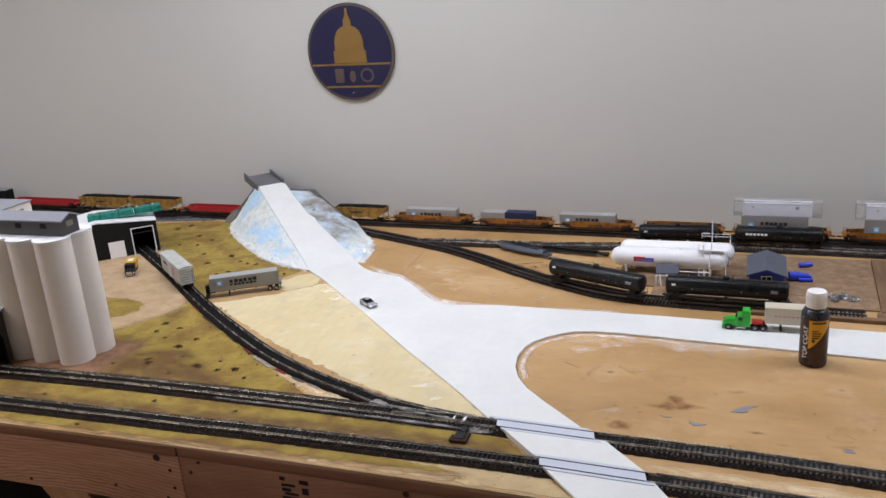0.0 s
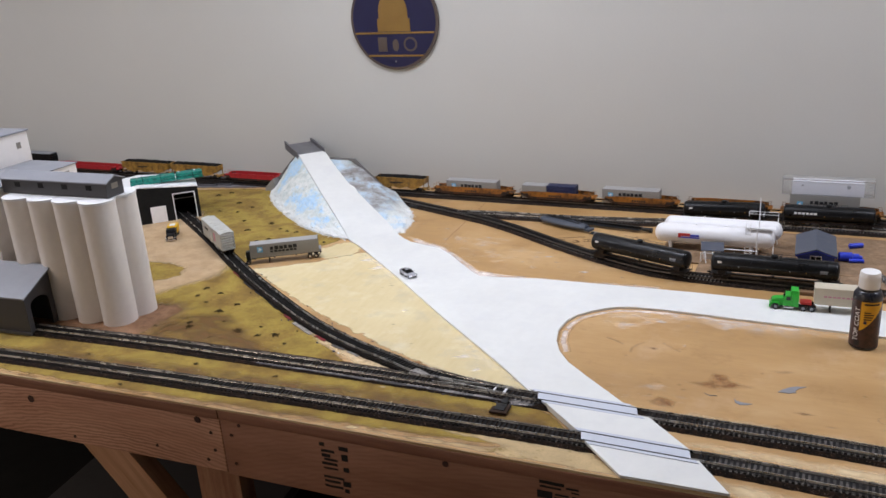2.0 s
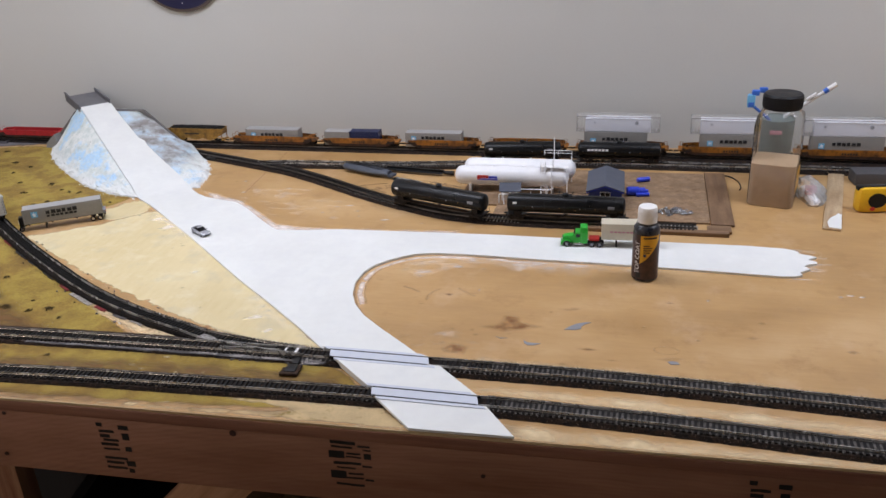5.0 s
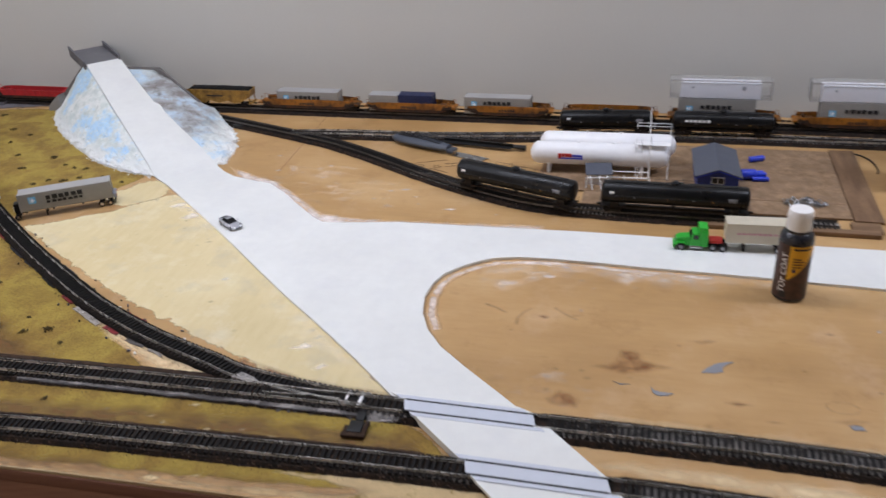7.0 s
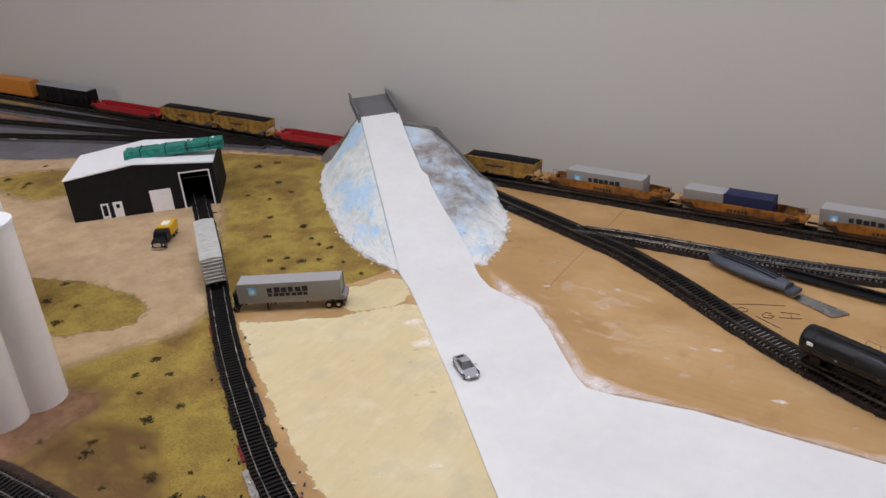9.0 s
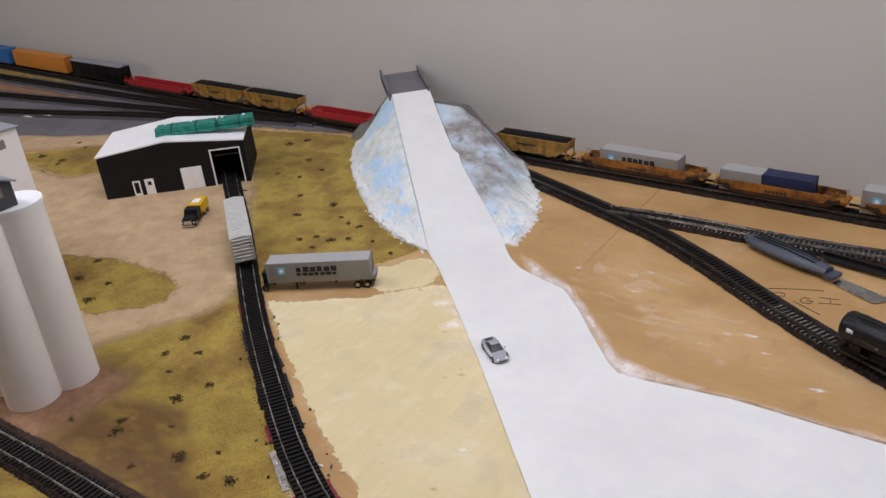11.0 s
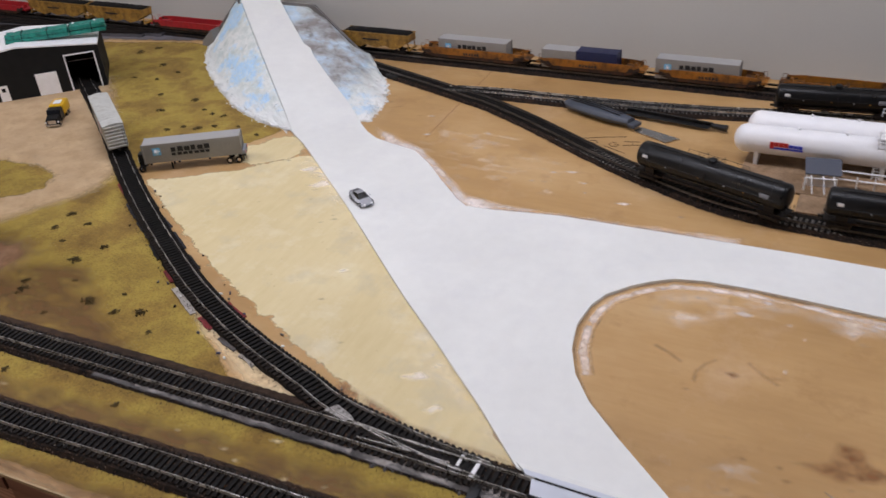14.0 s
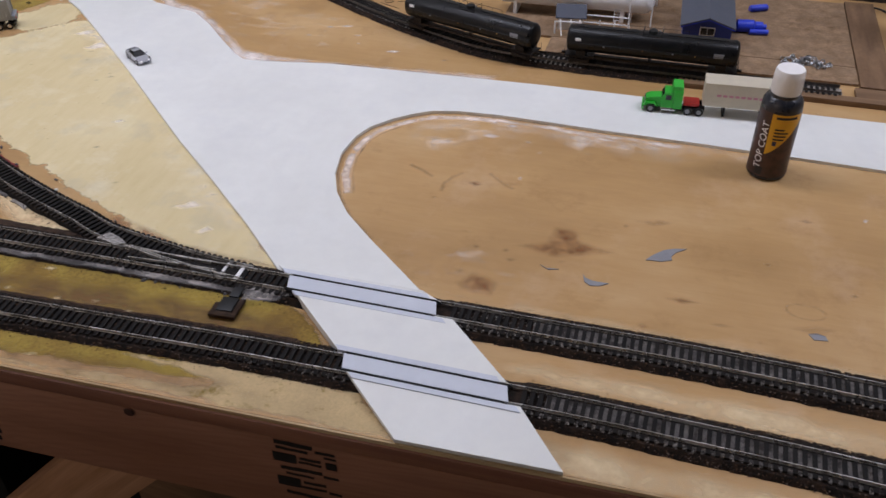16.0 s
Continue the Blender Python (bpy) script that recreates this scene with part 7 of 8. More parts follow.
house = thing("site_office", pose(0.528, 2.523, 0.0038, 0, 0, 2), "small navy blue house with grey roof", "house")
part("wall", prism(B(), [(-0.035, 0), (0.035, 0), (0.035, 0.034), (0, 0.046), (-0.035, 0.034)], -0.052, 0.070, "y"), M["houseblue"], house)
for s_ in (-1, 1):
    prof = [(0.0, 0.0464), (s_ * 0.040, 0.0326), (s_ * 0.040, 0.0346), (0.0, 0.0486)]
    part("roof", prism(B(), prof, -0.058, 0.074, "y"), M["houseroof"], house, "plain grey roof slope")
    fascia = [(0.0, 0.0440), (s_ * 0.039, 0.0303), (s_ * 0.039, 0.0325), (0.0, 0.0463)]
    part("fascia", prism(B(), fascia, -0.0575, -0.0560, "y"), M["bluep"], house, "bright blue gable board")
win = part("window", box(B(), -0.011, 0.011, -0.0532, -0.0522, 0.019, 0.032), M["white"], house, "white framed window")
for x0, x1 in ((-0.0098, -0.0006), (0.0006, 0.0098)):
    part("pane", box(B(), x0, x1, -0.0538, -0.0533, 0.0204, 0.0306), M["glass"], win)
blue1 = thing("blue_cylinder", pose(0.607, 2.632, 0.0038, 0, 0, 24), "short bright blue plastic cylinder", "plastic part")
part("tube", lathe(B(), [(0.004, -0.015), (0.0055, -0.0135), (0.0055, 0.0135), (0.004, 0.015)], 20, "x", (0, 0, 0.0056)), M["bluep"], blue1)
blue2 = thing("blue_pump", pose(0.592, 2.545, 0.0038, 0, 0, 8), "bright blue plastic pump part with tubes", "plastic part")
part("pump_body", lathe(B(), [(0.006, -0.020), (0.0095, -0.018), (0.0095, 0.006), (0.007, 0.008), (0.007, 0.020)], 22, "x", (0, 0, 0.0096)), M["bluep"], blue2)
for y in (-0.010, 0.010):
    part("side_tube", cyl(B(), (0.0, y, 0.0045), (0.028, y, 0.0045), 0.0044, n=14), M["bluep"], blue2)
random.seed(11)
chain = thing("chain_heap", pose(0.671, 2.450, 0.0038), "small heap of silver chain", "chain")
for k in range(70):
    bm = B()
    bmesh.ops.create_circle(bm, segments=8, radius=0.0030)
    ring = [v.co.copy() for v in bm.verts]
    bm.free()
    bm = wire(B(), [tuple(c) for c in ring] + [tuple(ring[0])], 0.0009, 5)
    a, r = random.uniform(0, 6.28), random.uniform(0, 1) ** 0.7
    m = pose(0.036 * r * math.cos(a), 0.020 * r * math.sin(a), 0.0015 + 0.009 * (1 - r) * random.random(), random.uniform(-70, 70), random.uniform(-70, 70), random.uniform(0, 360))
    part("link", bm, M["steel"], chain, "", m)

# ---- putty knife and saw blade ----
knife = thing("putty_knife", pose(-0.119, 2.658, 0.0, 0, 0, -21.0) @ Matrix.Diagonal((1.22, 1.25, 1.1, 1)), "grey handled putty knife lying on the plywood", "putty knife")
bm = B()
secs = [(0.0, 0.006), (0.008, 0.011), (0.03, 0.0125), (0.06, 0.0135), (0.085, 0.0125), (0.105, 0.010), (0.115, 0.0085)]
rows = []
for x, w in secs:
    rows.append([bm.verts.new((x, w * math.cos(t * math.pi / 6), 0.0105 + 0.75 * w * math.sin(t * math.pi / 6))) for t in range(12)])
for a, b in zip(rows, rows[1:]):
    for k in range(12):
        bm.faces.new((a[k], a[(k + 1) % 12], b[(k + 1) % 12], b[k]))
bm.faces.new(rows[0])
bm.faces.new(rows[-1][::-1])
part("handle", bm, M["knifegrip"], knife)
for y in (-0.005, 0.0, 0.005):
    part("grip_ridge", wire(B(), [(0.012, y, 0.0205), (0.06, y, 0.0212), (0.10, y, 0.0185)], 0.0009, 5), M["black"], knife)
part("ferrule", box(B(), 0.1152, 0.126, -0.009, 0.009, 0.005, 0.0105, 0.001), M["knifegrip"], knife)
part("blade", prism(B(), [(0.126, -0.0075), (0.180, -0.0115), (0.188, 0.0085), (0.126, 0.0075)], 0.0012, 0.0024), M["steel"], knife, "worn steel blade")
saw = thing("razor_saw", pose(-0.012, 2.660, 0.0012, 0, 0, -8.5), "thin dark saw with a stiff back", "saw")
part("saw_blade", prism(B(), [(0.0, -0.010), (0.150, -0.009), (0.152, 0.003), (0.0, 0.006)], 0.005, 0.0060), M["black"], saw)
part("saw_back", box(B(), 0.0, 0.152, 0.0030, 0.0080, 0.0040, 0.011, 0.0008), M["weather"], saw)
part("tang", cyl(B(), (0.1522, 0.003, 0.0068), (0.178, 0.002, 0.0066), 0.0042, 0.0060, 14), M["black"], saw, "round dark grip end")

# ---- paint bottle ----
BX, BY = 0.617, 2.144
bottle = thing("paint_bottle", pose(BX, BY, 0.0, 0, 0, 0) @ Matrix.Diagonal((1.02, 1.02, 1.03, 1)), "dark paint bottle with white cap and yellow label", "paint bottle")
R = 0.0222
part("bottle_body", lathe(B(), [(0.017, 0.0), (0.0205, 0.0008), (R, 0.003), (R, 0.088), (0.0215, 0.094), (0.019, 0.0985), (0.0165, 0.1005), (0.0165, 0.104)], 56), M["bottle"], bottle)
bm = B()
prof = [(0.0158, 0.1035), (0.0160, 0.1045), (0.0156, 0.1285), (0.0146, 0.131)]
lathe(bm, prof, 56)
cap = part("cap", bm, M["cap"], bottle, "white flip cap")
bm = B()
for k in range(44):
    a = 2 * math.pi * k / 44
    wire(bm, [(0.0160 * math.cos(a), 0.0160 * math.sin(a), 0.106), (0.0158 * math.cos(a), 0.0158 * math.sin(a), 0.124)], 0.00028, 4)
part("cap_ridges", bm, M["cap"], cap)


def wrap(a0, a1, z0, z1, r, material, name, label="", cut=None, n=28):
    """A piece of label on the bottle between two angles (degrees; -90 faces the front)."""
    bm = B()
    cols = []
    for k in range(n + 1):
        a = radians(a0 + (a1 - a0) * k / n)
        lo = cut(k / n) if cut else z0
        cols.append([bm.verts.new((r * math.cos(a), r * math.sin(a), z)) for z in (max(z0, lo), z1)])
    for p, q in zip(cols, cols[1:]):
        bm.faces.new((p[0], q[0], q[1], p[1]))
    return part(name, bm, material, bottle, label)


wrap(-175, 10, 0.006, 0.086, R + 0.0002, M["lab_brown"], "label_band", "dark brown label with asphalt picture")
wrap(-114, -24, 0.035, 0.0855, R + 0.0004, M["lab_yel"], "yellow_panel", "yellow label panel", cut=lambda t: 0.035 + 0.042 * t ** 1.3)
wrap(-52, -26, 0.056, 0.071, R + 0.0006, M["chip"], "picture_light", "pale patch in the label picture", cut=lambda t: 0.062 - 0.006 * t, n=8)
wrap(-102, -42, 0.0800, 0.0830, R + 0.0006, M["ink"], "title_bar", "dark title bar")
for k, (a, b) in enumerate(((-100, -74), (-100, -62), (-100, -66), (-100, -70))):
    wrap(a, b, 0.0665 - k * 0.004, 0.0685 - k * 0.004, R + 0.0006, M["ink"], "text_bar", "small dark text bar", n=10)
wrap(-99, -88, 0.0475, 0.053, R + 0.0006, M["navy"], "badge", "small navy round badge", n=6)
wrap(-128, -108, 0.008, 0.018, R + 0.0005, M["ink"], "text_bar", "small dark text bar", n=8)


def lettered(body, size):
    cu = bpy.data.curves.new("letters", "FONT")
    cu.body, cu.size, cu.extrude = body, size, 0.0
    cu.align_x, cu.align_y = "CENTER", "CENTER"
    tmp = new("letters", cu)
    me = bpy.data.meshes.new_from_object(tmp.evaluated_get(bpy.context.evaluated_depsgraph_get()))
    bpy.data.objects.remove(tmp)
    bm = B()
    bm.from_mesh(me)
    bpy.data.meshes.remove(me)
    return bm


bm = lettered("TOP COAT", 0.0115)
bmesh.ops.subdivide_edges(bm, edges=bm.edges, cuts=1)
for v in bm.verts:
    a = radians(-126) - v.co.y / R
    v.co = Vector(((R + 0.0007) * math.cos(a), (R + 0.0007) * math.sin(a), 0.045 + v.co.x * 1.02))
part("title", bm, M["white"], bottle, "white upright title lettering")

# ---- jar and workbench things by the wall ----
jar = thing("sand_jar", pose(0.874, 2.553, 0.0, 0, 0, -14) @ Matrix.Diagonal((1, 1, 0.975, 1)), "square clear jar half full of tan sand", "jar")


def squircle(hw, z, r, n=6):
    out = []
    for cx, cy, a0 in ((1, 1, 0), (-1, 1, 90), (-1, -1, 180), (1, -1, 270)):
        for k in range(n + 1):
            a = radians(a0 + 90 * k / n)
            out.append((cx * (hw - r) + r * math.cos(a), cy * (hw - r) + r * math.sin(a), z))
    return out


def stack(bm, rings, cap_lo=True, cap_hi=True):
    rows = [[bm.verts.new(c) for c in ring] for ring in rings]
    for a, b in zip(rows, rows[1:]):
        for k in range(len(a)):
            bm.faces.new((a[k], a[(k + 1) % len(a)], b[(k + 1) % len(a)], b[k]))
    if cap_lo:
        bm.faces.new(rows[0][::-1])
    if cap_hi:
        bm.faces.new(rows[-1])
    return bm


g = part("glass", stack(B(), [squircle(0.043, 0.0005, 0.012), squircle(0.0455, 0.004, 0.012), squircle(0.0455, 0.175, 0.012), squircle(0.043, 0.192, 0.016), squircle(0.037, 0.203, 0.026), squircle(0.0345, 0.210, 0.030)], True, False), M["jar"], jar, "clear plastic shell")
g.visible_shadow = False
part("sand", stack(B(), [squircle(0.0425, 0.0015, 0.012), squircle(0.0440, 0.005, 0.012), squircle(0.0440, 0.094, 0.012), squircle(0.030, 0.098, 0.010)]), M["sand"], jar, "tan sand filling")
part("lid", lathe(B(), [(0.037, 0.207), (0.0385, 0.209), (0.0385, 0.234), (0.036, 0.2375)], 48), M["lid"], jar, "black screw lid")
bm = B()
for k in range(60):
    a = 2 * math.pi * k / 60
    wire(bm, [(0.0385 * math.cos(a), 0.0385 * math.sin(a), 0.211), (0.0385 * math.cos(a), 0.0385 * math.sin(a), 0.232)], 0.0005, 4)
part("lid_ridges", bm, M["lid"], jar)
part("side_label", box(B(), 0.0457, 0.0462, -0.030, 0.030, 0.030, 0.080), M["lab_yel"], jar, "yellow side label")

# cup of tools behind the jar
cup = thing("tool_cup", pose(0.884, 2.664, 0.0), "grey-green plastic cup holding small tools", "cup")
part("cup_body", lathe(B(), [(0.030, 0.0), (0.032, 0.003), (0.036, 0.150), (0.0345, 0.1505), (0.0335, 0.148)], 40), M["jarback"], cup)
part("cup_print", box(B(), -0.018, 0.006, -0.0368, -0.0350, 0.122, 0.131, 0.0006), M["pink"], cup, "pink printed band")
brush = thing("toothbrush", pose(0.884, 2.650, 0.148), "white and blue toothbrush leaning in the cup", "toothbrush")
m = Matrix.Rotation(radians(53), 4, "Y") @ Matrix.Diagonal((0.85, 0.85, 0.95, 1)) @ Matrix.Translation((0.0, 0.0, 0.012))
part("handle", wire(B(), [tuple(m @ Vector(c)) for c in ((0, 0, 0.0), (0, 0, 0.04), (0.001, 0.002, 0.07), (0, 0, 0.098))], 0.0036, 10), M["white"], brush)
part("head", wire(B(), [tuple(m @ Vector(c)) for c in ((0, 0, 0.098), (0, 0, 0.108), (0, 0, 0.128))], 0.0050, 10), M["cap"], brush)
part("bristles", box(B(), -0.010, -0.004, -0.0045, 0.0045, 0.060, 0.084, 0.001), M["cap"], brush, "white bristles", m)
part("grip", wire(B(), [tuple(m @ Vector(c)) for c in ((0, 0, 0.098), (0, 0, 0.108))], 0.0056, 10), M["bristle"], brush, "blue band")
clipb = thing("blue_clamp", pose(0.866, 2.650, 0.148), "translucent blue plastic clamp leaning in the cup", "clamp")
part("rod", cyl(B(), (0, 0, 0), (-0.036, 0, 0.030), 0.0030, n=10), M["bristle"], clipb)
part("jaw", box(B(), -0.050, -0.034, -0.007, 0.007, 0.028, 0.056, 0.003), M["sky"], clipb, "pale blue jaw")
part("arm", box(B(), -0.042, -0.026, -0.006, 0.006, 0.0540, 0.0660, 0.003), M["bristle"], clipb, "blue lever arm")
part("pad", box(B(), -0.048, -0.036, -0.0075, -0.0062, 0.030, 0.040, 0.0004), M["bristle"], clipb)
part("tip", box(B(), -0.0270, -0.010, -0.005, 0.005, 0.0600, 0.0715, 0.003), M["bristle"], clipb)
bag = thing("parts_bag", pose(0.950, 2.560, 0.0, 0, 0, 8) @ Matrix.Diagonal((0.92, 1.7, 1.15, 1)), "crumpled clear bag with white parts", "bag")
bm = B()
bmesh.ops.create_icosphere(bm, subdivisions=4, radius=0.030, matrix=Matrix.Diagonal((0.9, 1.3, 0.8, 1)))
for v in bm.verts:
    q = v.co * 60
    v.co += v.co.normalized() * (abs(noise.noise(q)) * 0.010 - 0.003)
    v.co.z = max(0.0, v.co.z + 0.018)
film = part("film", bm, M["bag"], bag, "wrinkled clear film")
film.visible_shadow = False
part("white_piece", box(B(), -0.010, 0.012, -0.022, 0.006, 0.002, 0.012, 0.003), M["white"], bag)
part("white_piece", box(B(), -0.014, 0.006, 0.008, 0.020, 0.002, 0.020, 0.003), M["white"], bag)
part("pink_slip", box(B(), -0.012, 0.010, -0.004, 0.000, 0.014, 0.030, 0.0008), M["pink"], bag)
stick = thing("paint_stick", pose(1.000, 2.5635, 0.0, 0, 0, -11), "wooden stirring stick dipped in white paint", "stick")
part("wood_strip", box(B(), -0.0165, 0.0165, -0.169, 0.169, 0.0, 0.0042, 0.0008), M["stick"], stick)
for x in (-0.004, 0.004):
    part("groove", box(B(), x - 0.0007, x + 0.0007, -0.09, 0.165, 0.00425, 0.0045), M["soil"], stick, "dark groove along the stick")
splash = [(-0.006, -0.163), (0.0165, -0.166), (0.0165, -0.088), (0.009, -0.084), (0.004, -0.098), (-0.003, -0.108), (-0.008, -0.135)]
part("paint_end", prism(B(), ragged(splash, 0.006, 0.0014, 411), 0.0043, 0.0052), M["road"], stick, "splash of white paint")
tapem = thing("tape_measure", pose(1.064, 2.518, 0.0, 0, 0, 10) @ Matrix.Diagonal((1, 1, 0.86, 1)), "yellow tape measure case on its edge", "tape measure")
part("case", box(B(), -0.036, 0.036, -0.018, 0.018, 0.0, 0.062, 0.013), M["tape"], tapem)
part("rubber_band", box(B(), -0.037, 0.037, -0.008, 0.008, 0.052, 0.0635, 0.004), M["lid"], tapem, "black rubber top")
part("side_badge", cyl(B(), (0, -0.0182, 0.032), (0, -0.019, 0.032), 0.018, n=28), M["lid"], tapem, "black side badge")
part("red_button", cyl(B(), (-0.008, -0.0192, 0.012), (-0.008, -0.020, 0.012), 0.005, n=16), M["redplastic"], tapem)
tray = thing("dark_tool", pose(1.10, 2.69, 0.0, 0, 0, 6), "dark grey tool case lying by the wall", "tool")
part("case", box(B(), -0.045, 0.06, -0.025, 0.025, 0.0, 0.028, 0.004), M["darkgrey"], tray)

# ---- wall emblem ----
SX, SZ = -0.628, 0.490
sign = thing("wall_emblem", pose(SX, WALL_Y - 0.002, SZ, 90, 0, 0), "round navy sign with gold dome on the wall", "sign")
RX, RZ = 0.140, 0.1385


def disc(rx, rz, z0, z1, n=72, keep=None):
    pts = [(rx * math.cos(2 * math.pi * k / n), rz * math.sin(2 * math.pi * k / n)) for k in range(n)]
    if keep:
        pts = [p for p in pts if keep(p)]
    return prism(B(), pts, z0, z1)


part("rim", disc(RX, RZ, 0.0, 0.006), M["rim"], sign, "dull bronze rim")
part("field", disc(RX - 0.008, RZ - 0.008, 0.0061, 0.0072), M["navy_sign"], sign)
dome = [(-0.052, -0.030), (0.052, -0.030), (0.052, 0.006), (0.046, 0.006), (0.046, 0.030), (0.043, 0.045), (0.036, 0.060), (0.024, 0.070), (0.012, 0.074), (0.012, 0.090), (0.007, 0.098), (0.004, 0.108), (0.003, 0.124),
        (-0.003, 0.124), (-0.004, 0.108), (-0.007, 0.098), (-0.012, 0.090), (-0.012, 0.074), (-0.024, 0.070), (-0.036, 0.060), (-0.043, 0.045), (-0.046, 0.030), (-0.046, 0.006), (-0.052, 0.006)]
part("dome_shape", prism(B(), dome, 0.0073, 0.0092), M["gold"], sign, "gold domed building shape")
for z, hw in ((-0.034, 0.126), (-0.098, 0.088)):
    part("gold_bar", box(B(), -hw, hw, z - 0.0025, z + 0.0025, 0.0073, 0.0090), M["gold"], sign, "thin gold bar")
part("left_shape", box(B(), -0.055, -0.026, -0.086, -0.046, 0.0073, 0.0086, 0.0006), M["rim"], sign, "dull bronze upright block")
part("middle_shape", disc(0.010, 0.0165, 0.0073, 0.0086, 32), M["rim"], sign, "dull bronze oval").location = (0.002, -0.0685, 0)
part("right_shape", disc(0.0215, 0.0205, 0.0073, 0.0080, 36), M["rim"], sign, "dull bronze disc").location = (0.049, -0.066, 0)
part("right_field", disc(0.0155, 0.0148, 0.0081, 0.0086, 36), M["navy_sign"], sign).location = (0.049, -0.066, 0)
for z in (0.118, -0.115):
    part("screw", lathe(B(), [(0.003, 0.0075), (0.002, 0.0098)], 10, "z", (0.0, z, 0)), M["chrome"], sign)

# ---- marks and smears on the plywood ----
def coat(name, pts, z, material, label, seed, rough=0.008, rim=0.014):
    return patch(name, pts, 0.0, z, material, label, "paint mark", rough, seed, "stuff", rim, max(0.002, rim * 0.35))


CURVE = [(0.70, 2.178), (0.52, 2.184), (0.41, 2.186), (0.35, 2.189), (0.28, 2.191), (0.225, 2.188), (0.19, 2.180), (0.165, 2.164), (0.145, 2.146), (0.124, 2.120), (0.114, 2.092), (0.111, 2.05), (0.120, 2.006), (0.138, 1.966), (0.165, 1.930), (0.206, 1.892), (0.262, 1.844)]


def shifted(pts, d):
    """A line moved sideways, to the left of its heading."""
    line = [Vector(q) for q in pts]
    out = []
    for k, q in enumerate(line):
        u = heading(line, k)
        out.append((q.x - u.y * d, q.y + u.x * d))
    return out


coat("white_smear", [(-0.42, 2.48), (-0.30, 2.43), (-0.17, 2.318), (-0.10, 2.278), (0.05, 2.296), (0.25, 2.308), (0.25, 2.284), (-0.09, 2.256), (-0.14, 2.256), (-0.26, 2.365), (-0.35, 2.40)], 0.0006, M["smear"], "white filler smeared on the plywood beside the road", 21, 0.006)
coat("white_smear", [(-0.21, 2.318), (-0.16, 2.300), (-0.115, 2.292), (-0.09, 2.276), (-0.10, 2.258), (-0.14, 2.262), (-0.18, 2.292)], 0.0007, M["veil"], "thin white filler in the road corner", 29, 0.006)
coat("white_smear", shifted(RIGHT[4:11], 0.001) + shifted(RIGHT[4:11], 0.017)[::-1], 0.0008, M["rimwhite"], "white filler brushed along the road edge", 34, 0.005, 0.008)
coat("white_smear", [(-0.185, 2.304), (-0.14, 2.296), (-0.08, 2.290), (-0.02, 2.290), (-0.04, 2.280), (-0.12, 2.262), (-0.15, 2.276)], 0.0010, M["rimwhite"], "thick white filler in the road corner", 35, 0.005, 0.008)
coat("white_smear", shifted(CURVE[4:14], 0.0055) + shifted(CURVE[4:14], 0.0185)[::-1], 0.0006, M["rimwhite"], "white filler smeared along the curved road edge", 22, 0.0018, 0.004)
coat("white_smear", shifted(CURVE[1:6], 0.0030) + shifted(CURVE[1:6], 0.0150)[::-1], 0.0006, M["smear"], "white brush marks along the road edge", 24, 0.005, 0.006)
coat("edge_line", shifted(CURVE[3:16], 0.0002) + shifted(CURVE[3:16], 0.0042)[::-1], 0.0008, M["rimline"], "grey-brown pencil line round the road curve", 25, 0.0008, 0.0012)
coat("edge_line", shifted(CURVE[8:14], 0.0185) + shifted(CURVE[8:14], 0.0210)[::-1], 0.0008, M["rimline"], "faint second line inside the road curve", 26, 0.0008, 0.0012)
coat("edge_line", [(-0.10, 2.266), (0.0, 2.283), (0.165, 2.289), (0.32, 2.293), (0.32, 2.296), (0.165, 2.293), (0.0, 2.288), (-0.10, 2.271)], 0.0008, M["rimline"], "faint pencil line along the road edge", 27, 0.001, 0.0012)
coat("white_smear", [(0.55, 2.31), (0.92, 2.305), (0.95, 2.25), (0.91, 2.155), (0.55, 2.178)], 0.0005, M["haze"], "thin white brush marks round the road end", 23, 0.008)
for k, (x, y, w) in enumerate(((0.925, 2.262, 0.020), (0.930, 2.235, 0.016), (0.910, 2.204, 0.016), (0.880, 2.293, 0.020), (0.885, 2.168, 0.020), (0.910, 2.249, 0.014))):
    coat("white_smear", [(x - w, y - 0.003), (x - w, y + 0.003), (x + w * 0.5, y + 0.0022), (x + w, y), (x + w * 0.5, y - 0.0022)], 0.0009, M["rimwhite"], "white brush stroke at the road end", 320 + k, 0.002, 0.003)
for k, (x, y, w) in enumerate(((0.935, 2.110, 0.006), (0.950, 2.115, 0.007), (0.968, 2.113, 0.006), (0.722, 2.066, 0.003))):
    coat("white_smear", [(x - w, y - 0.003), (x - w * 0.5, y + 0.004), (x + w, y + 0.003), (x + w * 0.5, y - 0.004)], 0.0009, M["rimwhite"], "white paint dab on the bare plywood", 330 + k, 0.002, 0.002)
coat("white_haze", [(-0.35, 2.50), (-0.20, 2.54), (-0.05, 2.44), (-0.02, 2.33), (-0.15, 2.32), (-0.30, 2.42)], 0.0004, M["haze"], "thin white haze on the bare plywood", 24, 0.02)
coat("white_haze", [(0.25, 1.85), (0.33, 1.82), (0.38, 1.86), (0.33, 1.91), (0.24, 1.90)], 0.0004, M["haze"], "thin white haze on the bare plywood", 25, 0.015)
coat("brown_stain", [(0.360, 1.922), (0.386, 1.942), (0.394, 1.968), (0.418, 1.972), (0.430, 1.952), (0.470, 1.944), (0.436, 1.926), (0.400, 1.914)], 0.0007, M["stain"], "brown stain on the plywood", 26, 0.006, 0.008)
coat("brown_stain", [(0.312, 1.852), (0.333, 1.870), (0.360, 1.862), (0.354, 1.838), (0.322, 1.832)], 0.0007, M["stain"], "brown stain on the plywood", 27, 0.006, 0.008)
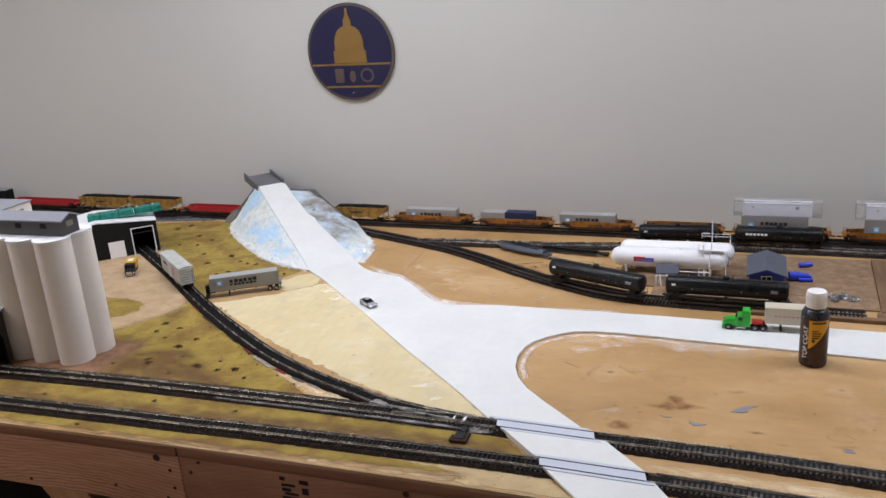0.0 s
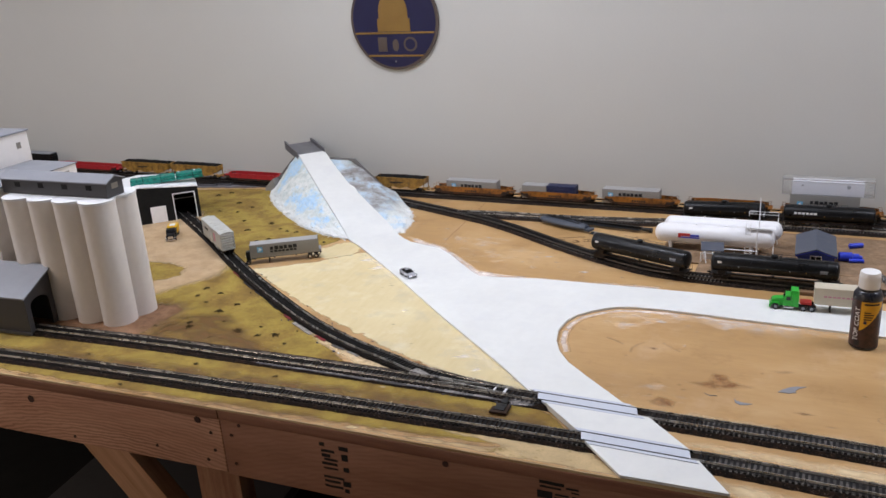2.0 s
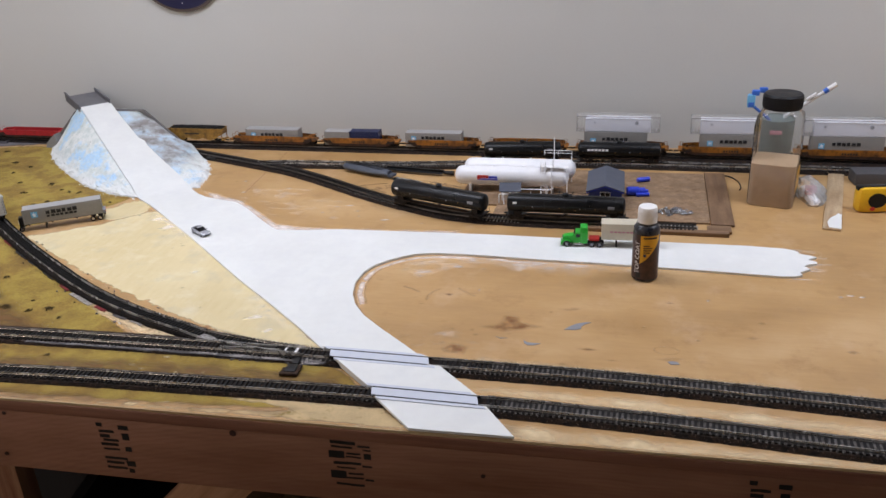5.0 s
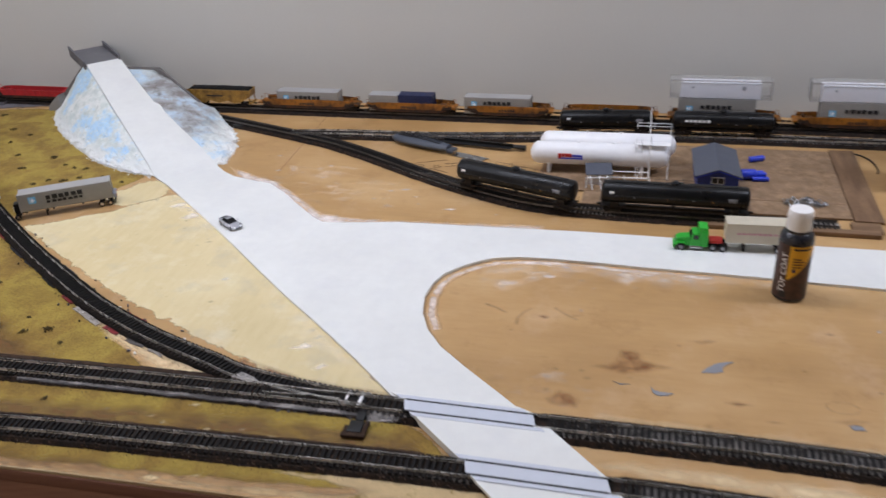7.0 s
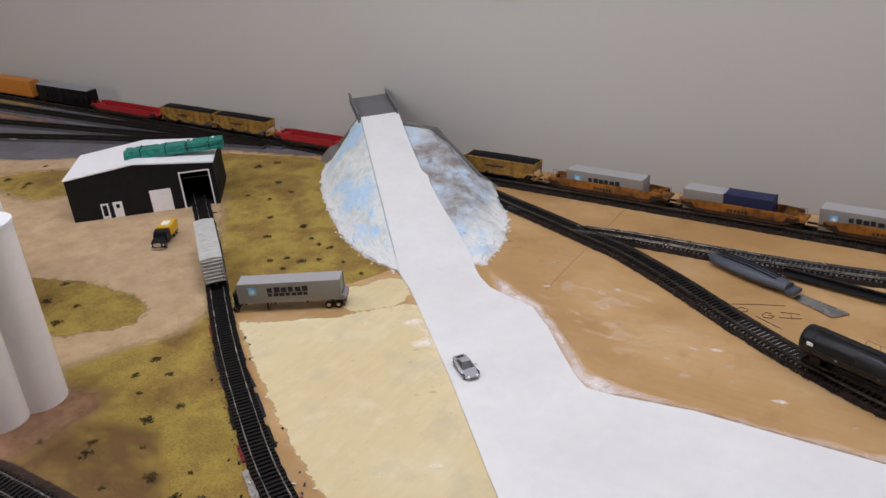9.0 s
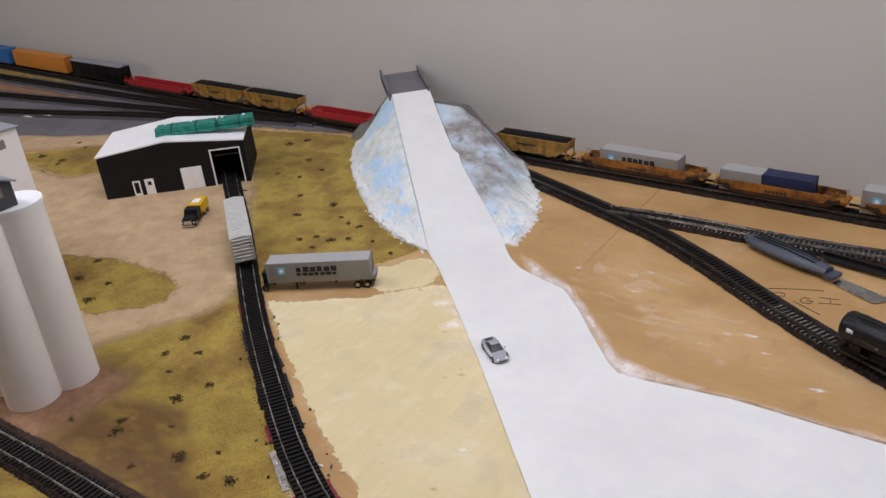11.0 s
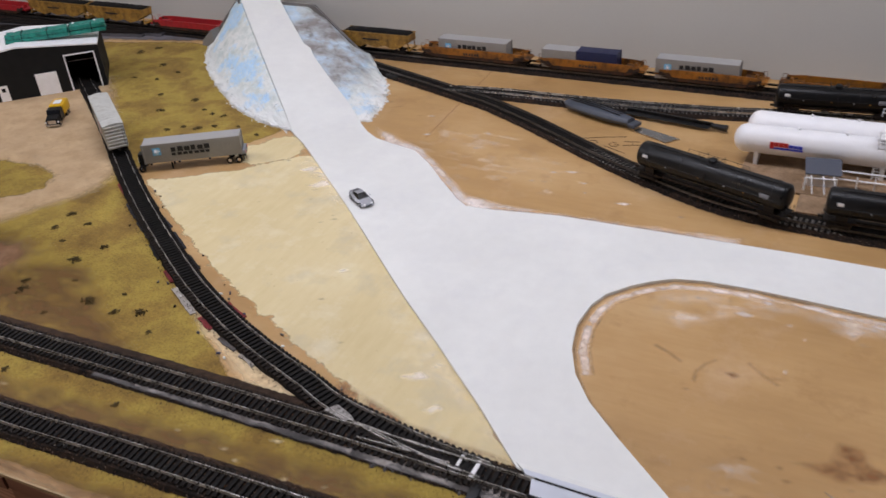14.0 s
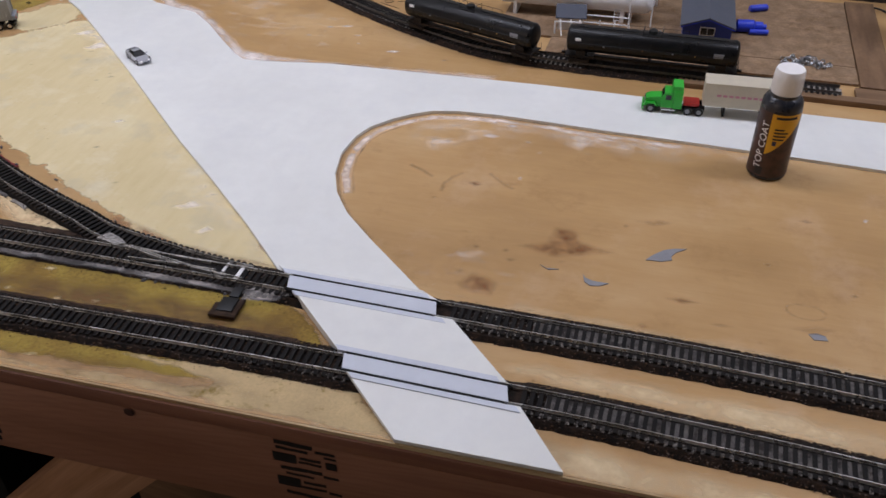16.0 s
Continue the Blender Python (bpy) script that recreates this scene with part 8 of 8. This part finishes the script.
for k, (x, y, w, h) in enumerate(((0.313, 1.868, 0.008, 0.004), (0.403, 1.897, 0.012, 0.002), (0.413, 1.910, 0.006, 0.003), (0.537, 1.880, 0.020, 0.005), (0.575, 1.854, 0.016, 0.003), (0.503, 1.833, 0.008, 0.004), (0.612, 1.839, 0.004, 0.003), (0.32, 1.911, 0.006, 0.004), (0.353, 1.914, 0.005, 0.004),
                               (0.36, 1.90, 0.006, 0.005), (0.47, 1.99, 0.004, 0.004), (0.25, 1.99, 0.005, 0.004), (0.62, 1.96, 0.005, 0.004), (0.70, 1.93, 0.006, 0.004), (0.29, 2.03, 0.012, 0.006), (0.66, 2.05, 0.01, 0.005), (0.80, 2.00, 0.009, 0.005), (0.92, 1.93, 0.012, 0.006))):
    coat("brown_stain", [(x - w, y), (x, y + h), (x + w, y), (x, y - h)], 0.0007, M["stain"], "small brown stain on the plywood", 30 + k, 0.002, 0.004)
ring = [(0.6535 + 0.0200 * math.cos(k * math.pi / 18), 1.8945 + 0.0125 * math.sin(k * math.pi / 18)) for k in range(37)]
ring += [(0.6535 + 0.0165 * math.cos(k * math.pi / 18), 1.8945 + 0.0095 * math.sin(k * math.pi / 18)) for k in range(36, -1, -1)]
coat("ring_stain", ring, 0.0007, M["ringsmear"], "faint brown ring stain on the plywood", 28, 0.0012, 0.0022)
for k, pts in enumerate(([(0.497, 1.936), (0.503, 1.946), (0.512, 1.957), (0.524, 1.963), (0.537, 1.966), (0.527, 1.957), (0.522, 1.948), (0.523, 1.942), (0.512, 1.937)], [(0.437, 1.896), (0.441, 1.890), (0.449, 1.888), (0.465, 1.888), (0.457, 1.882), (0.447, 1.880), (0.440, 1.885)],
                         [(0.655, 1.863), (0.662, 1.866), (0.670, 1.864), (0.672, 1.858), (0.66, 1.856)], [(0.392, 1.900), (0.400, 1.896), (0.412, 1.897), (0.402, 1.894)])):
    solo("grey_blob", prism(B(), ragged(pts, 0.003, 0.0008, 40 + k), 0.0, 0.0008), M["grey_spot"], "small dried grey paint blob", "paint mark", kind="stuff")
lines = [[(-0.050, 2.544), (-0.015, 2.560), (0.017, 2.572)], [(-0.040, 2.533), (-0.034, 2.541), (-0.025, 2.541), (-0.023, 2.534), (-0.032, 2.530), (-0.021, 2.523)], [(0.008, 2.543), (0.000, 2.543), (-0.003, 2.535), (0.002, 2.528), (0.011, 2.531), (0.013, 2.538), (0.005, 2.537)],
         [(0.017, 2.552), (0.041, 2.558)], [(0.020, 2.537), (0.046, 2.547)], [(0.029, 2.556), (0.035, 2.542)], [(-0.009, 2.527), (0.006, 2.520), (0.031, 2.509)]]
bm = B()
for ln in lines:
    wire(bm, [(x, y, 0.0002) for x, y in ln], 0.0006, 5)
solo("pencil_marks", bm, M["dark_line"], "rough dark pencil strokes on the plywood", "pencil mark", kind="stuff")

# strips of coloured plastic pressed in beside the spur bed, and crumbs of scrap
spur_line = spline(C_PTS, 0.004)


def beside(x, side, off):
    """A place next to the spur bed at the given x: side -1 towards the field, 1 towards the turf."""
    k = min(range(len(spur_line)), key=lambda q: abs(spur_line[q].x - x))
    d = heading(spur_line, k)
    p = spur_line[k] + Vector((-d.y, d.x)) * side * off
    return p, math.degrees(math.atan2(d.y, d.x))


for x, side, long, wide, key in ((-0.668, 1, 0.050, 0.0055, "red_chip"), (-0.600, 1, 0.060, 0.005, "navychip"), (-0.540, 1, 0.060, 0.006, "navychip"), (-0.478, 1, 0.055, 0.006, "lid"), (-0.412, 1, 0.040, 0.008, "red_chip"),
                                 (-0.355, 1, 0.080, 0.014, "scrap"), (-0.296, 1, 0.036, 0.010, "red_chip"), (-0.245, 1, 0.040, 0.008, "glue"), (-0.205, 1, 0.030, 0.008, "scrap"), (-0.545, -1, 0.050, 0.006, "navychip"), (-0.485, -1, 0.060, 0.007, "navychip"),
                                 (-0.425, -1, 0.050, 0.006, "lid"), (-0.350, -1, 0.012, 0.006, "scrap"), (-0.295, -1, 0.052, 0.009, "red_chip"), (-0.245, -1, 0.026, 0.006, "navychip"), (-0.60, -1, 0.04, 0.005, "lid")):
    wide, long = wide * 0.62, long * 0.9
    p, a = beside(x, side, 0.0172 + wide / 2)
    rag = [(-long / 2, -wide / 2), (long / 2, -wide / 2), (long / 2, wide / 2), (-long / 2, wide / 2)]
    bm = prism(B(), ragged(rag, 0.004, 0.0026, int(-x * 1000)), 0.0, 0.0016)
    solo("plastic_strip", bm, M[key], {"red_chip": "red", "navychip": "navy blue", "lid": "black", "scrap": "white", "glue": "grey"}[key] + " plastic strip wedged beside the spur bed", "plastic strip", "strips along the spur", m=pose(p.x, p.y, 0.0008, 0, 0, a))
random.seed(21)
for k in range(26):
    p, a = beside(random.uniform(-0.66, -0.05), random.choice((-1, 1)), random.uniform(0.021, 0.036))
    la, lb = random.uniform(0.001, 0.0028), random.uniform(0.0008, 0.0015)
    bm = box(B(), -la, la, -lb, lb, 0.0, random.uniform(0.001, 0.0025), 0.0003)
    solo("ballast_scrap", bm, random.choice((M["navy"], M["road"], M["glue"], M["ballast"], M["ballast"], M["soil"])), "small crumb of scrap beside the spur", "scrap", "scraps along the spur",
         m=pose(p.x, p.y, 0.0012, 0, 0, a + random.uniform(-40, 40)))

# joint between two plywood sheets, specks and lines on the cream field
solo("board_joint", box(B(), -0.0005, 0.0005, -0.17, 0.17, 0.0, 0.0003), M["joint"], "dark joint between two plywood sheets", "joint", kind="stuff", m=pose(-0.316, 2.632, 0.0, 0, 0, 4))
for k, (x, y, s) in enumerate(((-0.298, 2.163, 0.008), (-0.305, 2.172, 0.005), (-0.497, 2.191, 0.004), (-0.438, 2.170, 0.004), (-0.366, 2.204, 0.005), (-0.377, 2.232, 0.006), (-0.312, 2.150, 0.005), (-0.30, 1.955, 0.007), (-0.20, 1.985, 0.006), (-0.13, 1.92, 0.005))):
    coat("brown_stain", [(x - s, y - s * 0.4), (x, y + s * 0.6), (x + s, y + s * 0.2), (x, y - s * 0.5)], 0.0011, M["stain"], "small brown speck on the cream paint", 70 + k, 0.002, 0.003)
for k, (x, y, s) in enumerate(((-0.02, 1.90, 0.018), (-0.21, 2.05, 0.012), (-0.38, 2.25, 0.022), (0.02, 1.86, 0.014), (-0.43, 2.29, 0.015))):
    coat("white_smear", [(x - s, y - s * 0.5), (x, y + s * 0.8), (x + s, y + s * 0.3), (x, y - s * 0.6)], 0.0012, M["smear"], "white dab on the cream paint", 90 + k, 0.004, 0.006)
coat("pale_wash", [(0.42, 1.735), (0.62, 1.722), (0.95, 1.712), (0.95, 1.738), (0.70, 1.752), (0.45, 1.760)], 0.0005, M["wash"], "pale cream wash between the two front tracks", 101, 0.01, 0.02)
coat("pale_wash", [(0.45, 1.636), (0.80, 1.646), (1.25, 1.66), (1.20, 1.675), (0.80, 1.672), (0.47, 1.675)], 0.0005, M["wash"], "pale cream wash along the table edge", 102, 0.008, 0.02)
box_at = thing("switch_machine", pose(-0.503, 2.700, 0.0, 0, 0, -22), "small black switch machine beside the rear siding", "switch machine")
part("motor_case", box(B(), -0.016, 0.016, -0.007, 0.007, 0.0, 0.008, 0.001), M["black"], box_at)
part("throw_arm", box(B(), -0.002, 0.002, 0.0072, 0.014, 0.003, 0.005), M["black"], box_at)

# flecks of filler and paint on the bare plywood between the road and the rear siding
random.seed(33)
for k in range(22):
    u, v = random.random(), random.random()
    x = -0.38 + 0.62 * u
    y = 2.58 - 0.30 * u + (v - 0.55) * 0.15 * (1 - 0.4 * u)
    s = random.uniform(0.002, 0.0065) * (1.6 if k % 7 == 0 else 1)
    coat("filler_fleck", [(x - s * 1.5, y - s * 0.3), (x - s * 0.2, y + s * 0.5), (x + s * 1.4, y + s * 0.4), (x + s * 0.3, y - s * 0.5)], 0.0009, M["smear"], "small white fleck of filler on the plywood", 140 + k, 0.0015, 0.002)
for k, (x, y, s) in enumerate(((-0.445, 2.585, 0.010), (-0.415, 2.572, 0.008), (-0.36, 2.545, 0.006), (-0.334, 2.580, 0.005))):
    coat("brown_stain", [(x - s, y - s * 0.3), (x, y + s * 0.4), (x + s, y + s * 0.1), (x, y - s * 0.5)], 0.0008, M["stain"], "brown smudge on the bare plywood", 170 + k, 0.003, 0.004)
coat("white_haze", [(0.165, 2.140), (0.215, 2.178), (0.32, 2.192), (0.62, 2.190), (0.64, 2.155), (0.46, 2.128), (0.33, 2.150), (0.23, 2.138), (0.19, 2.09)], 0.0004, M["veil"], "thin white haze inside the road bend", 180, 0.015, 0.025)

# brown wash, cream dabs, dried glue and loose crumbs round the two front tracks
coat("pale_soil", [(-0.40, 1.958), (-0.35, 1.905), (-0.28, 1.862), (-0.22, 1.830), (-0.18, 1.812), (-0.09, 1.810), (-0.04, 1.812), (-0.12, 1.835), (-0.22, 1.868), (-0.30, 1.902)], 0.0012, M["palesoil"], "pale sandy glue beside the spur", 189, 0.008, 0.012)
for k, pts in enumerate(([(-1.30, 1.640), (-0.62, 1.715), (-0.30, 1.738), (0.0, 1.757), (0.16, 1.757), (0.21, 1.72), (0.05, 1.705), (-0.30, 1.688), (-0.62, 1.664), (-1.30, 1.610)], [(-1.30, 1.565), (-0.70, 1.610), (-0.30, 1.640), (0.0, 1.658), (0.15, 1.668), (0.20, 1.655), (0.10, 1.632), (-0.05, 1.630), (-0.30, 1.600), (-0.70, 1.580), (-1.30, 1.540)],
                           [(-0.66, 1.90), (-0.55, 1.94), (-0.40, 1.83), (-0.22, 1.80), (-0.20, 1.79), (-0.45, 1.782), (-0.66, 1.770)])):
    coat("earth_wash", pts, 0.0011, M["earthwash"], "brown earth colour washed over the turf", 190 + k, 0.008, 0.018)
random.seed(41)
dabs = [(-0.089, 1.632, 0.013), (-0.039, 1.645, 0.006), (-0.102, 1.759, 0.008), (-0.026, 1.726, 0.006), (-0.291, 1.791, 0.016), (-0.177, 1.815, 0.018), (0.016, 1.720, 0.005), (-0.125, 1.722, 0.006)]
dabs += [(-0.55 + 0.62 * random.random(), 0, random.uniform(0.003, 0.007)) for k in range(10)]
for k, (x, y, s) in enumerate(dabs):
    y = y or (1.738 + 0.07 * x + random.uniform(-0.02, 0.012) if k % 2 else 1.636 + 0.085 * x + random.uniform(-0.016, 0.006))
    coat("cream_dab", [(x - s * 1.3, y - s * 0.2), (x - s * 0.1, y + s * 0.5), (x + s * 1.2, y + s * 0.3), (x + s * 0.2, y - s * 0.5)], 0.0014, M["dab"], "cream paint dab on the turf", 200 + k, 0.0025, 0.003)
for k, pts in enumerate(([(-0.36, 1.7580), (-0.2, 1.7635), (-0.02, 1.7675), (-0.02, 1.7775), (-0.2, 1.7715), (-0.36, 1.7650)], [(-0.01, 1.7665), (0.09, 1.7690), (0.09, 1.7785), (-0.01, 1.7775)], [(0.118, 1.7600), (0.150, 1.7640), (0.163, 1.7720), (0.160, 1.7860), (0.118, 1.7820)])):
    coat("brushed_glue", pts, 0.0064 if k < 2 else 0.0075, M["gluewash"], "pale grey glue brushed beside the turnout", 270 + k, 0.002, 0.003)
for k, pts in enumerate(([(-0.10, 1.845), (-0.02, 1.8265), (0.06, 1.8180), (0.136, 1.8160), (0.128, 1.8270), (0.06, 1.8300), (-0.01, 1.8420), (-0.09, 1.8650)],)):
    coat("soil_wash", pts, 0.0013, M["soilwash"], "brown soil rubbed along the spur bed", 280 + k, 0.004, 0.008)
bm = B()
for k in range(60):
    u = random.random()
    x = -0.02 + 0.19 * u
    y = 1.7715 + 0.008 * u + random.gauss(0, 0.0030)
    r = random.uniform(0.0009, 0.0022)
    bmesh.ops.create_icosphere(bm, subdivisions=2, radius=r, matrix=Matrix.Translation((x, y, 0.0012)) @ Matrix.Rotation(random.uniform(0, 6), 4, "Z") @ Matrix.Diagonal((1.7, 1.0, random.uniform(0.5, 0.9), 1)))
for v in bm.verts:
    v.co += noise.noise_vector(v.co * 420) * 0.0009
solo("dried_glue", bm, M["glue"], "lumps of dried grey glue beside the turnout", "glue", kind="stuff")


def stones(pts, lo, hi, where, per, size, key, label):
    """Small loose stones along a track: where names the strip of the bed, per the stones for each tie gap."""
    line = spline(pts, PITCH)
    vs, fs = [], []
    for k in range(1, len(line) - 1):
        p = line[k]
        if not lo < p.x < hi:
            continue
        d = heading(line, k)
        for q in range(int(per + random.random())):
            r = random.uniform(0.55, 1.0) * size
            if where == "gaps":
                run, off, z = PITCH * 0.5 + random.uniform(-0.0013, 0.0013), random.uniform(-0.0166, 0.0166), BED + random.uniform(0.0002, 0.0013)
            elif where == "near_ends":
                run, off, z = PITCH * 0.5 + random.uniform(-0.0016, 0.0016), random.uniform(-0.0182, -0.0125), BED + random.uniform(0.0004, 0.0018)
            elif where == "near_slope":
                u = random.random()
                run, off, z = random.uniform(0, PITCH), -0.0185 - 0.0058 * u, BED * (1 - u) * 0.95 + 0.0004
            elif where == "far_slope":
                u = random.random() ** 0.7
                run, off, z = random.uniform(0, PITCH), 0.0175 + 0.0085 * u, BED * (1 - u ** 1.5) * 0.95 + 0.0004
            else:
                u = random.random() ** 1.5
                run, off, z = random.uniform(0, PITCH), (-1 if where == "near_foot" else 1) * (0.0235 + 0.008 * u), 0.0008
            c = Vector((p.x + d.x * run - d.y * off, p.y + d.y * run + d.x * off, z))
            turn, n0 = random.uniform(0, 6.28), len(vs)
            ca, sa = math.cos(turn) * r, math.sin(turn) * r
            long, tall = random.uniform(0.9, 1.5), random.uniform(0.6, 1.0)
            vs += [(c.x + ca * long, c.y + sa * long, c.z), (c.x - sa, c.y + ca, c.z + r * 0.2), (c.x - ca * long, c.y - sa * long, c.z - r * 0.1), (c.x + sa, c.y - ca, c.z), (c.x + ca * 0.3, c.y, c.z + r * tall), (c.x, c.y, c.z - r * 0.6)]
            fs += [(n0 + i, n0 + (i + 1) % 4, n0 + 4) for i in range(4)] + [(n0 + (i + 1) % 4, n0 + i, n0 + 5) for i in range(4)]
    me = bpy.data.meshes.new("ballast_stones")
    me.from_pydata(vs, [], fs)
    me.materials.append(M[key])
    tagged(new("ballast_stones", me), label, "ballast", kind="stuff")


for pts, cut in ((B_PTS, 0.258), (A_PTS, 0.160)):
    stones(pts, -0.86, cut, "gaps", 9, 0.0012, "darkstones", "dark brown ballast stones between the ties")
    stones(pts, -0.86, cut, "near_slope", 12, 0.0012, "darkstones", "dark brown ballast stones on the bed slope")
    stones(pts, -0.86, cut, "far_slope", 14, 0.0013, "brownstones", "rusty brown ballast stones on the bed slope")
    stones(pts, -0.86, cut, "near_foot", 1.3, 0.0009, "brownstones", "loose brown stones beside the track")
    stones(pts, cut - 0.13, cut, "near_ends", 5, 0.0012, "greystones", "grey ballast stones at the tie ends")
    stones(pts, cut - 0.05, cut, "near_ends", 5, 0.0013, "palestones", "pale ballast stones at the tie ends")
for pts, cut in ((B_PTS, 0.412), (A_PTS, 0.326)):
    stones(pts, cut, 1.10, "gaps", 9, 0.0011, "greystones", "grey ballast stones between the ties")
    stones(pts, cut, 1.10, "near_ends", 9, 0.0012, "palestones", "pale ballast stones at the tie ends")
    stones(pts, cut, 1.10, "near_slope", 12, 0.0012, "darkstones", "dark brown ballast stones on the bed slope")
    stones(pts, cut, 1.10, "far_slope", 16, 0.0013, "brownstones", "brown ballast stones on the bed slope")
    stones(pts, cut, 1.10, "far_foot", 1.5, 0.0008, "brownstones", "loose brown stones beside the track")
stones(A_PTS, 0.335, 0.45, "gaps", 9, 0.0014, "palestones", "pale lumps of ballast between the ties")
stones(B_PTS, -0.70, -0.05, "near_ends", 1.2, 0.0012, "greystones", "grey ballast stones at the tie ends")
stones(C_PTS, -0.72, 0.0, "far_slope", 3, 0.0010, "darkstones", "dark stones beside the spur bed")
stones(E_PTS, -0.25, 0.95, "gaps", 7, 0.0012, "greystones", "grey ballast stones between the ties")
stones(E_PTS, -0.25, 0.95, "near_ends", 8, 0.0013, "palestones", "pale ballast stones at the tie ends")
stones(D_PTS, -0.66, 0.72, "gaps", 6, 0.0011, "darkstones", "dark brown ballast stones between the ties")
stones(D_PTS, -0.66, 0.72, "near_slope", 9, 0.0012, "darkstones", "dark brown ballast stones on the bed slope")
stones(D_PTS, -0.66, 0.72, "far_slope", 9, 0.0012, "darkstones", "dark brown ballast stones on the bed slope")
for a, b in ((-0.08, 0.0), (0.02, 0.09), (0.28, 0.36), (0.52, 0.72)):
    stones(D_PTS, a, b, "near_ends", 6, 0.0012, "palestones", "pale ballast stones at the tie ends")
for k, pts in enumerate(([(0.235, 1.618), (0.45, 1.622), (0.80, 1.634), (1.20, 1.65), (1.20, 1.668), (0.80, 1.668), (0.50, 1.674), (0.36, 1.672), (0.25, 1.668)], [(0.37, 1.742), (0.42, 1.762), (0.70, 1.756), (1.0, 1.742), (1.0, 1.720), (0.70, 1.728), (0.42, 1.733)],
                           [(0.36, 1.822), (0.50, 1.816), (0.80, 1.812), (0.80, 1.824), (0.55, 1.832), (0.38, 1.838)])):
    coat("pale_wash", pts, 0.0007, M["wash"], "pale cream wash beside the front tracks", 230 + k, 0.006, 0.012)
for k, (x, y, s) in enumerate(((0.50, 2.005, 0.020), (0.305, 1.935, 0.008), (0.33, 2.04, 0.012), (0.66, 1.87, 0.018), (0.60, 2.02, 0.010), (0.46, 1.862, 0.007), (0.78, 1.95, 0.012))):
    coat("brown_stain", [(x - s * 1.3, y - s * 0.2), (x, y + s * 0.4), (x + s * 1.2, y + s * 0.2), (x, y - s * 0.4)], 0.0008, M["stain"], "brown smudge on the bare plywood", 240 + k, 0.004, 0.009)
for k, pts in enumerate(([(-0.49, 2.352), (-0.42, 2.335), (-0.34, 2.265), (-0.25, 2.185), (-0.26, 2.165), (-0.36, 2.225), (-0.44, 2.280)], [(-0.05, 2.005), (0.05, 1.905), (0.12, 1.838), (0.10, 1.828), (0.02, 1.880), (-0.07, 1.960)])):
    coat("white_haze", pts, 0.0013, M["veil"], "white filler rubbed over the cream paint", 260 + k, 0.012, 0.02)

# scratches, scuffs and white specks inside the road bend
for k, pts in enumerate(([(0.254, 2.001), (0.253, 2.020), (0.259, 2.037), (0.269, 2.048)], [(0.200, 2.050), (0.219, 2.041), (0.236, 2.029)], [(0.299, 2.056), (0.318, 2.039), (0.335, 2.028)])):
    coat("brown_scuff", shifted(pts, -0.0032) + shifted(pts, 0.0032)[::-1], 0.0008, M["ringsmear"], "faint dark scuff on the bare plywood", 290 + k, 0.0016, 0.004)
for k, (x, y, u, w) in enumerate(((0.348, 2.116, 0.003, 0.004), (0.337, 2.053, 0.003, 0.005), (0.330, 2.136, 0.006, 0.003), (0.352, 2.180, 0.020, 0.006), (0.280, 2.140, 0.014, 0.007), (0.300, 2.172, 0.012, 0.004), (0.42, 2.168, 0.022, 0.004), (0.50, 2.170, 0.020, 0.003))):
    coat("white_smear", [(x - u, y - w * 0.3), (x - u * 0.2, y + w), (x + u, y + w * 0.5), (x + u * 0.3, y - w)], 0.0010, M["rimwhite"], "white fleck of paint on the bare plywood", 300 + k, 0.0015, 0.0025)
coat("white_haze", [(0.365, 2.150), (0.40, 2.125), (0.415, 2.128), (0.40, 2.155)], 0.0006, M["veil"], "thin white haze on the bare plywood", 311, 0.006, 0.01)
coat("white_haze", [(0.19, 2.11), (0.24, 2.155), (0.30, 2.16), (0.27, 2.12), (0.22, 2.08)], 0.0006, M["veil"], "thin white haze on the bare plywood", 312, 0.01, 0.015)
